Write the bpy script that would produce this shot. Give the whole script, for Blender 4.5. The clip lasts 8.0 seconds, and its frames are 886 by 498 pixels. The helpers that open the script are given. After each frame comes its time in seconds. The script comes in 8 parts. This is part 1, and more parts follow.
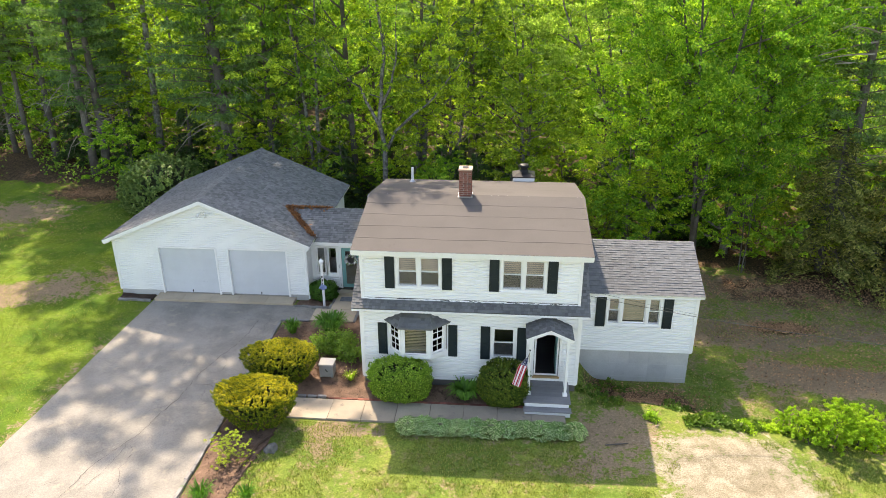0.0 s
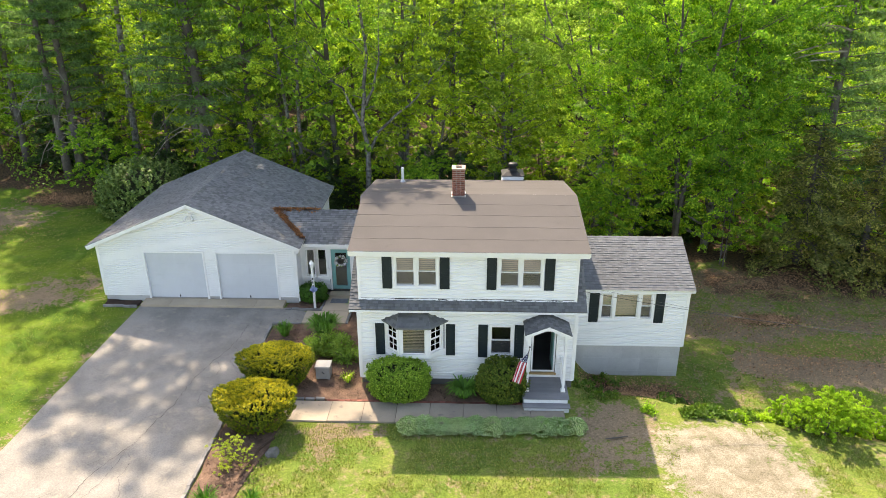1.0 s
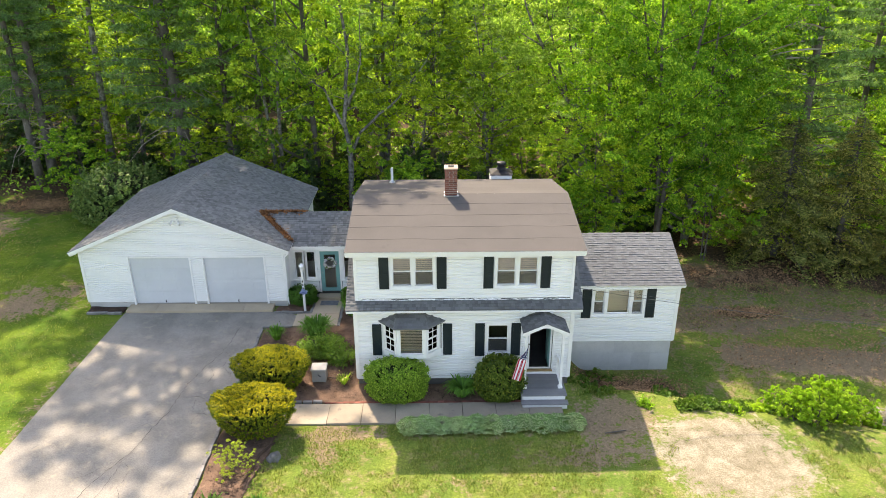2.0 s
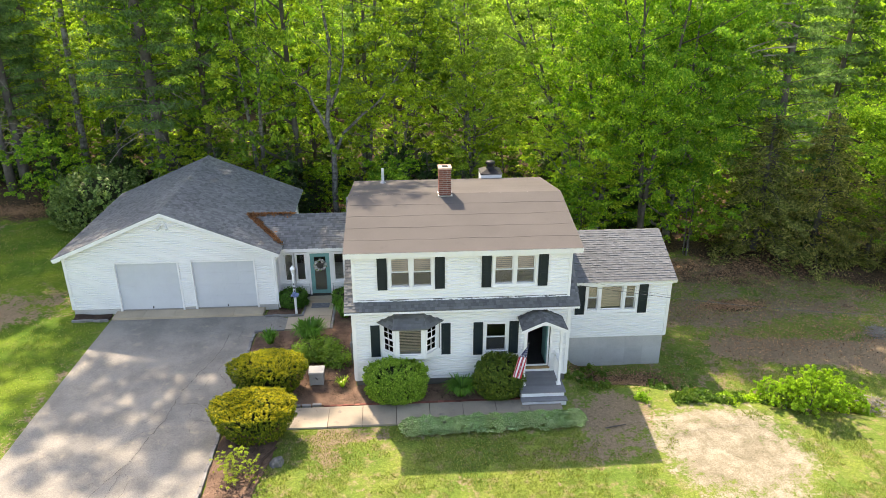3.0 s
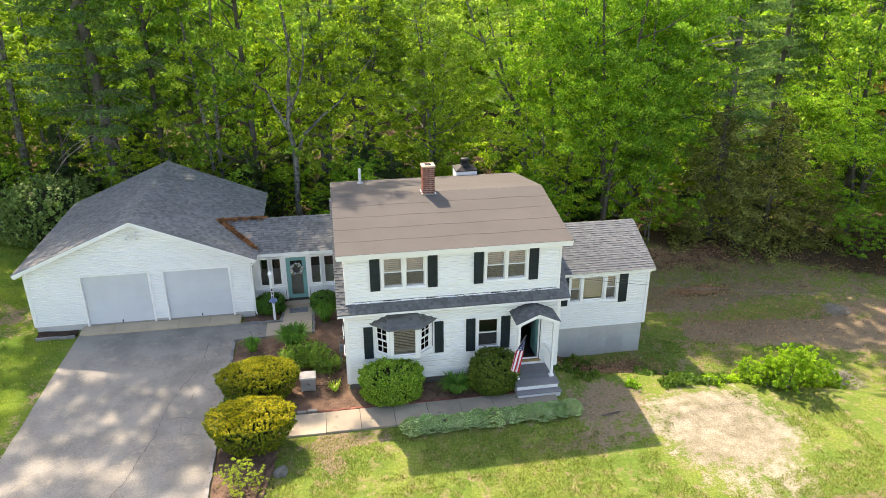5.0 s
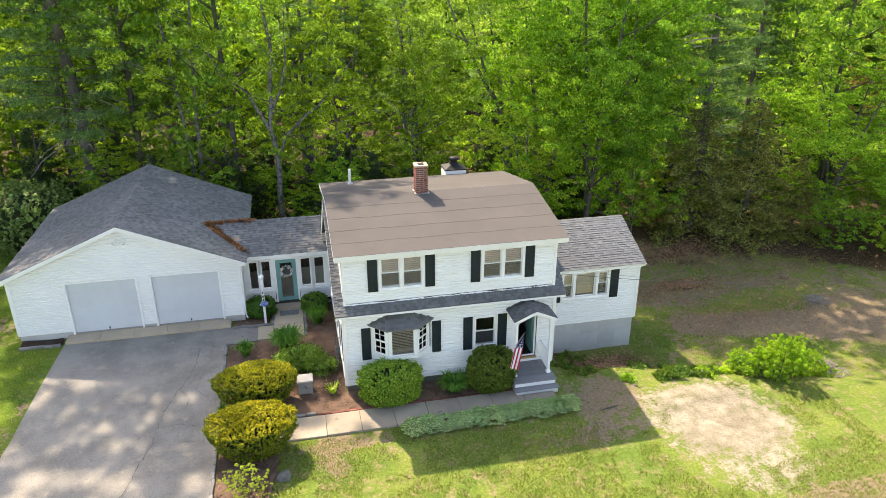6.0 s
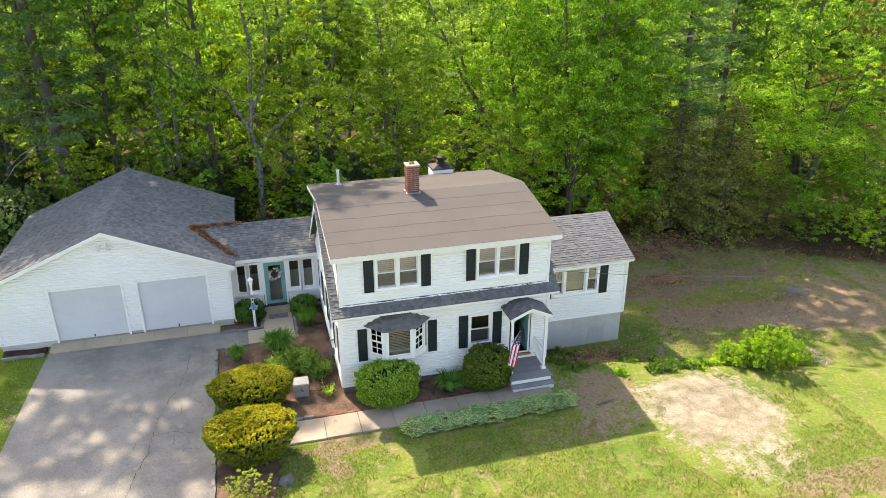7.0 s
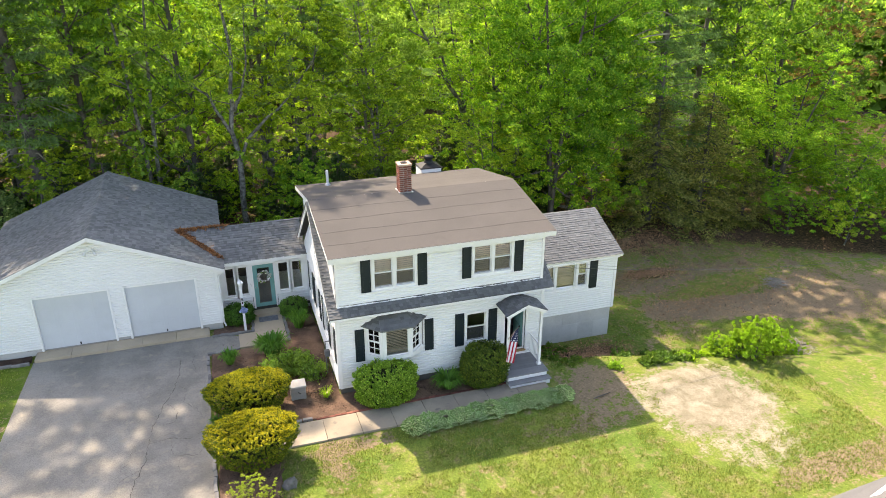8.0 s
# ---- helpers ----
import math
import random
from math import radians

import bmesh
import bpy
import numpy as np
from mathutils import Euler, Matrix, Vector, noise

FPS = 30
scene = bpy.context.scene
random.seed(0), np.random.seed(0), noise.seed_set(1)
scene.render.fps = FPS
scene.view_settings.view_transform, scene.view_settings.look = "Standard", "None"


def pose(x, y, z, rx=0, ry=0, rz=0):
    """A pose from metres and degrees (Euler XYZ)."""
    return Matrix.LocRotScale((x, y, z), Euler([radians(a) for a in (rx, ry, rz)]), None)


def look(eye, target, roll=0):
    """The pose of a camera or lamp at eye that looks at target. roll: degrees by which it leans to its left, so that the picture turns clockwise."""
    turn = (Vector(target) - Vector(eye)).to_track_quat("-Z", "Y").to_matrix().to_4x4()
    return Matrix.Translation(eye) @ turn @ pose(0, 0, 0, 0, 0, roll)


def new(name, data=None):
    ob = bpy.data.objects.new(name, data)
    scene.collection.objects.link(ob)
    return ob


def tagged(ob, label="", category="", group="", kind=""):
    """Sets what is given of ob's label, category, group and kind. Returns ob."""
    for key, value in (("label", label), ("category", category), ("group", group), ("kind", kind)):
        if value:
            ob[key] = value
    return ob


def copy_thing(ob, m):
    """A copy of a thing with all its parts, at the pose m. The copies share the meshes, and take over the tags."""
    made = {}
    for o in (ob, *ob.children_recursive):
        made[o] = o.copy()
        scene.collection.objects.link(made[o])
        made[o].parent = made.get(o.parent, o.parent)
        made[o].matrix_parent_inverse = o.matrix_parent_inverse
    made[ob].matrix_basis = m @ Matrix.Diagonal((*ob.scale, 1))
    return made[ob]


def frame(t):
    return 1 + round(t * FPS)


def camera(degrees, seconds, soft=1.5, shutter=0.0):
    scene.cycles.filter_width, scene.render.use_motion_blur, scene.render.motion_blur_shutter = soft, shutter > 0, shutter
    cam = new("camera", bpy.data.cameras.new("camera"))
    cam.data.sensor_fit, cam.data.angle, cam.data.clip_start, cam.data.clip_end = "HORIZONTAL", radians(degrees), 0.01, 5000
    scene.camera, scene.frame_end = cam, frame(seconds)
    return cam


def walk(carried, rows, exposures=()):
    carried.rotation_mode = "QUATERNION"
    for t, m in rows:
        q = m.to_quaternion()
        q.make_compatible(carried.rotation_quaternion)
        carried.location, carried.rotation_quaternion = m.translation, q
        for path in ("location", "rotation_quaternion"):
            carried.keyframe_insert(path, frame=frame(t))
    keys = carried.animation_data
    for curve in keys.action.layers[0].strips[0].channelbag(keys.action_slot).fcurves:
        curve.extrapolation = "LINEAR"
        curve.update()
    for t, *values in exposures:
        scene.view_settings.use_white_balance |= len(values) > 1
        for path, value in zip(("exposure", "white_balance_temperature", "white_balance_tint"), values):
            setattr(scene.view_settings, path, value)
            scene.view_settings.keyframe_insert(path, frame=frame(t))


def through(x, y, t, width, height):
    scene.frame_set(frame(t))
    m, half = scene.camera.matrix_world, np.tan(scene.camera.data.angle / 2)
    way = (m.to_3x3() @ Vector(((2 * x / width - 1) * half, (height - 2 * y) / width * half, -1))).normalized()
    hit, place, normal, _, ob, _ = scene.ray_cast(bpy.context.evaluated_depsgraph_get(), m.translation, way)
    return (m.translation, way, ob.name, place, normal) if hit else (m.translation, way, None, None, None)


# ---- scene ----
cam = camera(63.4, 8.0, soft=0.6)
METRES, EYE, TILT, LEAN, TURN = 8.25, 15.15, 0.0, 0.0, 5.0
ROWS = [
    (0.0, 0.0, 0.0, 0.0, -0.1, -23.23, 0.23),
    (0.5, -0.0603, -0.0042, 0.0001, -1.45, -23.22, 0.21),
    (1.0, -0.1239, -0.006, -0.0006, -2.89, -23.21, 0.19),
    (2.5, -0.3115, 0.0039, 0.0011, -7.15, -23.22, 0.14),
    (3.0, -0.3752, 0.0122, 0.0023, -8.56, -23.25, 0.13),
    (3.5, -0.4388, 0.0228, 0.0028, -10.13, -23.28, 0.11),
    (4.0, -0.5021, 0.0356, 0.0017, -11.62, -23.3, 0.1),
    (4.5, -0.5653, 0.0506, 0.0001, -13.11, -23.34, 0.09),
    (6.0, -0.7441, 0.0992, -0.0013, -17.35, -23.43, 0.08),
    (6.5, -0.8004, 0.1159, -0.0018, -18.71, -23.43, 0.06),
    (7.0, -0.8594, 0.1344, -0.0035, -20.23, -23.43, 0.04),
    (7.5, -0.9205, 0.1545, -0.0062, -21.72, -23.44, 0.02),
    (8.0, -0.9765, 0.1744, -0.0081, -23.12, -23.43, 0.02),
]
walk(cam, [(t, pose(0, 0, EYE, TILT, LEAN, TURN) @ pose(METRES * x, METRES * y, METRES * z, 90 + pitch, roll, yaw)) for t, x, y, z, yaw, pitch, roll in ROWS], exposures=[(0.0, 1.73, 8000, 15), (8.0, 1.73, 8000, 15)])
# ---- light ----
SUN_TO = Vector((-1.83, 4.6, 5.5)).normalized()
world = bpy.data.worlds.new("sky")
scene.world = world
world.use_nodes = True
wn = world.node_tree.nodes
sky = wn.new("ShaderNodeTexSky")
sky.sky_type = "NISHITA"
sky.sun_disc = False
sky.sun_elevation = math.asin(SUN_TO.z)
sky.sun_rotation = math.atan2(SUN_TO.x, SUN_TO.y)
sky.dust_density = 1.5
world.node_tree.links.new(sky.outputs[0], wn["Background"].inputs[0])
wn["Background"].inputs[1].default_value = 0.15
sun = new("sun", bpy.data.lights.new("sun", "SUN"))
sun.data.energy = 3.2
sun.data.angle = radians(0.6)
sun.data.color = (1.0, 0.94, 0.84)
sun.matrix_world = look((0, 0, 60), Vector((0, 0, 60)) - SUN_TO)

# ---- materials ----
def nodes_of(name):
    m = bpy.data.materials.new(name)
    m.use_nodes = True
    nt = m.node_tree
    return m, nt, nt.nodes["Principled BSDF"]


def noise_node(nt, vec, scale, detail=4.0, rough=0.6):
    n = nt.nodes.new("ShaderNodeTexNoise")
    n.inputs["Scale"].default_value = scale
    n.inputs["Detail"].default_value = detail
    n.inputs["Roughness"].default_value = rough
    nt.links.new(vec, n.inputs["Vector"])
    return n.outputs["Fac"]


def math_node(nt, op, a, b=0.0, clamp=False):
    n = nt.nodes.new("ShaderNodeMath")
    n.operation = op
    n.use_clamp = clamp
    for i, v in enumerate((a, b)):
        if isinstance(v, (int, float)):
            n.inputs[i].default_value = v
        else:
            nt.links.new(v, n.inputs[i])
    return n.outputs[0]


def step_node(nt, v, lo, hi):
    n = nt.nodes.new("ShaderNodeMapRange")
    n.interpolation_type = "SMOOTHSTEP"
    n.inputs["From Min"].default_value = lo
    n.inputs["From Max"].default_value = hi
    nt.links.new(v, n.inputs["Value"])
    return n.outputs["Result"]


def mix_node(nt, fac, a, b, mode="MIX"):
    n = nt.nodes.new("ShaderNodeMix")
    n.data_type = "RGBA"
    n.blend_type = mode
    for sock, v in ((n.inputs[0], fac), (n.inputs[6], a), (n.inputs[7], b)):
        if isinstance(v, (int, float)):
            sock.default_value = v
        elif isinstance(v, tuple):
            sock.default_value = (*v, 1)
        else:
            nt.links.new(v, sock)
    return n.outputs[2]


def position(nt):
    return nt.nodes.new("ShaderNodeNewGeometry").outputs["Position"]


def bump_node(nt, height, strength, dist):
    b = nt.nodes.new("ShaderNodeBump")
    b.inputs["Strength"].default_value = strength
    b.inputs["Distance"].default_value = dist
    nt.links.new(height, b.inputs["Height"])
    return b.outputs[0]


def mat(name, c1, c2, big=0.7, fine=25.0, rough=0.8, grain=0.25, bump=0.3, dist=0.01, metal=0.0, island=0.0, obrand=0.0,
        spec=0.3, stain=None, stain_at=0.62):
    """Two tones in broad patches, a fine grain, relief, and a shade for each piece."""
    m, nt, p = nodes_of(name)
    vec = position(nt)
    a = noise_node(nt, vec, big, 5)
    col = mix_node(nt, step_node(nt, a, 0.35, 0.65), c1, c2)
    f = noise_node(nt, vec, fine, 3)
    col = mix_node(nt, 1.0, col, mix_node(nt, f, (1 - grain,) * 3, (1 + grain,) * 3), "MULTIPLY")
    if stain:
        s = noise_node(nt, vec, big * 2.7, 6, 0.7)
        col = mix_node(nt, step_node(nt, s, stain_at, stain_at + 0.12), col, stain)
    for amount, kind in ((island, "geo"), (obrand, "ob")):
        if amount:
            if kind == "geo":
                r = nt.nodes.new("ShaderNodeNewGeometry").outputs["Random Per Island"]
            else:
                r = nt.nodes.new("ShaderNodeObjectInfo").outputs["Random"]
            col = mix_node(nt, 1.0, col, mix_node(nt, r, (1 - amount,) * 3, (1 + amount,) * 3), "MULTIPLY")
    nt.links.new(col, p.inputs["Base Color"])
    p.inputs["Roughness"].default_value = rough
    p.inputs["Metallic"].default_value = metal
    p.inputs["Specular IOR Level"].default_value = spec
    if bump:
        nt.links.new(bump_node(nt, f, bump, dist), p.inputs["Normal"])
    return m


def leaf_mat(name, c1, c2, through=0.45, big=0.35, tip=None, vary=0.35, each=0.0):
    """Leaves: a shade for each leaf and each patch of the crown, lit from behind as well."""
    m, nt, p = nodes_of(name)
    geo = nt.nodes.new("ShaderNodeNewGeometry")
    a = noise_node(nt, geo.outputs["Position"], big, 3)
    col = mix_node(nt, step_node(nt, a, 0.35, 0.65), c1, c2)
    r = geo.outputs["Random Per Island"]
    if tip:
        col = mix_node(nt, step_node(nt, r, 0.55, 0.85), col, tip)
    ob = nt.nodes.new("ShaderNodeObjectInfo").outputs["Random"]
    col = mix_node(nt, 1.0, col, mix_node(nt, r, (1 - vary,) * 3, (1 + vary,) * 3), "MULTIPLY")
    col = mix_node(nt, 1.0, col, mix_node(nt, ob, (0.82 - each, 0.9 - each, 0.9 - each), (1.15 + each * 0.7, 1.08 + each * 0.6, 1.0)), "MULTIPLY")
    nt.links.new(col, p.inputs["Base Color"])
    p.inputs["Roughness"].default_value = 0.55
    p.inputs["Specular IOR Level"].default_value = 0.25
    t = nt.nodes.new("ShaderNodeBsdfTranslucent")
    nt.links.new(mix_node(nt, 1.0, col, (1.0, 1.2, 0.7), "MULTIPLY"), t.inputs[0])
    mx = nt.nodes.new("ShaderNodeMixShader")
    mx.inputs[0].default_value = through
    nt.links.new(p.outputs[0], mx.inputs[1])
    nt.links.new(t.outputs[0], mx.inputs[2])
    nt.links.new(mx.outputs[0], nt.nodes["Material Output"].inputs[0])
    return m


WHITE = mat("white_vinyl", (0.86, 0.855, 0.845), (0.81, 0.81, 0.805), 0.5, 60, 0.5, 0.03, 0.05, 0.002, stain=(0.66, 0.66, 0.63), stain_at=0.7)
TRIM = mat("white_trim", (0.86, 0.855, 0.845), (0.81, 0.805, 0.795), 1.2, 50, 0.45, 0.04, 0.05, 0.002)
DOORWHITE = mat("white_steel_door", (0.62, 0.645, 0.67), (0.58, 0.605, 0.63), 0.8, 50, 0.4, 0.03, 0.04, 0.002)
SHUTTER = mat("black_green_shutter", (0.011, 0.02, 0.026), (0.016, 0.027, 0.033), 2, 50, 0.45, 0.15, 0.05, 0.002)
SHINGLE = mat("charcoal_shingle", (0.132, 0.135, 0.136), (0.16, 0.163, 0.163), 0.5, 70, 0.92, 0.34, 0.5, 0.006, island=0.26, obrand=0.22, stain=(0.12, 0.126, 0.128), stain_at=0.66)
SHINGLE_OLD = mat("weathered_shingle", (0.126, 0.135, 0.144), (0.108, 0.116, 0.125), 0.5, 70, 0.92, 0.34, 0.5, 0.006, island=0.15, obrand=0.25)
ROLL = mat("rolled_roofing", (0.098, 0.09, 0.085), (0.088, 0.081, 0.0765), 0.45, 90, 0.95, 0.22, 0.4, 0.004, obrand=0.06, stain=(0.081, 0.074, 0.069), stain_at=0.6)
CONCRETE = mat("concrete", (0.35, 0.295, 0.222), (0.285, 0.242, 0.188), 0.9, 40, 0.9, 0.2, 0.4, 0.004, obrand=0.14, stain=(0.2, 0.175, 0.145), stain_at=0.58)
CONCRETE_TAN = mat("tan_concrete", (0.48, 0.395, 0.285), (0.41, 0.34, 0.25), 0.6, 40, 0.9, 0.14, 0.3, 0.004, obrand=0.08, stain=(0.28, 0.24, 0.19))
FOUND = mat("foundation_concrete", (0.53, 0.52, 0.5), (0.45, 0.44, 0.425), 0.7, 30, 0.9, 0.16, 0.3, 0.004, obrand=0.05, stain=(0.22, 0.21, 0.195))
FOUND_DARK = mat("dark_foundation", (0.13, 0.125, 0.118), (0.1, 0.097, 0.092), 0.7, 30, 0.9, 0.2, 0.3, 0.004)
ASPHALT = mat("old_asphalt", (0.275, 0.255, 0.222), (0.205, 0.192, 0.168), 0.75, 26, 0.92, 0.5, 0.8, 0.01, stain=(0.3, 0.268, 0.218), stain_at=0.55)
ROADMAT = mat("road_asphalt", (0.17, 0.165, 0.16), (0.15, 0.145, 0.14), 0.2, 60, 0.92, 0.25, 0.5, 0.006)
CRACK = mat("crack_filler", (0.065, 0.06, 0.055), (0.1, 0.093, 0.085), 2, 60, 0.95, 0.3, 0.3, 0.004)
MULCH = mat("bark_mulch", (0.075, 0.046, 0.032), (0.14, 0.086, 0.058), 1.6, 30, 0.95, 0.75, 1.0, 0.04, island=0.55, stain=(0.24, 0.16, 0.11), stain_at=0.6)
MULCH_DARK = mat("dark_mulch", (0.055, 0.037, 0.028), (0.075, 0.048, 0.036), 1.1, 38, 0.95, 0.5, 1.0, 0.03, island=0.35)
BRICK = mat("red_brick", (0.235, 0.085, 0.06), (0.17, 0.062, 0.048), 3, 60, 0.9, 0.25, 0.4, 0.004, obrand=0.4)
MORTAR = mat("mortar", (0.42, 0.39, 0.36), (0.36, 0.34, 0.31), 3, 70, 0.95, 0.2, 0.3, 0.004)
BLACKMETAL = mat("black_metal", (0.02, 0.021, 0.023), (0.03, 0.03, 0.032), 3, 60, 0.45, 0.2, 0.1, 0.003, metal=0.6)
STEEL = mat("galvanized_steel", (0.5, 0.51, 0.53), (0.42, 0.43, 0.45), 3, 60, 0.4, 0.1, 0.1, 0.003, metal=0.8)
PVC = mat("pvc_pipe", (0.75, 0.75, 0.74), (0.66, 0.66, 0.64), 3, 60, 0.5, 0.05, 0.05, 0.002)
TEAL = mat("teal_paint", (0.17, 0.38, 0.36), (0.155, 0.35, 0.335), 2, 60, 0.4, 0.05, 0.05, 0.002)
DECK = mat("grey_deck_boards", (0.22, 0.215, 0.215), (0.19, 0.188, 0.19), 1.5, 45, 0.7, 0.15, 0.2, 0.003, obrand=0.08)
BLIND = mat("cream_blind", (0.82, 0.66, 0.53), (0.76, 0.61, 0.49), 1.5, 60, 0.6, 0.06, 0, 0.002, island=0.08)
INSIDE = mat("interior_plaster", (0.32, 0.31, 0.29), (0.28, 0.27, 0.25), 1, 40, 0.9, 0.05, 0.1, 0.002)
# breezeway walls coloured dark, so the room behind the panes looks unlit
DARKROOM = mat("unlit_room", (0.06, 0.058, 0.052), (0.045, 0.043, 0.04), 1, 40, 0.7, 0.2, 0.1, 0.002)
BOXMAT = mat("grey_resin", (0.3, 0.288, 0.275), (0.26, 0.25, 0.24), 2, 60, 0.6, 0.08, 0.1, 0.002)
BARK = mat("grey_brown_bark", (0.135, 0.122, 0.108), (0.085, 0.076, 0.067), 1.6, 18, 0.95, 0.45, 1.0, 0.04)
PINEBARK = mat("pine_bark", (0.175, 0.155, 0.142), (0.115, 0.1, 0.092), 1.3, 14, 0.95, 0.45, 1.0, 0.05)
PALEBARK = mat("pale_grey_bark", (0.25, 0.24, 0.22), (0.085, 0.08, 0.07), 5.0, 22, 0.95, 0.55, 1.0, 0.05, stain=(0.1, 0.11, 0.06))
TWIG = mat("dead_twig", (0.33, 0.3, 0.265), (0.23, 0.205, 0.18), 2, 30, 0.95, 0.3, 0.4, 0.01)
ROCK = mat("granite_rock", (0.2, 0.19, 0.175), (0.12, 0.115, 0.108), 4, 40, 0.9, 0.25, 0.8, 0.02)
NEEDLES = mat("orange_pine_needles", (0.30, 0.13, 0.05), (0.22, 0.10, 0.045), 2, 40, 0.95, 0.3, 0.5, 0.01, island=0.4)
DEADLEAF = mat("dead_leaves", (0.28, 0.16, 0.085), (0.4, 0.23, 0.12), 1, 40, 0.9, 0.3, 0, 0.01, island=0.5)
CONE = mat("pine_cone_brown", (0.05, 0.033, 0.024), (0.08, 0.05, 0.035), 5, 60, 0.9, 0.4, 0, 0.01, island=0.5)
RED = mat("flag_red", (0.42, 0.02, 0.03), (0.38, 0.018, 0.03), 3, 80, 0.8, 0.08, 0, 0.002)
FLAGWHITE = mat("flag_white", (0.72, 0.71, 0.70), (0.66, 0.65, 0.65), 3, 80, 0.8, 0.05, 0, 0.002)
NAVY = mat("flag_navy", (0.012, 0.022, 0.075), (0.01, 0.018, 0.06), 3, 80, 0.8, 0.08, 0, 0.002)
RIBBON = mat("blue_ribbon", (0.22, 0.3, 0.55), (0.36, 0.43, 0.62), 6, 60, 0.6, 0.15, 0, 0.002)
MATGREY = mat("grey_doormat", (0.13, 0.14, 0.15), (0.2, 0.21, 0.22), 9, 40, 0.95, 0.3, 0.5, 0.006)
PETALS = mat("wreath_petals", (0.8, 0.78, 0.76), (0.6, 0.58, 0.6), 9, 60, 0.8, 0.2, 0, 0.002, island=0.4)
FLOWER = mat("yellow_petals", (0.6, 0.5, 0.1), (0.65, 0.6, 0.3), 9, 60, 0.8, 0.2, 0, 0.002)
CABLE = mat("aluminium_cable", (0.11, 0.11, 0.11), (0.06, 0.06, 0.06), 1, 40, 0.6, 0.1, 0, 0.002)

L_MAPLE = leaf_mat("maple_leaf", (0.16, 0.355, 0.036), (0.23, 0.43, 0.044), 0.53, 0.3, (0.36, 0.48, 0.055), each=0.12)
L_BEECH = leaf_mat("young_leaf", (0.24, 0.385, 0.047), (0.32, 0.45, 0.057), 0.54, 0.3, (0.43, 0.5, 0.075), each=0.16)
L_POPLAR = leaf_mat("poplar_leaf", (0.33, 0.45, 0.085), (0.42, 0.52, 0.105), 0.56, 0.3, (0.52, 0.57, 0.14))
L_DARK = leaf_mat("shade_leaf", (0.14, 0.285, 0.041), (0.2, 0.345, 0.05), 0.54, 0.3, (0.3, 0.42, 0.065), each=0.16)
L_PINE = leaf_mat("pine_needle", (0.165, 0.275, 0.115), (0.235, 0.34, 0.13), 0.5, 0.3, each=0.2)
L_HEMLOCK = leaf_mat("hemlock_needle", (0.2, 0.232, 0.064), (0.26, 0.283, 0.078), 0.47, 0.8, (0.4, 0.355, 0.12), 0.45)
# needles coloured dark to put the wood's inner shade into the leaf tone
L_SHADEFILL = leaf_mat("shade_fill_needle", (0.045, 0.085, 0.028), (0.07, 0.12, 0.035), 0.3, 0.6)
L_YEW = leaf_mat("golden_yew", (0.085, 0.145, 0.012), (0.14, 0.19, 0.015), 0.35, 1.5, (0.32, 0.32, 0.02))
L_GOLD = leaf_mat("golden_growth", (0.52, 0.43, 0.018), (0.68, 0.56, 0.03), 0.42, 1.0)
L_YEWDARK = leaf_mat("dark_yew", (0.07, 0.13, 0.016), (0.1, 0.165, 0.02), 0.32, 1.5, (0.19, 0.23, 0.03))
L_ROUND = leaf_mat("privet_leaf", (0.235, 0.39, 0.045), (0.29, 0.44, 0.05), 0.48, 1.5, (0.46, 0.56, 0.09))
L_BOX = leaf_mat("boxwood_leaf", (0.07, 0.18, 0.025), (0.095, 0.22, 0.03), 0.3, 1.5)
L_LILY = leaf_mat("daylily_blade", (0.095, 0.24, 0.035), (0.14, 0.31, 0.045), 0.45, 2)
L_SPIREA = leaf_mat("spirea_leaf", (0.16, 0.285, 0.05), (0.21, 0.33, 0.055), 0.4, 2)
L_LIME = leaf_mat("lime_leaf", (0.34, 0.5, 0.05), (0.43, 0.57, 0.065), 0.55, 1.0)
L_AZALEA = leaf_mat("azalea_leaf", (0.33, 0.4, 0.06), (0.43, 0.48, 0.08), 0.5, 1.0)
L_HOSTA = leaf_mat("hosta_leaf", (0.08, 0.2, 0.03), (0.12, 0.26, 0.04), 0.3, 2)
L_HOSTAEDGE = leaf_mat("hosta_edge", (0.7, 0.76, 0.46), (0.8, 0.83, 0.56), 0.3, 2)
L_RHODO = leaf_mat("rhododendron_leaf", (0.1, 0.185, 0.05), (0.145, 0.24, 0.065), 0.3, 1, (0.21, 0.28, 0.09))
L_GRASS = leaf_mat("grass_blade", (0.16, 0.218, 0.038), (0.215, 0.252, 0.054), 0.5, 0.5, (0.34, 0.31, 0.13))
L_WEED = leaf_mat("weed_leaf", (0.10, 0.185, 0.03), (0.145, 0.22, 0.03), 0.4, 0.8)


def glass_mat():
    m, nt, p = nodes_of("window_glass")
    p.inputs["Base Color"].default_value = (0.02, 0.025, 0.025, 1)
    p.inputs["Roughness"].default_value = 0.03
    tr = nt.nodes.new("ShaderNodeBsdfTransparent")
    tr.inputs[0].default_value = (0.97, 0.98, 0.975, 1)
    gl = nt.nodes.new("ShaderNodeBsdfGlossy")
    gl.inputs["Roughness"].default_value = 0.03
    fr = nt.nodes.new("ShaderNodeFresnel")
    fr.inputs[0].default_value = 1.52
    mx = nt.nodes.new("ShaderNodeMixShader")
    nt.links.new(fr.outputs[0], mx.inputs[0])
    nt.links.new(tr.outputs[0], mx.inputs[1])
    nt.links.new(gl.outputs[0], mx.inputs[2])
    nt.links.new(mx.outputs[0], nt.nodes["Material Output"].inputs[0])
    return m


GLASS = glass_mat()


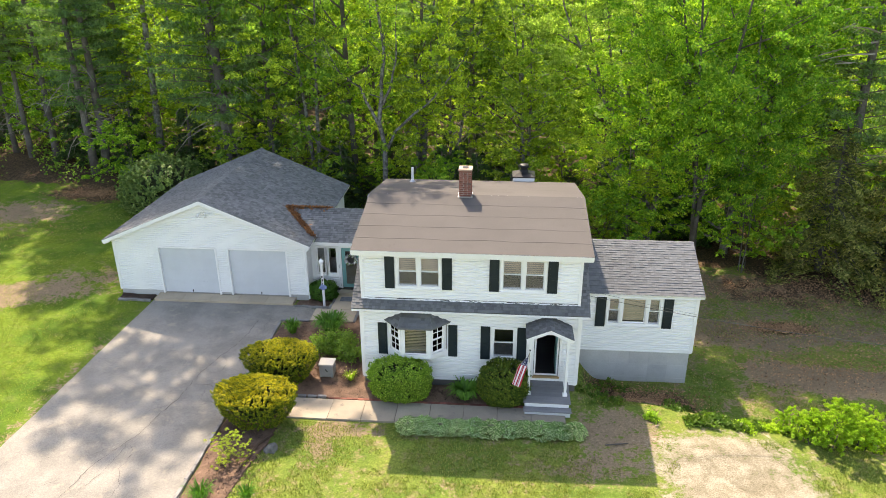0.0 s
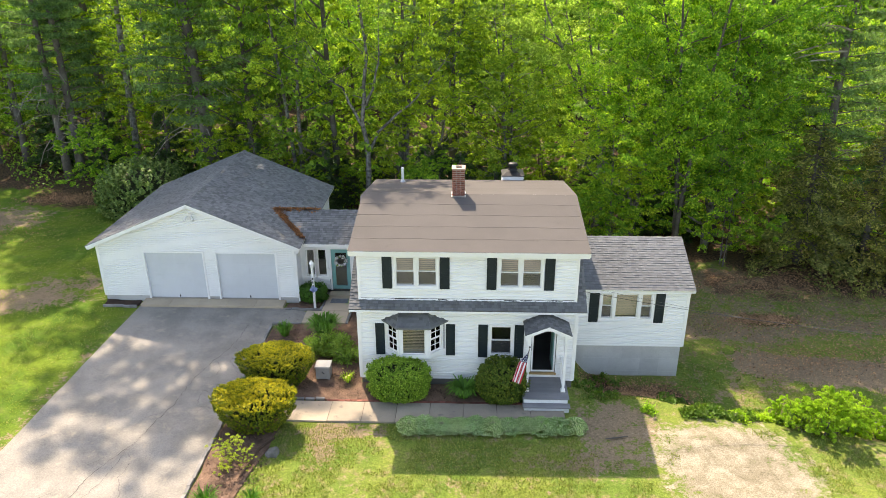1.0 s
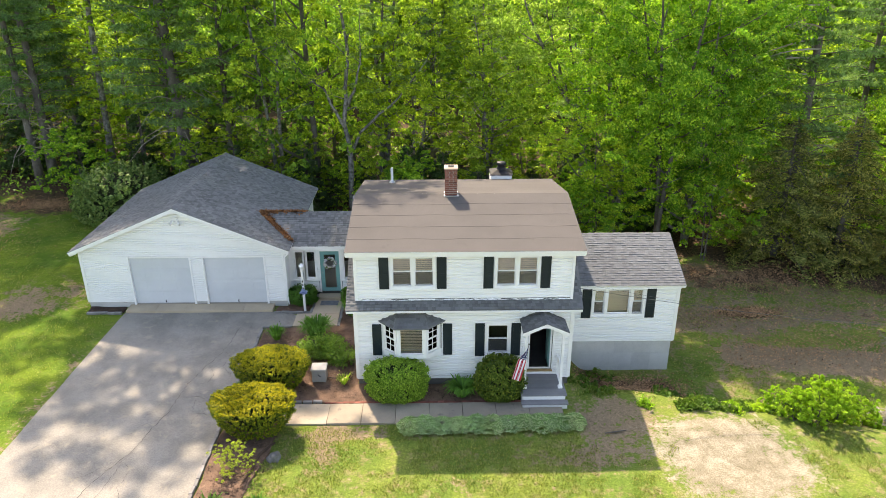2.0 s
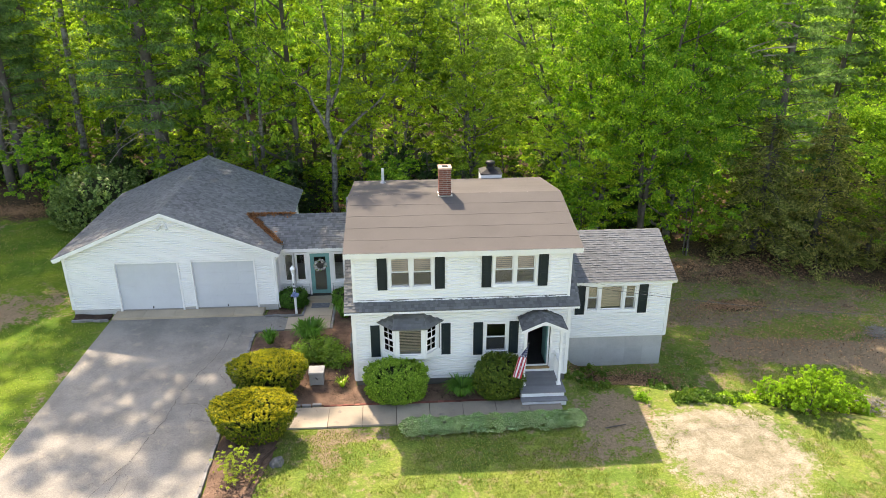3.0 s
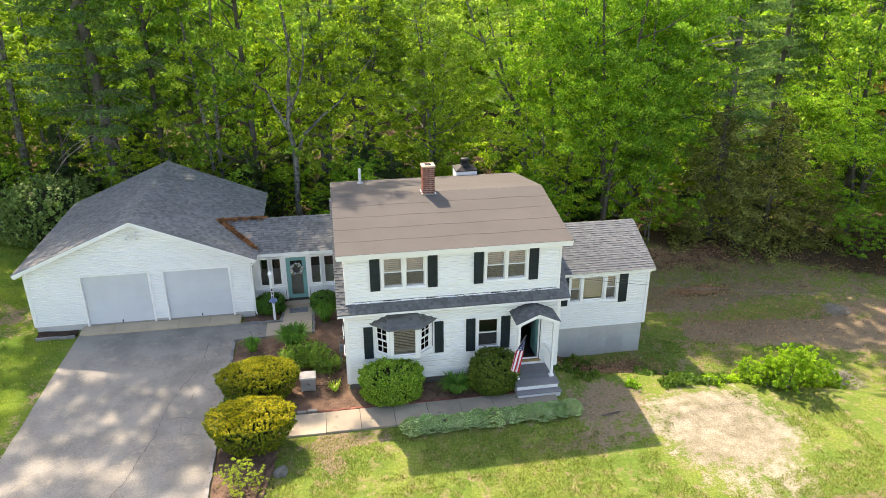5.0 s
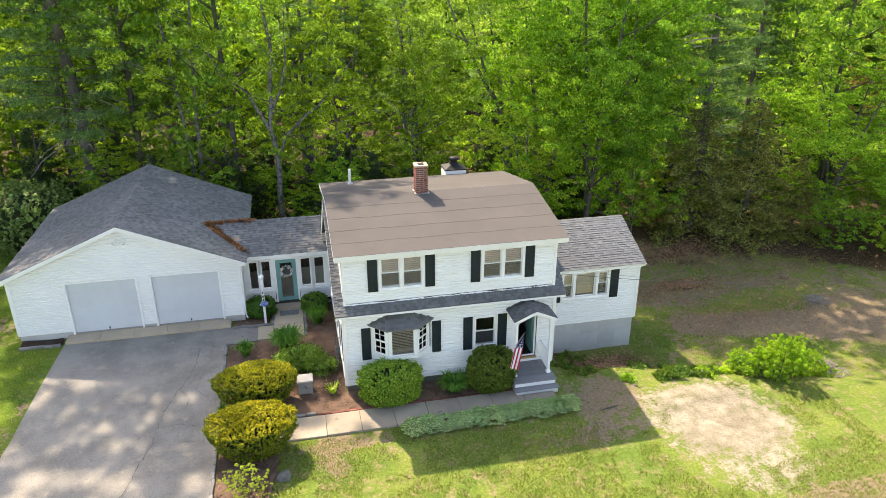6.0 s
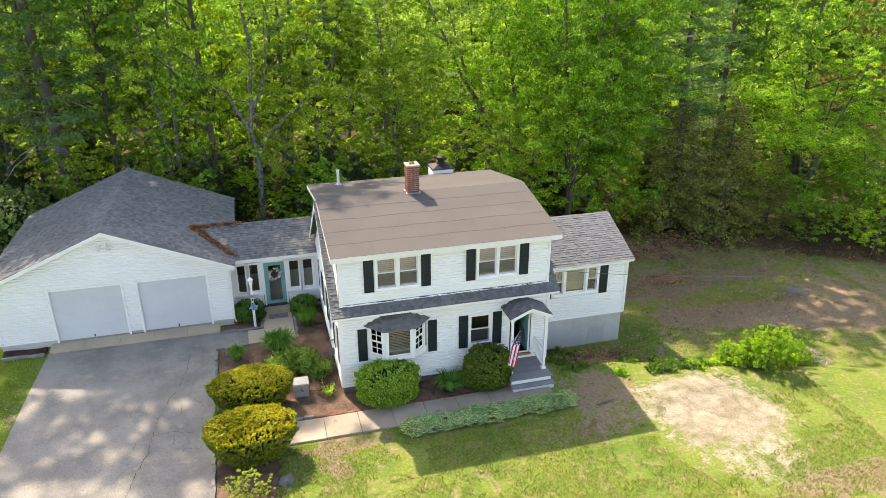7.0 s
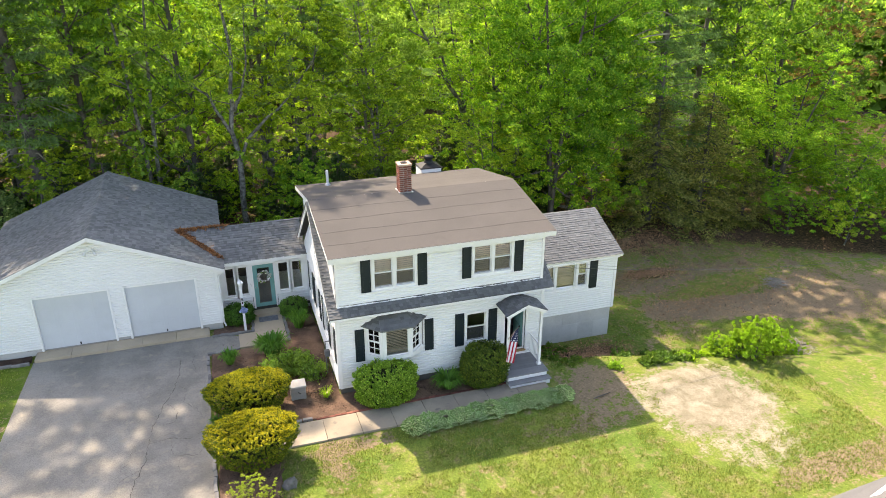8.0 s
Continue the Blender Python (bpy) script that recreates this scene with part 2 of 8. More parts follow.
def screen_mat():
    """Fine dark mesh: half of it is holes."""
    m, nt, p = nodes_of("insect_mesh")
    p.inputs["Base Color"].default_value = (0.06, 0.062, 0.065, 1)
    p.inputs["Roughness"].default_value = 0.6
    tr = nt.nodes.new("ShaderNodeBsdfTransparent")
    mx = nt.nodes.new("ShaderNodeMixShader")
    mx.inputs[0].default_value = 0.26
    nt.links.new(tr.outputs[0], mx.inputs[1])
    nt.links.new(p.outputs[0], mx.inputs[2])
    nt.links.new(mx.outputs[0], nt.nodes["Material Output"].inputs[0])
    return m


SCREEN = screen_mat()


def ground_mat():
    """Lawn, bare soil, pale sand and leaf litter, by the cover painted for each kind of soil."""
    m, nt, p = nodes_of("lawn_and_soil")
    at = nt.nodes.new("ShaderNodeAttribute")
    at.attribute_name = "cover"
    sep = nt.nodes.new("ShaderNodeSeparateColor")
    nt.links.new(at.outputs["Color"], sep.inputs[0])
    vec = position(nt)
    n1 = noise_node(nt, vec, 0.45, 5)
    n2 = noise_node(nt, vec, 2.2, 6, 0.7)
    n3 = noise_node(nt, vec, 22, 4, 0.7)
    n4 = noise_node(nt, vec, 9, 5, 0.75)
    n5 = noise_node(nt, vec, 0.8, 4, 0.6)
    grass = mix_node(nt, step_node(nt, n1, 0.35, 0.65), (0.1, 0.158, 0.028), (0.16, 0.2, 0.04))
    dry = math_node(nt, "MULTIPLY", step_node(nt, n2, 0.48, 0.66), math_node(nt, "ADD", math_node(nt, "MULTIPLY", at.outputs["Alpha"], 0.8), 0.2))
    lawn = mix_node(nt, step_node(nt, n1, 0.35, 0.65), (0.066, 0.13, 0.014), (0.13, 0.19, 0.02))
    grass = mix_node(nt, at.outputs["Alpha"], lawn, grass)
    grass = mix_node(nt, dry, grass, (0.215, 0.19, 0.085))
    soil = mix_node(nt, n2, (0.16, 0.12, 0.08), (0.27, 0.205, 0.138))
    sand = mix_node(nt, step_node(nt, n2, 0.3, 0.7), (0.205, 0.178, 0.124), (0.335, 0.3, 0.228))
    litter = mix_node(nt, step_node(nt, n4, 0.4, 0.62), (0.038, 0.027, 0.018), (0.125, 0.08, 0.047))
    rough = math_node(nt, "ADD", math_node(nt, "MULTIPLY", math_node(nt, "SUBTRACT", n5, 0.5), 0.8), math_node(nt, "ADD", math_node(nt, "MULTIPLY", math_node(nt, "SUBTRACT", n2, 0.5), 1.5), math_node(nt, "MULTIPLY", math_node(nt, "SUBTRACT", n4, 0.5), 1.5)))
    col = grass
    for k, tone in ((0, soil), (2, litter)):
        col = mix_node(nt, step_node(nt, math_node(nt, "ADD", sep.outputs[k], rough), 0.41, 0.57), col, tone)
    col = mix_node(nt, 1.0, col, mix_node(nt, step_node(nt, n3, 0.3, 0.7), (0.7, 0.7, 0.7), (1.3, 1.3, 1.26)), "MULTIPLY")
    col = mix_node(nt, 1.0, col, mix_node(nt, step_node(nt, n4, 0.3, 0.7), (0.75, 0.78, 0.75), (1.25, 1.22, 1.2)), "MULTIPLY")
    sand = mix_node(nt, 1.0, sand, mix_node(nt, step_node(nt, n3, 0.3, 0.7), (0.68, 0.67, 0.65), (1.2, 1.2, 1.2)), "MULTIPLY")
    sand = mix_node(nt, step_node(nt, n4, 0.58, 0.72), sand, (0.16, 0.135, 0.08))
    sand = mix_node(nt, 1.0, sand, mix_node(nt, step_node(nt, n5, 0.3, 0.7), (0.82, 0.8, 0.76), (1.15, 1.16, 1.16)), "MULTIPLY")
    col = mix_node(nt, step_node(nt, math_node(nt, "ADD", sep.outputs[1], rough), 0.32, 0.7), col, sand)
    nt.links.new(col, p.inputs["Base Color"])
    p.inputs["Roughness"].default_value = 0.95
    p.inputs["Specular IOR Level"].default_value = 0.1
    nt.links.new(bump_node(nt, n3, 0.9, 0.03), p.inputs["Normal"])
    return m


GROUND = ground_mat()

# ---- building helpers ----
def thing(name, at, label, category, group="", kind=""):
    ob = new(name)
    ob.location = at
    ob.empty_display_size = 0.2
    return tagged(ob, label, category, group, kind)


def link(name, mesh, material, parent=None, label=""):
    ob = new(name, mesh)
    if material is not None and not mesh.materials:
        mesh.materials.append(material)
    if parent is not None:
        ob.parent = parent
        if parent.data is None:
            ob.matrix_parent_inverse = Matrix.Translation(-parent.location)
    if label:
        ob["label"] = label
    return ob


def part(name, bm, material, parent=None, label=""):
    mesh = bpy.data.meshes.new(name)
    bmesh.ops.recalc_face_normals(bm, faces=bm.faces)
    bm.to_mesh(mesh)
    bm.free()
    return link(name, mesh, material, parent, label)


def raw(name, verts, faces, material, parent=None, label=""):
    mesh = bpy.data.meshes.new(name)
    mesh.from_pydata(verts, [], faces)
    return link(name, mesh, material, parent, label)


def hexa(bm, pts):
    """A solid from eight corners: four below, four above."""
    v = [bm.verts.new(p) for p in pts]
    for f in ((3, 2, 1, 0), (4, 5, 6, 7), (0, 1, 5, 4), (1, 2, 6, 5), (2, 3, 7, 6), (3, 0, 4, 7)):
        bm.faces.new([v[i] for i in f])
    return v


def box(bm, x0, x1, y0, y1, z0, z1):
    return hexa(bm, [(x0, y0, z0), (x1, y0, z0), (x1, y1, z0), (x0, y1, z0), (x0, y0, z1), (x1, y0, z1), (x1, y1, z1), (x0, y1, z1)])


def one_box(*a):
    bm = bmesh.new()
    box(bm, *a)
    return bm


def soft_box(*a, r=0.01):
    bm = one_box(*a)
    bmesh.ops.bevel(bm, geom=bm.edges[:], offset=r, segments=2, affect="EDGES", profile=0.5)
    return bm


class Face:
    """A wall's plane: s along it, d out of it, z up."""

    def __init__(self, ox, oy, ux, uy):
        k = math.hypot(ux, uy)
        self.o, self.u = (ox, oy), (ux / k, uy / k)
        self.n = (uy / k, -ux / k)

    def at(self, s, d, z):
        return (self.o[0] + self.u[0] * s + self.n[0] * d, self.o[1] + self.u[1] * s + self.n[1] * d, z)

    def box(self, bm, s0, s1, d0, d1, z0, z1):
        return hexa(bm, [self.at(s, d, z) for z in (z0, z1) for s, d in ((s0, d1), (s1, d1), (s1, d0), (s0, d0))])


def wall_solid(bm, w, s0, s1, z0, z1, thick, holes):
    """A wall of that thickness with its openings through it."""
    ss = sorted({s0, s1, *(v for h in holes for v in h[:2] if s0 < v < s1)})
    zs = sorted({z0, z1, *(v for h in holes for v in h[2:] if z0 < v < z1)})
    for za, zb in zip(zs, zs[1:]):
        run = None
        for sa, sb in zip(ss, ss[1:]):
            c, e = (sa + sb) / 2, (za + zb) / 2
            open_here = any(h[0] < c < h[1] and h[2] < e < h[3] for h in holes)
            if open_here:
                if run:
                    w.box(bm, run[0], run[1], -thick, 0, za, zb)
                run = None
            else:
                run = (run[0], sb) if run else (sa, sb)
        if run:
            w.box(bm, run[0], run[1], -thick, 0, za, zb)


def siding(name, w, span, z0, z1, holes, parent, course=0.102, material=None):
    """Lapped boards: every course leans out at its foot. span(z) gives the wall's two ends at that height."""
    verts, faces = [], []
    n = max(1, round((z1 - z0) / course))
    h = (z1 - z0) / n
    for i in range(n):
        za, zb = z0 + i * h, z0 + (i + 1) * h
        a0, a1 = span(za)
        b0, b1 = span(zb)
        zc = (za + zb) / 2
        cuts = sorted((hh[0], hh[1]) for hh in holes if hh[2] < zc < hh[3])
        runs, sa, sb = [], a0, b0
        for c0, c1 in cuts:
            runs.append((sa, c0, sb, c0))
            sa = sb = c1
        runs.append((sa, a1, sb, b1))
        for p0, p1, q0, q1 in runs:
            if p1 - p0 < 0.02:
                continue
            k = len(verts)
            dj = random.uniform(-0.0015, 0.0015)
            prof = ((0.0, 0.004), (0.0, 0.036 + dj), (0.45, 0.034 + dj), (0.58, 0.005), (1.0, 0.004))
            for f, d in prof:
                l0, l1 = p0 + (q0 - p0) * f, p1 + (q1 - p1) * f
                verts += [w.at(l0, d, za + (zb - za) * f), w.at(max(l0, l1), d, za + (zb - za) * f)]
            faces += [(k + 2 * e, k + 2 * e + 1, k + 2 * e + 3, k + 2 * e + 2) for e in range(4)]
    return raw(name, verts, faces, material or WHITE, parent)


def pane(w, s0, s1, z0, z1, d, parent):
    bm = bmesh.new()
    w.box(bm, s0, s1, d - 0.004, d, z0, z1)
    ob = part("pane", bm, GLASS, parent)
    ob.visible_shadow = False
    return ob


def ring(bm, w, s0, s1, z0, z1, width, d0, d1):
    w.box(bm, s0, s0 + width, d0, d1, z0, z1)
    w.box(bm, s1 - width, s1, d0, d1, z0, z1)
    w.box(bm, s0 + width, s1 - width, d0, d1, z0, z0 + width)
    w.box(bm, s0 + width, s1 - width, d0, d1, z1 - width, z1)


def sash(w, s0, s1, z0, z1, d, parent, cols=1, rows=1, width=0.045):
    bm = bmesh.new()
    ring(bm, w, s0, s1, z0, z1, width, d - 0.03, d)
    for i in range(1, cols):
        s = s0 + width + (s1 - s0 - 2 * width) * i / cols
        w.box(bm, s - 0.011, s + 0.011, d - 0.022, d - 0.002, z0 + width, z1 - width)
    for i in range(1, rows):
        z = z0 + width + (z1 - z0 - 2 * width) * i / rows
        w.box(bm, s0 + width, s1 - width, d - 0.021, d - 0.003, z - 0.011, z + 0.011)
    sa = part("sash", bm, TRIM, parent)
    pane(w, s0 + width, s1 - width, z0 + width, z1 - width, d - 0.012, sa)
    return sa


def blind(w, s0, s1, z0, z1, d, parent, tilt=0.6, pitch=0.074):
    bm = bmesh.new()
    n = int((z1 - z0) / pitch)
    for i in range(n):
        z = z1 - 0.04 - i * pitch
        a = tilt * 0.034
        p = [w.at(s, dd, zz) for s, dd, zz in ((s0, d + 0.02, z - a), (s1, d + 0.02, z - a), (s1, d - 0.02, z + a), (s0, d - 0.02, z + a))]
        hexa(bm, [(x, y, zz - 0.0015) for x, y, zz in p] + [(x, y, zz + 0.0015) for x, y, zz in p])
    w.box(bm, s0, s1, d - 0.02, d + 0.02, z1 - 0.035, z1)
    return part("blind", bm, BLIND, parent, "cream slatted blind")


def window(w, s0, s1, z0, z1, parent, units=1, shade=1.0, cols=1, rows=1, double=True, ratios=None, tilt=0.6, screens=True):
    """A framed window in the opening s0..s1, z0..z1: casing, sill, sashes with their panes, blinds behind."""
    bm = bmesh.new()
    c = 0.085
    w.box(bm, s0 - c, s0 + 0.005, -0.1, 0.055, z0 - c, z1 + c)
    w.box(bm, s1 - 0.005, s1 + c, -0.1, 0.055, z0 - c, z1 + c)
    w.box(bm, s0 + 0.005, s1 - 0.005, -0.1, 0.054, z1 - 0.005, z1 + c)
    w.box(bm, s0 + 0.005, s1 - 0.005, -0.1, 0.054, z0 - c, z0 + 0.005)
    total = sum(ratios) if ratios else units
    edges, run = [s0], s0
    for i in range(units):
        run += (s1 - s0) * (ratios[i] if ratios else 1) / total
        edges.append(run)
    win = part("window", bm, TRIM, parent)
    for e in edges[1:-1]:
        bm = bmesh.new()
        w.box(bm, e - 0.055, e + 0.055, -0.1, 0.05, z0, z1)
        part("mullion", bm, TRIM, win)
    bm = bmesh.new()
    w.box(bm, s0 - c - 0.02, s1 + c + 0.02, -0.05, 0.09, z0 - c - 0.03, z0 - c)
    part("sill", bm, TRIM, win)
    for i in range(units):
        a = edges[i] + (0.055 if i else 0)
        b = edges[i + 1] - (0.055 if i < units - 1 else 0)
        mid = (z0 + z1) / 2
        two = double[i] if isinstance(double, tuple) else double
        if two:
            sash(w, a, b, mid - 0.02, z1, -0.012, win, cols, rows)
            sash(w, a, b, z0, mid + 0.025, -0.044, win, cols, rows)
        else:
            sash(w, a, b, z0, z1, -0.02, win, cols, rows)
        if two and screens:
            bm = bmesh.new()
            w.box(bm, a + 0.03, b - 0.03, -0.014, -0.01, z0 + 0.02, mid)
            part("insect_screen", bm, SCREEN, win, "grey insect screen").visible_shadow = False
        sh = shade[i] if isinstance(shade, tuple) else shade
        if sh > 0:
            blind(w, a + 0.02, b - 0.02, z1 - (z1 - z0) * sh + 0.02, z1 - 0.01, -0.092, win, tilt)
    return win


def shutter(w, s0, s1, z0, z1, parent):
    bm = bmesh.new()
    w.box(bm, s0, s1, 0.03, 0.044, z0, z1)
    ring(bm, w, s0, s1, z0, z1, 0.045, 0.044, 0.062)
    mid = z0 + (z1 - z0) * 0.46
    w.box(bm, s0 + 0.045, s1 - 0.045, 0.044, 0.061, mid - 0.03, mid + 0.03)
    for za, zb in ((z0 + 0.075, mid - 0.06), (mid + 0.06, z1 - 0.075)):
        w.box(bm, s0 + 0.075, s1 - 0.075, 0.044, 0.055, za, zb)
    return part("shutter", bm, SHUTTER, parent, "black-green panelled shutter")


class Slope:
    """A roof's plane from its eave's start, along the eave u, and up the slope v."""

    def __init__(self, o, u, v):
        self.o, self.u, self.v = Vector(o), Vector(u).normalized(), Vector(v).normalized()
        self.n = self.u.cross(self.v).normalized()
        if self.n.z < 0:
            self.n = -self.n

    def at(self, s, r, h):
        return self.o + self.u * s + self.v * r + self.n * h

    def slab(self, bm, s0, s1, r0, r1, h0, h1, t0=None, t1=None):
        """t0, t1: its two ends at the top edge, where they differ from those at the foot."""
        t0, t1 = s0 if t0 is None else t0, s1 if t1 is None else t1
        hexa(bm, [self.at(s, r, h) for h in (h0, h1) for s, r in ((s0, r0), (s1, r0), (t1, r1), (t0, r1))])


def shingles(name, sl, width, length, material, parent, left=None, right=None, course=0.142, label=""):
    """Courses of asphalt tabs of uneven width and thickness, each one its own piece of geometry."""
    verts, faces = [], []
    n = math.ceil(length / course)
    for i in range(n):
        r0 = i * course - (0.02 if i == 0 else 0)
        r1 = min(length, r0 + course * 1.12)
        s, end = (left(r0) if left else 0), (right(r0) if right else width)
        s0 = s
        s -= random.uniform(0, 0.2)
        while s < end:
            wd = random.choice((0.12, 0.15, 0.18))
            a, b = max(s, s0), min(s + wd - 0.004, end)
            s += wd
            if b - a < 0.03:
                continue
            t = random.choice((0.005, 0.007, 0.016, 0.018))
            k = len(verts)
            rr = r0 + random.uniform(-0.006, 0.004)
            verts += [tuple(sl.at(*p)) for p in ((a, rr, 0.001), (b, rr, 0.001), (b, rr, t + 0.004), (a, rr, t + 0.004), (b, r1, 0.003), (a, r1, 0.003))]
            faces += [(k, k + 1, k + 2, k + 3), (k + 3, k + 2, k + 4, k + 5), (k, k + 3, k + 5), (k + 1, k + 4, k + 2)]
    ob = raw(name, verts, faces, material, parent, label)
    ob["kind"] = "stuff"
    return ob


def shingle_pieces(sl, width, length, material, parent, course=0.12, left=None, right=None):
    """The same courses on a small roof, each tab an object of its own."""
    meshes = []
    for wd in (0.1, 0.13, 0.165):
        bm = bmesh.new()
        hexa(bm, [(0, 0, 0), (wd - 0.006, 0, 0), (wd - 0.006, course * 1.12, 0), (0, course * 1.12, 0), (0, 0, 0.02), (wd - 0.006, 0, 0.02), (wd - 0.006, course * 1.12, 0.004), (0, course * 1.12, 0.004)])
        me = bpy.data.meshes.new("shingle")
        bm.to_mesh(me)
        bm.free()
        me.materials.append(material)
        meshes.append((wd, me))
    turn = Matrix((sl.u, sl.v, sl.n)).transposed().to_4x4()
    for i in range(math.ceil(length / course)):
        r = i * course
        s, end = (left(r) if left else 0), (right(r) if right else width)
        s += (i % 2) * 0.13
        first = True
        while s < end - 0.1:
            wd, me = random.choice(meshes)
            if s + wd > end + 0.03:
                wd, me = meshes[0]
                if s + wd > end + 0.05:
                    break
            ob = link("shingle", me, None, parent)
            ob.matrix_basis = Matrix.Translation(sl.at(s - (0.12 if first and i % 2 else 0), min(r, length - course), 0.001 + random.uniform(0, 0.004))) @ turn
            first = False
            s += wd


def hip_shingles(sl, length, left, right, material, parent, course=0.12):
    """Courses of tabs on a hip's face, cut to its two slanting edges, each an object of its own."""
    n = round(length / course)
    for i in range(n):
        r0, r1 = length * i / n, min(length, length * (i + 1.1) / n)
        s, end = left(r0) - random.uniform(0, 0.1), right(r0)
        while s < end - 0.01:
            wd = random.choice((0.13, 0.16, 0.2))
            a, b = max(s, left(r0)), min(s + wd - 0.005, end)
            a1, b1 = min(max(s, left(r1)), right(r1)), max(min(s + wd - 0.005, right(r1)), left(r1))
            s += wd
            if b - a < 0.02 or b1 < a1:
                continue
            t = random.choice((0.008, 0.018))
            bm = bmesh.new()
            hexa(bm, [sl.at(*p) for p in ((a, r0, 0.001), (b, r0, 0.001), (b1 + 0.001, r1, 0.001), (a1, r1, 0.001), (a, r0, t), (b, r0, t), (b1 + 0.001, r1, 0.004), (a1, r1, 0.004))])
            part("shingle", bm, material, parent)


def tube(bm, pts, radii, sides=7):
    """A tapered round limb along the points."""
    rings = []
    for i, p in enumerate(pts):
        a = Vector(pts[max(0, i - 1)])
        b = Vector(pts[min(len(pts) - 1, i + 1)])
        d = (b - a).normalized()
        x = d.orthogonal().normalized()
        if rings:
            x = (lastx - d * lastx.dot(d)).normalized()
        lastx = x
        y = d.cross(x)
        rings.append([bm.verts.new(Vector(p) + (x * math.cos(k * 2 * math.pi / sides) + y * math.sin(k * 2 * math.pi / sides)) * radii[i]) for k in range(sides)])
    for r0, r1 in zip(rings, rings[1:]):
        for k in range(sides):
            bm.faces.new((r0[k], r0[(k + 1) % sides], r1[(k + 1) % sides], r1[k]))
    bm.faces.new(rings[0][::-1])
    bm.faces.new(rings[-1])


def lathe(bm, prof, at=(0, 0, 0), sides=12):
    rings = [[bm.verts.new((at[0] + r * math.cos(2 * math.pi * k / sides), at[1] + r * math.sin(2 * math.pi * k / sides), at[2] + z)) for k in range(sides)] for r, z in prof]
    for a, b in zip(rings, rings[1:]):
        for k in range(sides):
            bm.faces.new((a[k], a[(k + 1) % sides], b[(k + 1) % sides], b[k]))
    bm.faces.new(rings[0][::-1])
    bm.faces.new(rings[-1])


def vnoise(x, y, cell, seed):
    """Smooth lattice noise, 0 to 1."""
    table = np.random.RandomState(seed).rand(64, 64)
    fx, fy = np.asarray(x) / cell, np.asarray(y) / cell
    ix, iy = np.floor(fx).astype(int), np.floor(fy).astype(int)
    tx, ty = fx - ix, fy - iy
    tx, ty = tx * tx * (3 - 2 * tx), ty * ty * (3 - 2 * ty)
    g = lambda a, b: table[a % 64, b % 64]
    return (g(ix, iy) * (1 - tx) + g(ix + 1, iy) * tx) * (1 - ty) + (g(ix, iy + 1) * (1 - tx) + g(ix + 1, iy + 1) * tx) * ty


def ramp(v, lo, hi):
    t = np.clip((np.asarray(v, dtype=float) - lo) / (hi - lo), 0, 1)
    return t * t * (3 - 2 * t)


# ---- ground ----
def bank(x):
    """Where the front lawn's level ends and the slope to the lower yard begins."""
    return 21.7 - 0.32 * np.clip(np.asarray(x, dtype=float) - 5.5, 0, 14)


def height(x, y):
    x, y = np.asarray(x, dtype=float), np.asarray(y, dtype=float)
    low = ramp(x, 2.7, 4.1) * ramp(y - bank(x), -0.4, 2.3)
    low = np.maximum(low, ramp(x, -3.5, 3.0) * ramp(y, 30, 34))
    z = -1.12 * low
    z = z + 0.3 * ramp(-x, 16.5, 21) * ramp(y, 20, 34)
    z = z + 0.9 * ramp(y, 38, 60) * ramp(-x, 8, 24)
    z = z - 2.0 * ramp(y, 42, 90)
    m = np.hypot((x - 7.6) / 2.8, (y - 19.3) / 1.5)
    z = z + 0.1 * (1 - ramp(m, 0.1, 1.0))
    z = z + 0.05 * (vnoise(x, y, 2.7, 1) - 0.5) + 0.03 * (vnoise(x, y, 0.7, 2) - 0.5)
    near = 1 - ramp(np.maximum(np.abs(x + 6.6) - 9.4, np.abs(y - 21.5) - 8), -0.5, 0.8)
    return z * (1 - near * 0.9) - 0.02 * near


def spot(x, y, cx, cy, rx, ry, edge=0.5):
    return 1 - ramp(np.hypot((x - cx) / rx, (y - cy) / ry), 1 - edge, 1 + edge)


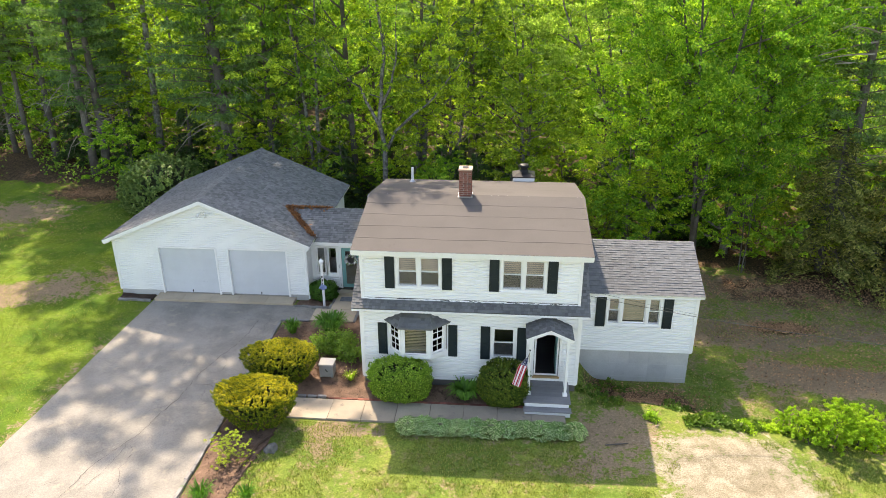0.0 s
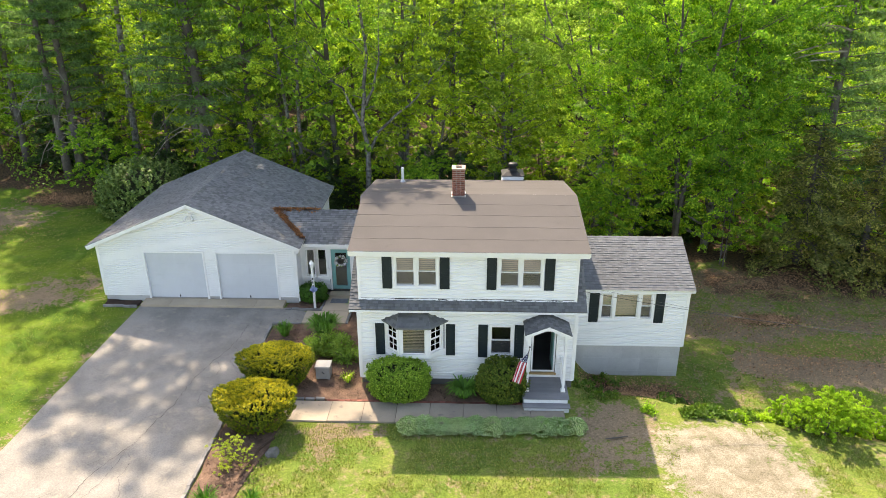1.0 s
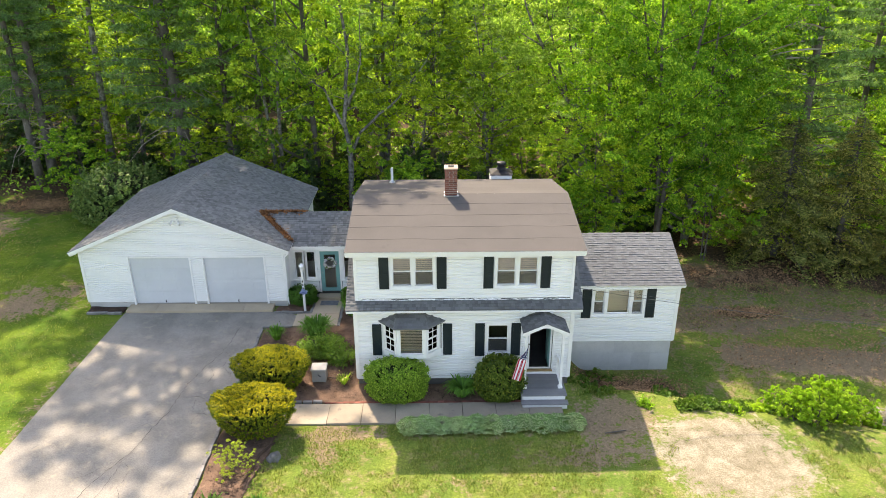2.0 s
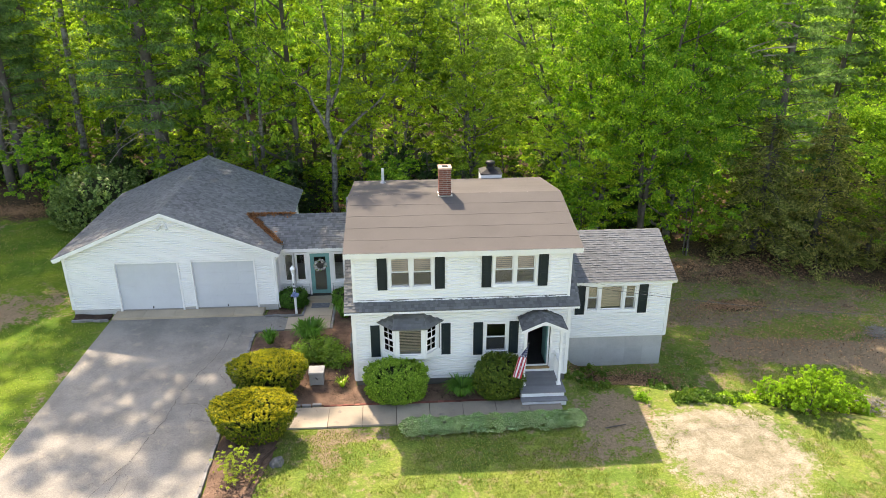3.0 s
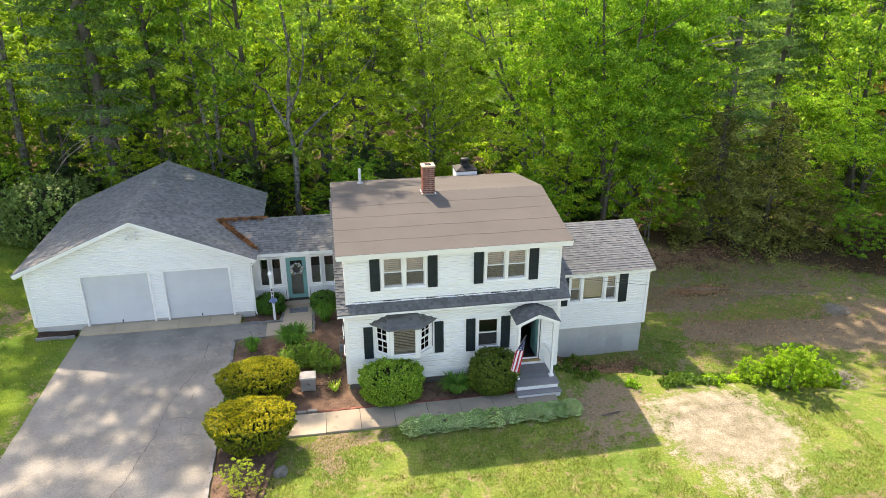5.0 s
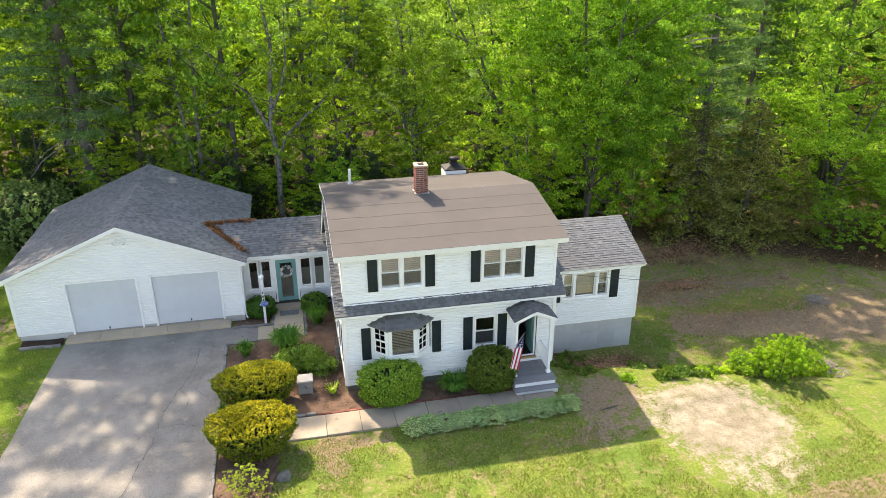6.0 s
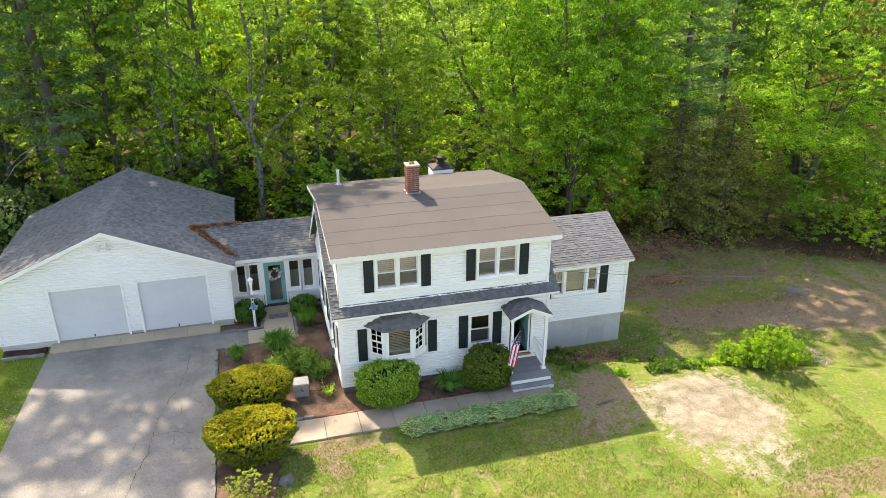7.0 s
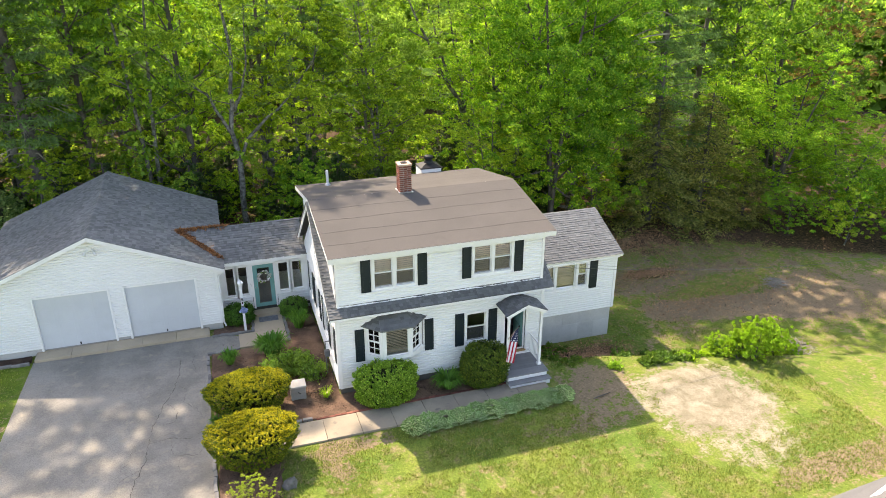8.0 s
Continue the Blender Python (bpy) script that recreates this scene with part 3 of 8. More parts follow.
def make_ground():
    xs = np.concatenate([[-900, -500, -250, -120, -80, -60, -50, -42, -37], np.arange(-33, 33.01, 0.24), [37, 42, 50, 60, 80, 120, 250, 500, 900]])
    ys = np.concatenate([[-900, -400, -150, -60, -25, -8, 0, 4, 8, 10], np.arange(11, 46.01, 0.24), [48, 51, 55, 60, 66, 73, 82, 95, 120, 180, 300, 600, 1200]])
    X, Y = np.meshgrid(xs, ys)
    Z = height(X, Y)
    nx, ny = len(xs), len(ys)
    verts = np.stack([X.ravel(), Y.ravel(), Z.ravel()], 1)
    i, j = np.meshgrid(np.arange(nx - 1), np.arange(ny - 1))
    k = (j * nx + i).ravel()
    faces = np.stack([k, k + 1, k + nx + 1, k + nx], 1)
    mesh = bpy.data.meshes.new("ground")
    mesh.from_pydata(verts.tolist(), [], faces.tolist())
    soil = 0.2 - 0.16 * ramp(-X, 15, 17) + 0.19 * ramp(X, 6, 10) * ramp(Y, 21.5, 25) + 0.08 * ramp(X, 7, 9) + 0.5 * spot(X, Y, 4.1, 20.0, 1.5, 1.4) + 0.55 * spot(X, Y, -19.6, 29.6, 2.2, 1.5, 0.95) + 0.5 * spot(X, Y, -22.5, 28.0, 2.2, 1.0, 0.9) + 0.6 * spot(X, Y, -28.5, 38.0, 3.2, 2.4, 0.8)
    soil += 0.45 * spot(X, Y, -23, 27.5, 1.6, 1.2) + 0.4 * spot(X, Y, 12.3, 25.7, 1.6, 0.9, 0.8) + 0.4 * spot(X, Y, 16.4, 24.9, 2.6, 0.9, 0.8) + 0.45 * spot(X, Y, 20.0, 24.0, 2.6, 1.2, 0.8) + 0.6 * spot(X, Y, 11.0, 29.2, 2.6, 1.0, 0.8) + 0.4 * spot(X, Y, 11.2, 26.1, 1.4, 0.8, 0.8) + 0.4 * spot(X, Y, 14.3, 25.6, 2.2, 0.8, 0.8) + 0.3 * spot(X, Y, 15.4, 29.4, 1.2, 0.7, 0.8) + 0.3 * spot(X, Y, 17.3, 24.6, 2.0, 0.9, 0.8) + 0.3 * spot(X, Y, 14.5, 34.0, 4.5, 1.2, 0.9) - 0.25 * spot(X, Y, 9.8, 26.4, 1.6, 1.8, 0.8) - 0.3 * spot(X, Y, 15.6, 27.3, 2.6, 0.9, 0.8) - 0.2 * spot(X, Y, 12.5, 26.9, 1.0, 0.7, 0.8) - 0.25 * spot(X, Y, 14.3, 23.6, 2.2, 0.9, 0.8)
    soil += 0.5 * spot(X, Y, -5.75, 18.7, 0.5, 1.1) + 0.45 * spot(X, Y, -5.0, 19.6, 1.4, 0.4) + 0.32 * spot(X, Y, -16.3, 20, 0.35, 6) + 0.4 * spot(X, Y, 9.5, 13.9, 3, 0.7)
    soil += -0.08 * spot(X, Y, 11, 17, 3.0, 3.0) + 0.2 * spot(X, Y, 20, 24.5, 4, 3) + 0.35 * spot(X, Y, 3.2, 18.2, 2.4, 0.5) + 0.3 * spot(X, Y, 10, 21.7, 2, 0.6)
    sand = 0.85 * spot(X, Y, 7.3, 18.6, 2.4, 1.9, 0.7) + 0.4 * spot(X, Y, 7.1, 16.0, 1.9, 2.0) + 0.25 * spot(X, Y, 9.5, 17.2, 1.0, 1.0) + 0.16 * spot(X, Y, 8.6, 15.0, 2.0, 1.2, 0.8)
    litter = 0.75 * spot(X, Y, 6.2, 23.4, 1.5, 1.0) + 0.6 * spot(X, Y, 4.2, 24.2, 1.0, 0.7) + 0.75 * spot(X, Y, 12.8, 29.8, 1.3, 0.55) + 0.8 * spot(X, Y, -25.6, 41.6, 3.4, 1.6)
    forest = ramp(Y + 0.6 * np.clip(X - 12.7, 0, 16), 35.0, 37.6) * ramp(X, -8, 2) + ramp(Y - 4.5 * ramp(-X, 17, 21), 37.5, 40)
    litter += 0.9 * np.clip(forest, 0, 1) + 0.14 * spot(X, Y, 14, 33.5, 7, 1.8) + 0.26 * spot(X, Y, 18, 30.5, 11, 3.5, 0.9) + 0.15 * spot(X, Y, 12.5, 26.0, 4.5, 1.6, 0.9) + 0.3 * spot(X, Y, 14.6, 34.2, 4.2, 1.6, 0.8)
    lush = 1 - ramp(-X, 15, 17)
    col = np.stack([soil.ravel(), sand.ravel(), litter.ravel(), lush.ravel()], 1).clip(0, 1)
    at = mesh.color_attributes.new("cover", "FLOAT_COLOR", "POINT")
    at.data.foreach_set("color", col.astype(np.float32).ravel())
    mesh.shade_smooth()
    ob = link("ground", mesh, GROUND)
    tagged(ob, "patchy green lawn with bare soil and leaf litter", "ground", kind="structure")


make_ground()


def sheet(name, edge, step, lift, bumpy, material, label, seed=3):
    """A thin laid surface inside the outline, that follows the ground, with a ragged rim and a skirt down into the soil."""
    bm = bmesh.new()
    pts = []
    n = len(edge)
    for i in range(n):
        a, b = Vector(edge[i]), Vector(edge[(i + 1) % n])
        k = max(1, round((b - a).length / step))
        for q in range(k):
            p = a.lerp(b, q / k)
            pts.append((p.x + (float(vnoise(p.x * 3, p.y * 3, 1, seed)) - 0.5) * bumpy * 2, p.y + (float(vnoise(p.y * 3, p.x * 3, 1, seed + 1)) - 0.5) * bumpy * 2))
    vs = [bm.verts.new((x, y, 0)) for x, y in pts]
    bm.faces.new(vs)
    bm.normal_update()
    bmesh.ops.triangulate(bm, faces=bm.faces[:], ngon_method="EAR_CLIP")
    x0, x1 = min(p[0] for p in pts), max(p[0] for p in pts)
    y0, y1 = min(p[1] for p in pts), max(p[1] for p in pts)
    for axis, lo, hi in ((0, x0, x1), (1, y0, y1)):
        c = lo + step
        while c < hi:
            nrm = (1, 0, 0) if axis == 0 else (0, 1, 0)
            bmesh.ops.bisect_plane(bm, geom=bm.verts[:] + bm.edges[:] + bm.faces[:], plane_co=(c, c, 0), plane_no=nrm)
            c += step
    for v in bm.verts:
        x, y = v.co.x, v.co.y
        v.co.z = float(height(x, y)) + lift + bumpy * 0.5 * (float(vnoise(x, y, 0.33, seed)) - 0.5)
    rim = [e for e in bm.edges if e.is_boundary]
    got = bmesh.ops.extrude_edge_only(bm, edges=rim)
    for v in got["geom"]:
        if isinstance(v, bmesh.types.BMVert):
            v.co.z -= lift + 0.12
    ob = part(name, bm, material)
    if bumpy > 0.035:
        for f in ob.data.polygons:
            f.use_smooth = True
    return tagged(ob, label, name.replace("_", " "), kind="structure")


drive = sheet("driveway", [(-15.85, 28.2), (-16.0, 22), (-16.1, 17), (-16.6, 13.6), (-18.5, 12.0), (-7.0, 12.0), (-9.2, 13.8), (-9.35, 17), (-9.42, 22), (-9.42, 26.6), (-8.15, 26.9), (-8.15, 27.85), (-9.3, 28.2)], 0.8, 0.035, 0.03, ASPHALT, "worn pale grey cracked asphalt driveway")
road = sheet("road", [(-90, 12.2), (-90, 4.5), (90, 4.5), (90, 16.5), (30, 14.6), (10, 12.95), (4, 12.5), (-18, 12.02)], 4.0, 0.04, 0.0, ROADMAT, "grey asphalt road beside the lawn")


bm = bmesh.new()
for k in range(20):
    x0, x1 = 4.5 + k * 0.8, 5.3 + k * 0.8
    y0, y1 = 11.25 + 0.262 * (x0 - 4.5), 11.25 + 0.262 * (x1 - 4.5)
    zs = [0.052 + float(height(x, y)) for x, y in ((x0, y0), (x1, y1))]
    vs = [bm.verts.new(p) for p in ((x0, y0 - 0.06, zs[0]), (x1, y1 - 0.06, zs[1]), (x1, y1 + 0.06, zs[1]), (x0, y0 + 0.06, zs[0]))]
    bm.faces.new(vs)
bmesh.ops.remove_doubles(bm, verts=bm.verts[:], dist=0.001)
part("edge_line", bm, TRIM, road, "white painted edge line")


def crack(pts, wide):
    bm = bmesh.new()
    line = []
    for a, b in zip(pts, pts[1:]):
        a, b = Vector((*a, 0)), Vector((*b, 0))
        k = max(2, int((b - a).length / 0.12))
        for q in range(k):
            p = a.lerp(b, q / k)
            side = Vector((-(b - a).y, (b - a).x, 0)).normalized()
            line.append(p + side * random.uniform(-0.045, 0.045))
    prev = None
    for i, p in enumerate(line):
        d = (line[min(i + 1, len(line) - 1)] - line[max(0, i - 1)]).normalized()
        side = Vector((-d.y, d.x, 0)) * wide * 0.62 * random.uniform(0.15, 1.0) * min(1, (i + 1) / 4, (len(line) - i) / 4)
        z = float(height(p.x, p.y)) + 0.047
        cur = [bm.verts.new((p.x + side.x, p.y + side.y, z)), bm.verts.new((p.x - side.x, p.y - side.y, z))]
        if prev:
            bm.faces.new((prev[0], prev[1], cur[1], cur[0]))
        prev = cur
    part("crack", bm, CRACK, drive, "dark open crack in the asphalt")


crack([(-10.4, 26.8), (-10.5, 25.3), (-10.75, 24.3), (-11.0, 23.6), (-11.3, 22.4), (-11.45, 20.6), (-11.7, 19.8), (-11.9, 18.6), (-12.6, 17.2), (-12.9, 15.2)], 0.022)
crack([(-11.35, 21.6), (-10.7, 21.7), (-10.1, 21.5), (-9.6, 21.8)], 0.014)
crack([(-10.7, 21.7), (-10.6, 20.8), (-9.8, 20.5), (-9.6, 21.4)], 0.012)
crack([(-11.5, 20.4), (-12.2, 19.9), (-12.3, 19.3)], 0.014)
crack([(-12.0, 18.5), (-12.1, 17.0), (-12.5, 15.6)], 0.012)
crack([(-13.4, 17.4), (-12.9, 17.55), (-12.5, 17.9), (-12.2, 18.4)], 0.01)
crack([(-13.4, 17.4), (-14.2, 17.35), (-14.5, 16.8)], 0.009)
crack([(-15.4, 17.2), (-15.5, 16.6)], 0.009)
crack([(-9.9, 27.2), (-10.0, 26.2), (-9.8, 25.4)], 0.012)
crack([(-10.6, 24.9), (-10.2, 24.4), (-10.3, 23.7), (-9.9, 23.2), (-9.6, 22.5)], 0.01)
crack([(-10.9, 23.8), (-10.5, 23.2), (-10.6, 22.6), (-11.2, 22.3)], 0.012)
crack([(-11.3, 22.0), (-11.8, 21.6), (-11.9, 20.9), (-12.3, 20.3)], 0.009)
crack([(-10.3, 21.6), (-10.2, 20.9), (-10.5, 20.2), (-10.2, 19.6)], 0.009)
crack([(-12.0, 18.3), (-11.6, 17.7), (-11.7, 17.0), (-11.3, 16.2), (-11.4, 15.3)], 0.01)
crack([(-10.4, 26.6), (-11.4, 26.9), (-12.3, 26.7)], 0.009)
crack([(-13.0, 16.6), (-13.7, 16.0), (-13.9, 15.2), (-14.4, 14.6)], 0.01)

# mulch beds
sheet("mulch_bed", [(-9.3, 26.6), (-9.32, 21.3), (-4.97, 21.22), (0.9, 21.22), (0.9, 22.36), (-4.97, 22.4), (-4.97, 29.5), (-6.1, 29.5), (-6.15, 26.75), (-8.1, 26.72)], 0.4, 0.055, 0.06, MULCH, "brown bark mulch bed beside the house", 5)
sheet("mulch_bed", [(-9.25, 20.9), (-9.25, 14.5), (-8.1, 14.5), (-7.72, 17.3), (-7.45, 18.5), (-7.35, 19.9), (-7.35, 21.15)], 0.4, 0.05, 0.06, MULCH, "brown bark mulch strip along the driveway", 6)
sheet("mulch_bed", [(-9.15, 28.2), (-7.65, 28.1), (-7.6, 29.5), (-8.65, 29.55), (-8.65, 28.65), (-9.15, 28.65)], 0.3, 0.06, 0.05, MULCH, "small dark mulch bed beside the entry walk", 7)
sheet("mulch_bed", [(-17.5, 28.2), (-15.95, 28.25), (-15.95, 28.7), (-17.55, 28.7)], 0.3, 0.06, 0.05, MULCH, "small dark mulch bed beside the garage", 8)


# ---- the main house ----
HX0, HX1, HY0, HY1, HRY = -4.93, 2.87, 22.38, 29.85, 26.1
K35 = 0.709
house = thing("house", (-1.0, 26, 0), "white clapboard two-storey house with black shutters", "house")


def roofz(y):
    """The old gable roof's top, by its distance from the ridge."""
    return 6.15 - K35 * abs(y - HRY)


def dormz(y):
    return 6.2 - 0.178 * abs(y - HRY)


front = Face(HX0, HY0, 1, 0)
FS = lambda x: x - HX0
low_holes = [(FS(-3.9), FS(-1.87), 1.55, 2.66), (FS(-0.17), FS(0.58), 1.35, 2.5), (FS(1.3), FS(2.2), 0.62, 2.64)]
bm = bmesh.new()
wall_solid(bm, front, 0, HX1 - HX0, 0.28, 3.35, 0.16, low_holes)
part("wall", bm, INSIDE, house)
bm = bmesh.new()
back = Face(HX1, HY1, -1, 0)
wall_solid(bm, back, 0, HX1 - HX0, 0.28, 3.35, 0.16, [])
part("wall", bm, INSIDE, house)
siding("siding", front, lambda z: (0.07, HX1 - HX0 - 0.07), 0.28, 3.14, [(h[0] - 0.04, h[1] + 0.04, h[2] - 0.04, h[3] + 0.04) for h in low_holes], house)
siding("siding", back, lambda z: (0.0, HX1 - HX0), 0.28, 3.14, [], house)
UP = Face(HX0 + 0.05, 22.42, 1, 0)
US = lambda x: x - HX0 - 0.05
up_holes = [(US(-3.54), US(-2.1), 4.06, 5.14), (US(0.1), US(1.53), 4.06, 5.14)]
bm = bmesh.new()
wall_solid(bm, UP, 0, 7.7, 3.4, 5.42, 0.14, up_holes)
part("wall", bm, INSIDE, house)
bm = bmesh.new()
upb = Face(HX1 - 0.05, 29.78, -1, 0)
wall_solid(bm, upb, 0, 7.7, 3.4, 5.42, 0.14, [])
part("wall", bm, INSIDE, house)
siding("siding", UP, lambda z: (0.07, 7.63), 3.58, 5.32, [(h[0] - 0.04, h[1] + 0.04, h[2] - 0.04, h[3] + 0.04) for h in up_holes], house)
siding("siding", upb, lambda z: (0.0, 7.7), 3.58, 5.32, [], house)
for w, x0, z0, z1 in ((front, 0.0, 0.28, 3.14), (front, HX1 - HX0 - 0.09, 0.28, 3.14), (UP, 0.0, 3.5, 5.32), (UP, 7.61, 3.5, 5.32)):
    bm = bmesh.new()
    w.box(bm, x0, x0 + 0.09, 0.0, 0.052, z0, z1)
    part("corner_board", bm, TRIM, house)

# gable ends, with the cheeks of the dormers above
west = Face(HX0, HY1, 0, -1)
west_holes = [(HY1 - 24.95, HY1 - 24.15, 1.3, 2.5), (HY1 - 23.5, HY1 - 22.95, 1.3, 2.5), (HY1 - 28.6, HY1 - 27.9, 1.3, 2.4), (HY1 - 26.9, HY1 - 26.25, 1.3, 2.4), (HY1 - 26.6, HY1 - 25.7, 3.9, 4.95)]
east = Face(HX1, HY0, 0, 1)
for w, sign, holes in ((west, 1, west_holes), (east, -1, [])):
    bm = bmesh.new()
    wall_solid(bm, w, 0.0, HY1 - HY0, 0.28, 3.2, 0.15, holes)
    tri_w = [w.at(s, d, z) for d in (-0.15, 0) for s, z in ((0.05, 3.2), (HY1 - HY0 - 0.05, 3.2), ((HY1 - HY0) / 2, 6.0))]
    if holes:
        wall_solid(bm, w, 1.2, HY1 - HY0 - 1.2, 3.2, 4.0, 0.15, holes)
        wall_solid(bm, w, 2.3, HY1 - HY0 - 2.3, 4.0, 5.0, 0.15, holes)
    else:
        vs = [bm.verts.new(p) for p in tri_w]
        for f in ((0, 2, 1), (3, 4, 5), (0, 1, 4, 3), (1, 2, 5, 4), (2, 0, 3, 5)):
            bm.faces.new([vs[i] for i in f])
    part("wall", bm, INSIDE, house)
    mid = (HY1 - HY0) / 2
    siding("siding", w, lambda z: (0.08, HY1 - HY0 - 0.08) if z < 3.0 else (min(mid - 0.03, (z - 3.1) / K35 + 0.05), max(mid + 0.03, HY1 - HY0 - 0.05 - (z - 3.1) / K35)), 0.28, 5.75, [(h[0] - 0.04, h[1] + 0.04, h[2] - 0.04, h[3] + 0.04) for h in holes], house)
    for sc in (0.0, HY1 - HY0 - 0.08):
        bm = bmesh.new()
        w.box(bm, sc, sc + 0.08, 0.0, 0.05, 0.28, 3.02)
        part("corner_board", bm, TRIM, house)
    bm = bmesh.new()
    for y0, y1 in ((22.42, 26.1), (26.1, 29.78)):
        x = HX0 + 0.05 if sign > 0 else HX1 - 0.05
        a, b = (x, x + 0.1) if sign > 0 else (x - 0.1, x)
        prof = [(y0, roofz(y0) - 0.1), (y1, roofz(y1) - 0.1), (y1, dormz(y1) - 0.07), (y0, dormz(y0) - 0.07)]
        hexa(bm, [(xx, y, z) for xx in (a, b) for y, z in prof])
    part("dormer_cheek", bm, WHITE, house)
for h in west_holes:
    window(west, h[0], h[1], h[2], h[3], house, shade=0.0)
    if h[3] < 3:
        shutter(west, h[0] - 0.42, h[0] - 0.09, h[2] - 0.08, h[3] + 0.08, house)
        shutter(west, h[1] + 0.09, h[1] + 0.42, h[2] - 0.08, h[3] + 0.08, house)

bm = bmesh.new()
box(bm, HX0 + 0.03, HX1 - 0.03, HY0 + 0.03, HY1 - 0.03, -0.6, 0.28)
part("foundation", bm, FOUND_DARK, house, "low dark grey concrete foundation")
bm = bmesh.new()
box(bm, HX0 + 0.16, HX1 - 0.16, HY0 + 0.17, HY1 - 0.17, 2.95, 3.15)
part("upper_floor", bm, INSIDE, house)

# the old roof shows as a skirt below the upper storey and as strips at both ends
RX0, RX1 = -5.2, 3.15
slope_len = math.hypot(4.05, 4.05 * K35)
skirt = Slope((RX0, 22.05, roofz(22.05)), (1, 0, 0), (0, 1, K35))
bm = bmesh.new()
skirt.slab(bm, 0, RX1 - RX0, 0, 0.5, -0.1, 0)
skirt.slab(bm, 0, 0.34, 0.5, slope_len, -0.1, 0)
skirt.slab(bm, RX1 - RX0 - 0.34, RX1 - RX0, 0.5, slope_len, -0.1, 0)
skirt_roof = part("skirt_roof", bm, SHINGLE, house, "dark charcoal shingled skirt roof")
shingle_pieces(skirt, RX1 - RX0, 0.46, SHINGLE, skirt_roof)
up_strip = Slope(skirt.at(0, 0.435, 0), (1, 0, 0), (0, 1, K35))
shingle_pieces(up_strip, 0.34, slope_len - 0.5, SHINGLE_OLD, skirt_roof)
up_strip = Slope(skirt.at(RX1 - RX0 - 0.34, 0.435, 0), (1, 0, 0), (0, 1, K35))
shingle_pieces(up_strip, 0.34, slope_len - 0.5, SHINGLE, skirt_roof)
rear = Slope((RX1, 30.15, roofz(30.15)), (-1, 0, 0), (0, -1, K35))
bm = bmesh.new()
rear.slab(bm, 0, RX1 - RX0, 0, 0.5, -0.1, 0)
rear.slab(bm, 0, 0.34, 0.5, slope_len, -0.1, 0)
rear.slab(bm, RX1 - RX0 - 0.34, RX1 - RX0, 0.5, slope_len, -0.1, 0)
part("skirt_roof", bm, SHINGLE, house, "dark charcoal shingled skirt roof")
bm = bmesh.new()
box(bm, RX0 + 0.02, RX1 - 0.02, 22.035, 22.06, roofz(22.05) - 0.1, roofz(22.05) - 0.03)
box(bm, RX0 + 0.02, RX1 - 0.02, 22.06, 22.38, roofz(22.05) - 0.11, roofz(22.05) - 0.09)
part("fascia", bm, TRIM, house)
for x in (RX0, RX1 - 0.03):
    for sl in (skirt, rear):
        bm = bmesh.new()
        s = (x - RX0) if sl is skirt else (RX1 - x - 0.03)
        sl.slab(bm, s, s + 0.03, -0.01, slope_len, -0.24, -0.105)
        part("rake_board", bm, TRIM, house)
# ragged flashing along the wall's foot
bm = bmesh.new()
prev = None
for i in range(90):
    x = -4.87 + 7.69 * i / 89
    h = 0.008 + 0.02 * random.random()
    cur = [bm.verts.new((x, y, z)) for y, z in ((22.37, roofz(22.37) + 0.014), (22.37 - 0.035 * random.random(), roofz(22.36) + 0.022), (22.38, roofz(22.38) + 0.022 + h * 0.3), (22.384, roofz(22.384) + 0.024 + h))]
    if prev:
        for e in range(3):
            bm.faces.new((prev[e], cur[e], cur[e + 1], prev[e + 1]))
    prev = cur
part("flashing", bm, TRIM, house, "worn white flashing strip")
for i in range(15):
    x = -4.7 + 7.3 * random.random()
    wd = random.uniform(0.06, 0.35)
    bm = bmesh.new()
    z0 = roofz(22.38) + 0.02 + random.uniform(0, 0.02)
    hexa(bm, [(x, 22.36, z0), (x + wd, 22.362, z0 + 0.004), (x + wd, 22.382, z0 + 0.004), (x, 22.382, z0), (x + 0.01, 22.362, z0 + 0.014), (x + wd - 0.02, 22.364, z0 + 0.01), (x + wd - 0.02, 22.382, z0 + 0.01), (x + 0.01, 22.382, z0 + 0.014)])
    part("tar_patch", bm, BLACKMETAL, house, "black tar along the flashing")

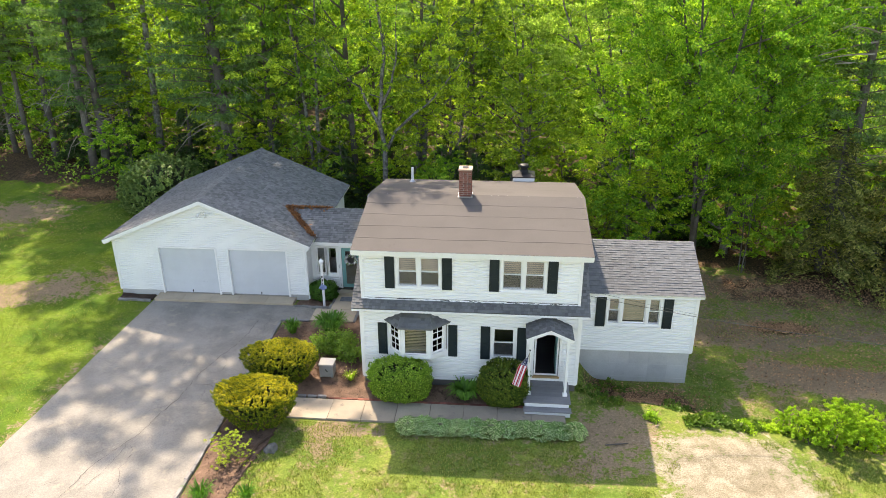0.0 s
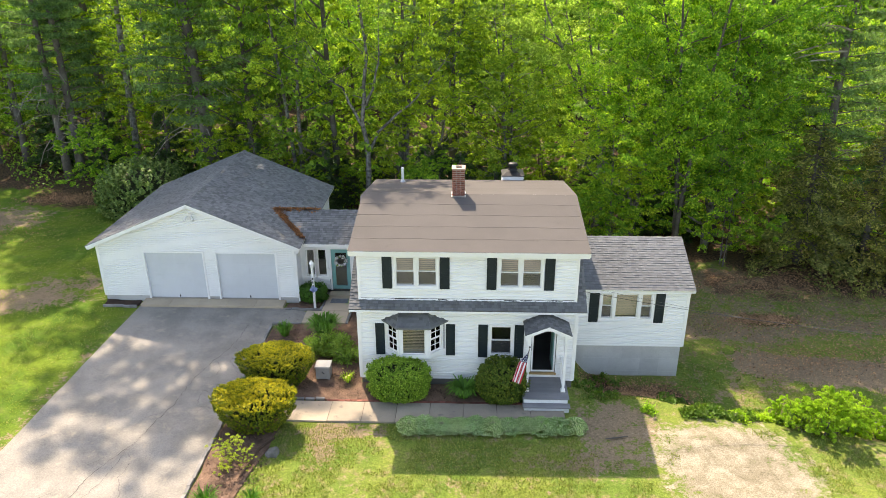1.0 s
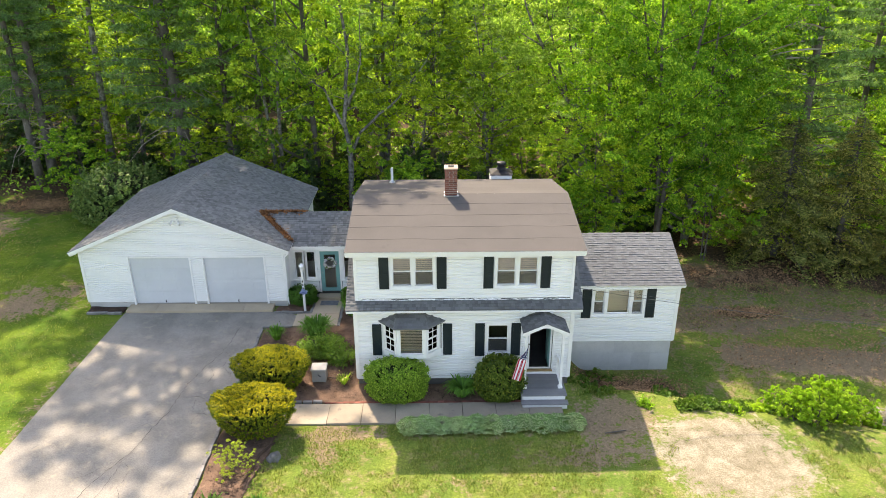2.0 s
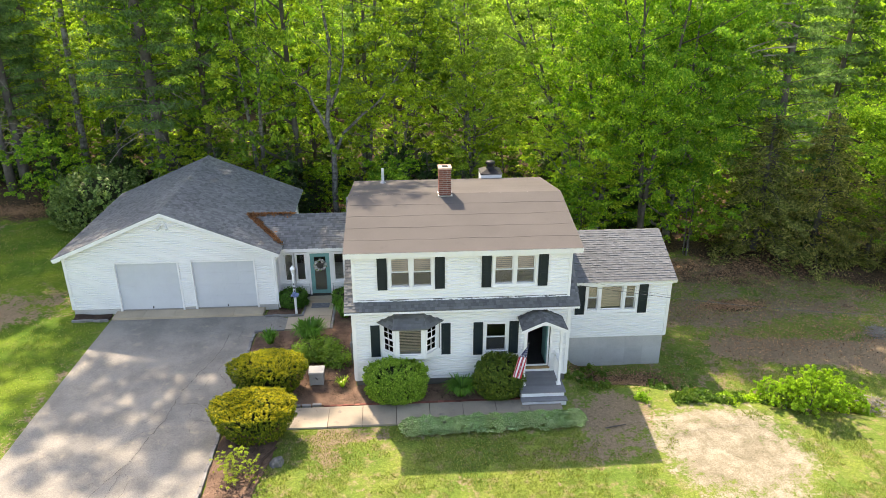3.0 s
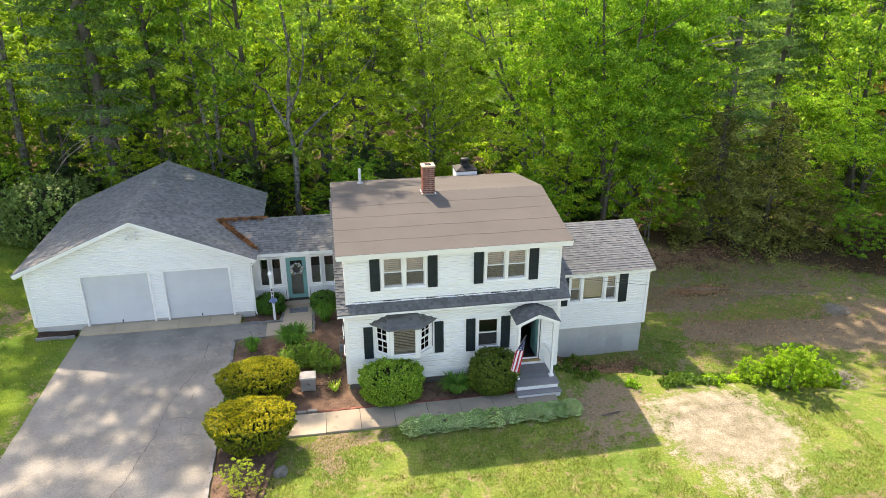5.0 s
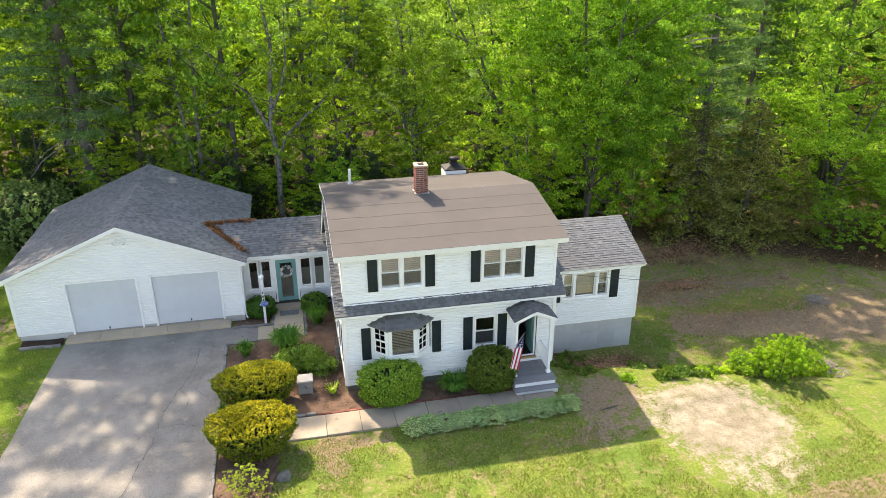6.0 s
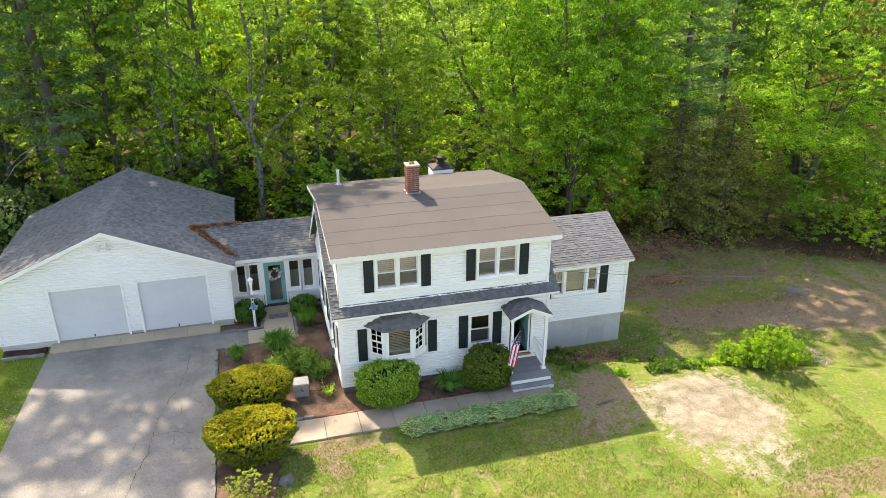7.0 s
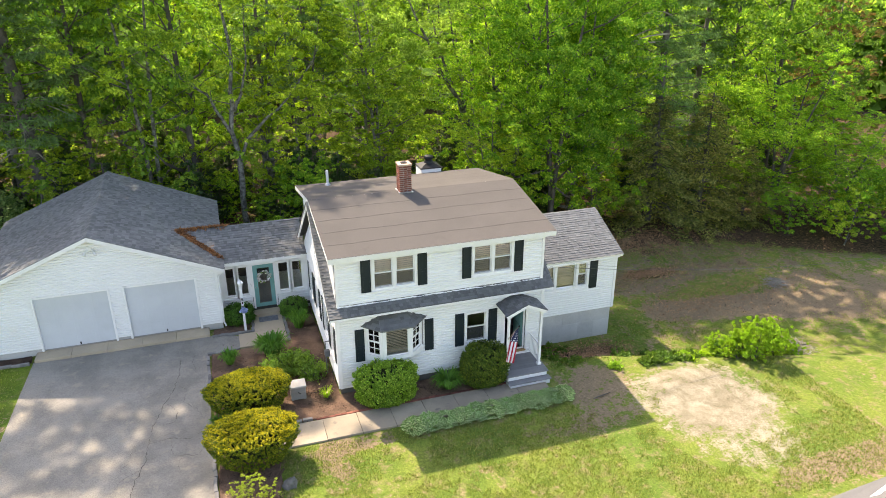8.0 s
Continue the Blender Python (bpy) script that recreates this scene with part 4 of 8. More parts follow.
# rolled roofing in lapped strips over the dormers
DX0, DX1 = -5.1, 3.1
dlen = math.hypot(4.0, 4.0 * 0.178)
for sgn in (1, -1):
    o = (DX0, 22.1, dormz(22.1)) if sgn > 0 else (DX1, 30.1, dormz(30.1))
    sl = Slope(o, (sgn, 0, 0), (0, sgn, 0.178))
    bm = bmesh.new()
    sl.slab(bm, 0, DX1 - DX0, 0, dlen, -0.1, -0.004)
    deck_part = part("roof_deck", bm, TRIM, house)
    bm = bmesh.new()
    sl.slab(bm, 0.0, DX1 - DX0, -0.025, 0.0, -0.2, 0.0)
    part("fascia", bm, TRIM, house)
    for s in (-0.02, DX1 - DX0 - 0.005):
        bm = bmesh.new()
        sl.slab(bm, s, s + 0.025, -0.02, dlen, -0.16, 0.0)
        part("rake_board", bm, TRIM, house)
    n = 5
    for i in range(n):
        r0, r1 = dlen * i / n, dlen * (i + 1) / n + 0.06
        r1 = min(r1, dlen)
        bm = bmesh.new()
        cols = 40
        wav = [0.02 * math.sin(q * 0.55 + i * 2.1) + random.uniform(-0.008, 0.008) for q in range(cols + 1)]
        pr = None
        for q in range(cols + 1):
            s = -0.02 + (DX1 - DX0 + 0.04) * q / cols
            rw = r0 + (wav[q] if i else -0.02)
            lift = 0.006 + 0.003 * abs(math.sin(q * 0.9 + i))
            cur = [bm.verts.new(sl.at(s, rr, h)) for rr, h in ((rw, 0.0), (rw, lift), (rw + 0.05, 0.005), (r1, 0.001))]
            if pr:
                for e in range(3):
                    bm.faces.new((pr[e], cur[e], cur[e + 1], pr[e + 1]))
            pr = cur
        part("roofing_strip", bm, ROLL, deck_part)

window(UP, *up_holes[0], house, units=2)
window(UP, *up_holes[1], house, units=2)
for x0, x1 in ((-4.0, -3.66), (-1.99, -1.65), (-0.36, -0.02), (1.64, 1.98)):
    shutter(UP, US(x0), US(x1), 3.96, 5.2, house)
window(front, *low_holes[1], house, shade=0.0)
for x0, x1 in ((-4.32, -3.99), (-1.78, -1.45), (-0.62, -0.28), (0.68, 1.02)):
    shutter(front, FS(x0), FS(x1), 1.3 if x0 < -1 else 1.24, 2.58, house)

# front door: open inward, the storm door's frame stands in the opening
bm = bmesh.new()
front.box(bm, FS(1.22), FS(1.3), -0.12, 0.04, 0.55, 2.72)
front.box(bm, FS(2.2), FS(2.28), -0.12, 0.04, 0.55, 2.72)
front.box(bm, FS(1.3), FS(2.2), -0.12, 0.039, 2.64, 2.72)
dfr = part("front_door", bm, TRIM, house, "white framed front doorway with a dark teal door standing open")
bm = bmesh.new()
box(bm, 2.1, 2.15, 22.5, 23.25, 0.64, 2.62)
box(bm, 2.085, 2.1, 22.6, 23.15, 0.8, 1.5)
box(bm, 2.085, 2.1, 22.6, 23.15, 1.65, 2.5)
part("door_leaf", bm, TEAL, dfr, "teal door leaf standing open")
bm = bmesh.new()
front.box(bm, FS(1.26), FS(2.24), -0.1, 0.07, 0.55, 0.62)
part("sill", bm, mat("wood_sill", (0.4, 0.26, 0.12), (0.34, 0.22, 0.1), 3, 40, 0.6), dfr, "tan wooden sill")
bm = bmesh.new()
ring(bm, front, FS(1.32), FS(2.18), 0.63, 2.63, 0.06, -0.04, -0.015)
part("storm_frame", bm, TRIM, dfr)

# bay window
BZ0, BZ1 = 1.57, 2.67
bay_w = [Face(-3.95, 22.38, 0.5, -0.46), Face(-3.42, 21.92, 1, 0), Face(-2.4, 21.92, 0.5, 0.46)]
bay_len = [0.70, 1.02, 0.70]
out = [(-3.97, 22.38), (-3.44, 21.9), (-2.38, 21.9), (-1.83, 22.38)]


def bay_plate(name, levels, parent, label=""):
    """A plate of the bay's plan; levels: heights with the step back of its front."""
    bm = bmesh.new()
    rings = [[bm.verts.new((x, y + (g if y < 22.3 else 0), z)) for x, y in out] for z, g in levels]
    bm.faces.new(rings[0][::-1])
    bm.faces.new(rings[-1])
    for lo, hi in zip(rings, rings[1:]):
        for i in range(4):
            bm.faces.new((lo[i], lo[(i + 1) % 4], hi[(i + 1) % 4], hi[i]))
    return part(name, bm, TRIM, parent, label)


bay = bay_plate("bay_window", [(BZ0 - 0.26, 0.12), (BZ0 - 0.16, 0.0), (BZ0 - 0.02, 0.0)], house, "white angled bay window with grilles")
bay_plate("bay_head", [(BZ1, 0.0), (BZ1 + 0.06, 0.0)], bay)
for i, (w, ln) in enumerate(zip(bay_w, bay_len)):
    c = 0.085
    for s0 in (0, ln - c):
        bm = bmesh.new()
        w.box(bm, s0, s0 + c, -0.06, 0.02, BZ0 - 0.02, BZ1)
        part("mullion", bm, TRIM, bay)
    mid = (BZ0 + BZ1) / 2
    if i == 1:
        sash(w, c, ln - c, BZ0, BZ1, 0.0, bay)
        blind(w, c + 0.02, ln - c - 0.02, BZ0 + 0.05, BZ1 - 0.02, -0.1, bay, 0.2, 0.062)
    else:
        sash(w, c, ln - c, mid - 0.02, BZ1, 0.005, bay, 2, 2, 0.06)
        sash(w, c, ln - c, BZ0, mid + 0.02, -0.02, bay, 2, 2, 0.06)
        blind(w, c + 0.01, ln - c - 0.01, BZ0 + 0.04, BZ1 - 0.02, -0.09, bay, 0.85, 0.062)
# its hipped roof
eave = [Vector(p) for p in ((-4.12, 22.4, 2.72), (-3.5, 21.76, 2.7), (-2.32, 21.76, 2.7), (-1.66, 22.4, 2.72))]
top = [Vector((-3.45, 22.4, 3.02)), Vector((-2.43, 22.4, 3.02))]
bm = bmesh.new()
ev = [bm.verts.new(p) for p in eave]
eb = [bm.verts.new(p - Vector((0, 0, 0.05))) for p in eave]
tv = [bm.verts.new(p) for p in top]
for f in ((ev[0], ev[1], tv[0]), (ev[1], ev[2], tv[1], tv[0]), (ev[2], ev[3], tv[1]), (eb[3], eb[2], eb[1], eb[0]), (ev[0], eb[0], eb[1], ev[1]), (ev[1], eb[1], eb[2], ev[2]), (ev[2], eb[2], eb[3], ev[3])):
    bm.faces.new(f)
bay_roof = part("bay_roof", bm, SHINGLE, house, "dark shingled hip roof over the bay")
sl = Slope(eave[1], eave[2] - eave[1], top[0] - eave[1] - (eave[2] - eave[1]).normalized() * (top[0] - eave[1]).dot((eave[2] - eave[1]).normalized()))
u = (eave[2] - eave[1]).normalized()
f0, f1, ln = (top[0] - eave[1]).dot(u), (top[1] - eave[1]).dot(u), (top[0] - eave[1] - u * (top[0] - eave[1]).dot(u)).length
hip_shingles(sl, ln, lambda r: f0 * r / ln, lambda r: 1.18 - (1.18 - f1) * r / ln, SHINGLE, bay_roof)
for a, b, t, flip in ((eave[0], eave[1], top[0], 0), (eave[2], eave[3], top[1], 1)):
    u = (b - a).normalized()
    foot = (t - a).dot(u)
    v = t - a - u * foot
    sl = Slope(a, u, v)
    ln, wd = v.length, (b - a).length
    hip_shingles(sl, ln, lambda r: foot * r / ln, lambda r: wd - (wd - foot) * r / ln, SHINGLE, bay_roof)
for a, t in ((eave[1], top[0]), (eave[2], top[1])):
    bm = bmesh.new()
    n = 6
    for i in range(n):
        p, q = a.lerp(t, i / n), a.lerp(t, (i + 1.12) / n if i < n - 1 else 1.0)
        sd = (t - a).cross(Vector((0, 0, 1))).normalized() * 0.04
        up = Vector((0, 0, 1))
        hexa(bm, [p - sd - up * 0.02, p + sd - up * 0.02, q + sd - up * 0.03, q - sd - up * 0.03, p - sd * 0.3 + up * 0.012, p + sd * 0.3 + up * 0.012, q + sd * 0.3 + up * 0.006, q - sd * 0.3 + up * 0.006])
    tagged(part("hip_cap", bm, SHINGLE, bay_roof), kind="stuff")

# porch: deck, step, posts, rail, gabled hood
porch = thing("porch", (1.75, 21.6, 0), "white gabled entry porch with grey deck boards", "porch")
bm = bmesh.new()
box(bm, 1.0, 2.53, 21.02, 22.36, -0.1, 0.39)
box(bm, 1.0, 2.57, 20.8, 21.02, -0.1, 0.19)
part("riser", bm, TRIM, porch)
for i in range(10):
    y = 20.96 + i * 0.1405
    part("deck_board", soft_box(0.95, 2.58, y, y + 0.136, 0.39, 0.425, r=0.006), DECK, porch)
for i in range(2):
    y = 20.73 + i * 0.142
    part("step_board", soft_box(0.95, 2.6, y, y + 0.137, 0.19, 0.225, r=0.006), DECK, porch)
for x in (1.12, 2.4):
    bm = soft_box(x - 0.045, x + 0.045, 21.42, 21.51, 0.42, 2.72, r=0.008)
    p = part("post", bm, TRIM, porch)
    part("post_base", soft_box(x - 0.08, x + 0.08, 21.385, 21.545, 0.425, 0.5, r=0.01), TRIM, p)
    part("post_cap", soft_box(x - 0.07, x + 0.07, 21.395, 21.535, 2.6, 2.72, r=0.01), TRIM, p)
bm = bmesh.new()
box(bm, 2.375, 2.425, 21.51, 22.36, 1.24, 1.29)
rail = part("railing", bm, TRIM, porch)
part("bottom_rail", one_box(2.38, 2.42, 21.51, 22.36, 0.53, 0.57), TRIM, rail)
for i in range(7):
    y = 21.6 + i * 0.107
    part("baluster", one_box(2.385, 2.415, y, y + 0.03, 0.57, 1.24), TRIM, rail)
# hood
hx0, hx1, hxm, hz0, hz1 = 0.97, 2.57, 1.77, 2.74, 3.1
hood = None
for sgn in (1, -1):
    xe = hx0 if sgn > 0 else hx1
    run = (hxm - hx0)
    if sgn > 0:
        sl = Slope((hx0, 22.38, hz0), (0, -1, 0), (run, 0, hz1 - hz0))
    else:
        sl = Slope((hx1, 21.3, hz0), (0, 1, 0), (-run, 0, hz1 - hz0))
    ln = math.hypot(run, hz1 - hz0)
    bm = bmesh.new()
    sl.slab(bm, 0, 1.08, 0, ln, -0.05, 0)
    h = part("hood_roof", bm, SHINGLE, porch, "small dark shingled hood roof")
    shingle_pieces(sl, 1.08, ln, SHINGLE, h)
    bm = bmesh.new()
    sl.slab(bm, 1.06 if sgn > 0 else -0.005, 1.085 if sgn > 0 else 0.02, -0.01, ln, -0.11, -0.002)
    part("rake_board", bm, TRIM, porch)
bm = bmesh.new()
arch = []
for i in range(13):
    f = i / 12
    arch.append((1.13 + 1.28 * f, 2.6 + 0.28 * math.sin(math.pi * f) ** 0.8))
fr = None
for x, z in arch:
    zt = hz0 - 0.03 + (hz1 - hz0) * (1 - abs(x - hxm) / (hxm - hx0))
    cur = [bm.verts.new((x, yy, zz)) for yy, zz in ((21.4, z), (21.4, zt), (21.46, zt), (21.46, z))]
    if fr:
        for e in range(4):
            bm.faces.new((fr[e], cur[e], cur[(e + 1) % 4], fr[(e + 1) % 4]))
    fr = cur
part("arch", bm, TRIM, porch, "white arched fascia board")
bm = bmesh.new()
for x in (1.09, 2.37):
    box(bm, x, x + 0.06, 21.5, 22.38, 2.62, 2.74)
part("beam", bm, TRIM, porch)

# chimney of single bricks
chim = thing("chimney", (-1.4, 26.15, 6.0), "narrow red brick chimney on the roof", "chimney")
cx0, cx1, cy0, cy1, cz0, cz1 = -1.64, -1.18, 25.92, 26.38, 5.95, 7.22
part("mortar_core", one_box(cx0 + 0.006, cx1 - 0.006, cy0 + 0.006, cy1 - 0.006, cz0, cz1), MORTAR, chim, "pale mortar")
brick_me = {}
for ln in (0.145, 0.105):
    bm = soft_box(-ln / 2, ln / 2, -0.05, 0.05, -0.031, 0.031, r=0.005)
    brick_me[ln] = bpy.data.meshes.new("brick")
    bm.to_mesh(brick_me[ln])
    bm.free()
    brick_me[ln].materials.append(BRICK)
rows = 16
for r in range(rows):
    z = cz0 + 0.04 + r * 0.078
    for side in range(4):
        for q in range(3):
            off = -0.155 + q * 0.155 + (0.01 if r % 2 else -0.01) * (1 if side % 2 else -1)
            ob = link("brick", brick_me[0.145], None, chim)
            c = ((cx0 + cx1) / 2, (cy0 + cy1) / 2)
            d = 0.23 - 0.045
            px, py = ((off, -d), (d, off), (off, d), (-d, off))[side]
            ob.matrix_basis = Matrix.Translation((c[0] + px, c[1] + py, z)) @ Matrix.Rotation(math.pi / 2 * (side % 2), 4, "Z") @ Matrix.Diagonal((1, 1, 1, 1))
bm = soft_box(cx0 - 0.03, cx1 + 0.03, cy0 - 0.03, cy1 + 0.03, cz1 - 0.02, cz1 + 0.05, r=0.012)
part("cap", bm, mat("tan_cap", (0.5, 0.36, 0.27), (0.42, 0.3, 0.23), 4, 50), chim, "tan mortar cap")
# closed black slab that stands for the dark inside of the flue
part("flue_opening", one_box(cx0 + 0.12, cx1 - 0.12, cy0 + 0.12, cy1 - 0.12, cz1 + 0.05, cz1 + 0.075), BLACKMETAL, chim)
bm = bmesh.new()
box(bm, cx0 - 0.05, cx1 + 0.05, cy0 - 0.08, cy1 + 0.05, 6.08, 6.19)
part("flashing", bm, STEEL, chim, "grey metal flashing")

flue = thing("flue_chase", (0.92, 30.5, 0), "white boxed chimney chase with a black metal cap", "chimney")
fx0, fx1, fy0, fy1 = 0.45, 1.38, 30.12, 31.0
part("chase", one_box(fx0, fx1, fy0, fy1, -1.1, 5.68), WHITE, flue)
bm = bmesh.new()
hexa(bm, [(fx0 - 0.03, fy0 - 0.03, 5.66), (fx1 + 0.03, fy0 - 0.03, 5.66), (fx1 + 0.03, fy1 + 0.03, 5.66), (fx0 - 0.03, fy1 + 0.03, 5.66), (fx0 - 0.03, fy0 - 0.03, 5.7), (fx1 + 0.03, fy0 - 0.03, 5.7), (fx1 + 0.03, fy1 + 0.03, 5.7), (fx0 - 0.03, fy1 + 0.03, 5.7)])
hexa(bm, [(fx0 - 0.02, fy0 - 0.02, 5.7), (fx1 + 0.02, fy0 - 0.02, 5.7), (fx1 + 0.02, fy1 + 0.02, 5.7), (fx0 - 0.02, fy1 + 0.02, 5.7), (fx0 + 0.3, fy0 + 0.28, 5.84), (fx1 - 0.3, fy0 + 0.28, 5.84), (fx1 - 0.3, fy1 - 0.28, 5.84), (fx0 + 0.3, fy1 - 0.28, 5.84)])
part("cap", bm, BLACKMETAL, flue, "black sloped metal cap")
bm = bmesh.new()
lathe(bm, [(0.21, 5.8), (0.18, 5.9), (0.15, 5.93), (0.15, 6.02), (0.21, 6.03), (0.22, 6.08), (0.19, 6.14), (0.08, 6.17)], (0.92, 30.56, 0), 16)
part("flue_pipe", bm, BLACKMETAL, flue, "round black flue cap")
pipe = thing("vent_pipe", (-3.86, 29.3, 5.6), "white plastic vent pipe standing on the roof", "pipe")
bm = bmesh.new()
lathe(bm, [(0.055, 5.55), (0.055, 6.28), (0.04, 6.28), (0.04, 6.2)], (-3.86, 29.3, 0), 10)
part("pipe", bm, PVC, pipe)
bm = bmesh.new()
lathe(bm, [(0.13, 5.6), (0.13, 5.66), (0.07, 5.72)], (-3.86, 29.3, 0), 12)
part("flashing", bm, STEEL, pipe)

# ---- the side wing ----
wing = thing("wing", (5.2, 27.2, -1), "white clapboard side wing on a grey concrete foundation", "house wing")
WX0, WX1, WY0, WY1, WRY, WK = 2.9, 7.53, 24.9, 29.55, 27.25, 0.44
wf = Face(WX0, WY0, 1, 0)
wh = [(4.2 - WX0, 6.14 - WX0, 1.55, 2.6)]
bm = bmesh.new()
wall_solid(bm, wf, 0, WX1 - WX0, 0.3, 2.85, 0.15, wh)
part("wall", bm, INSIDE, wing)
siding("siding", wf, lambda z: (0, WX1 - WX0 - 0.07), 0.3, 2.78, [(h[0] - 0.04, h[1] + 0.04, h[2] - 0.04, h[3] + 0.04) for h in wh], wing)
we = Face(WX1, WY0, 0, 1)
bm = bmesh.new()
wall_solid(bm, we, 0.15, WY1 - WY0, 0.3, 2.85, 0.15, [])
part("wall", bm, INSIDE, wing)
siding("siding", we, lambda z: (0.08, 4.65) if z < 2.85 else (min(2.3, (z - 2.85) / WK), max(2.34, 4.65 - (z - 2.85) / WK)), 0.3, 3.85, [], wing)
wbk = Face(WX1, WY1, -1, 0)
bm = bmesh.new()
wall_solid(bm, wbk, 0, WX1 - WX0, 0.3, 2.85, 0.15, [])
part("wall", bm, WHITE, wing)
for w, s in ((wf, WX1 - WX0 - 0.09), (we, 0.0)):
    bm = bmesh.new()
    w.box(bm, s, s + 0.09, 0.0, 0.052, 0.3, 2.82)
    part("corner_board", bm, TRIM, wing)
bm = bmesh.new()
box(bm, WX0, WX1 - 0.06, WY0 + 0.06, WY1 - 0.06, -1.6, 0.3)
fnd = part("foundation", bm, FOUND, wing, "grey poured concrete foundation")
for i in range(6):
    for j in range(3):
        x0, x1 = WX0 + 0.03 + i * 0.755, WX0 + 0.03 + (i + 1) * 0.755 - 0.004
        z0 = -1.5 + j * 0.6
        part("form_panel", one_box(x0, x1, WY0 + 0.045, WY0 + 0.062, z0, z0 + 0.597), FOUND, fnd)
for i in range(6):
    for j in range(3):
        y0 = WY0 + 0.07 + i * 0.75
        z0 = -1.5 + j * 0.6
        part("form_panel", one_box(WX1 - 0.062, WX1 - 0.045, y0, y0 + 0.742, z0, z0 + 0.597), FOUND, fnd)
window(wf, *wh[0], wing, units=3, ratios=(1, 2.1, 1), shade=(1.0, 1.0, 1.0), double=(True, False, True))
for x0, x1 in ((3.72, 4.09), (6.26, 6.62)):
    shutter(wf, x0 - WX0, x1 - WX0, 1.38, 2.68, wing)
wrun = 2.6
for sgn in (1, -1):
    o = (2.9, WRY - wrun, 2.9) if sgn > 0 else (7.68, WRY + wrun, 2.9)
    sl = Slope(o, (sgn, 0, 0), (0, sgn, WK))
    ln = math.hypot(wrun, wrun * WK)
    bm = bmesh.new()
    sl.slab(bm, 0, 4.78, 0, ln, -0.1, 0)
    # unseen sheet added to stop light leaking in below the wing roof
    part("ceiling_board", one_box(WX0, WX1 - 0.16, WY0 + 0.16, WY1 - 0.16, 2.7, 2.76), INSIDE, wing) if sgn > 0 else None
    rf = part("roof", bm, SHINGLE_OLD, wing, "weathered grey-brown shingle roof")
    shingles("shingles", sl, 4.78, ln, SHINGLE_OLD, rf, course=0.125)
    bm = bmesh.new()
    sl.slab(bm, 0, 4.78, -0.02, 0.0, -0.15, -0.004)
    part("fascia", bm, TRIM, wing)
    bm = bmesh.new()
    s = 4.76 if sgn > 0 else -0.005
    sl.slab(bm, s, s + 0.025, 0, ln, -0.16, -0.006)
    part("rake_board", bm, TRIM, wing)
bm = bmesh.new()
box(bm, WX0, WX1, WRY - wrun + 0.02, WY0, 2.74, 2.76)
part("soffit", bm, TRIM, wing)


# ---- the garage ----
garage = thing("garage", (-13.15, 32.8, 0.1), "white clapboard two-car garage with a grey shingle roof", "garage")
GX0, GX1, GY0, GY1, GRX = -17.62, -8.7, 28.75, 36.85, -13.15
GK = (4.82 - 2.83) / 4.76
gf = Face(GX0, GY0, 1, 0)
gs = lambda x: x - GX0
doors = [(gs(-15.5), gs(-12.86), 0.15, 2.43), (gs(-12.24), gs(-9.6), 0.15, 2.43)]
bm = bmesh.new()
wall_solid(bm, gf, 0, GX1 - GX0, 0.28, 2.88, 0.15, doors)
vs = [bm.verts.new(gf.at(s, d, z)) for d in (-0.15, 0) for s, z in ((0.05, 2.88), (GX1 - GX0 - 0.05, 2.88), (gs(GRX), 4.68))]
for f in ((0, 2, 1), (3, 4, 5), (0, 1, 4, 3), (1, 2, 5, 4), (2, 0, 3, 5)):
    bm.faces.new([vs[i] for i in f])
part("wall", bm, INSIDE, garage)
ge = Face(GX1, GY0, 0, 1)
gw = Face(GX0, GY1, 0, -1)
gb = Face(GX1, GY1, -1, 0)
for w in (ge, gw):
    bm = bmesh.new()
    wall_solid(bm, w, 0.15, GY1 - GY0 - 0.15, 0.28, 2.9, 0.15, [])
    part("wall", bm, INSIDE, garage)
bm = bmesh.new()
wall_solid(bm, gb, 0, GX1 - GX0, 0.28, 2.9, 0.15, [])
part("wall", bm, INSIDE, garage)
gab = lambda z: (0.07, GX1 - GX0 - 0.07) if z < 2.86 else ((z - 2.86) / GK + 0.07, GX1 - GX0 - 0.07 - (z - 2.86) / GK)
siding("siding", gf, gab, 0.28, 4.7, [(h[0] - 0.04, h[1] + 0.04, 0, h[3] + 0.04) for h in doors], garage)
siding("siding", gb, gab, 0.28, 4.7, [], garage)
for w in (ge, gw):
    siding("siding", w, lambda z: (0.08, GY1 - GY0 - 0.08), 0.28, 2.86, [], garage)
for w, s in ((gf, 0.0), (gf, GX1 - GX0 - 0.09), (ge, 0.0), (gw, GY1 - GY0 - 0.09)):
    bm = bmesh.new()
    w.box(bm, s, s + 0.09, 0.0, 0.052, 0.28, 2.86)
    part("corner_board", bm, TRIM, garage)
for a, b in ((GX0 + 0.02, -15.56), (-12.8, -12.3), (-9.54, GX1 - 0.02)):
    part("foundation", one_box(a, b, GY0 + 0.02, GY0 + 0.3, -0.4, 0.28), FOUND, garage, "grey concrete footing")
bm = bmesh.new()
box(bm, GX0 + 0.02, GX0 + 0.3, GY0 + 0.3, GY1 - 0.02, -0.4, 0.28)
box(bm, GX1 - 0.3, GX1 - 0.02, GY0 + 0.3, GY1 - 0.02, -0.4, 0.28)
box(bm, GX0 + 0.3, GX1 - 0.3, GY1 - 0.3, GY1 - 0.02, -0.4, 0.28)
part("foundation", bm, FOUND, garage)
part("slab", one_box(-15.7, -9.4, GY0 + 0.02, GY0 + 3.0, -0.2, 0.14), CONCRETE, garage)
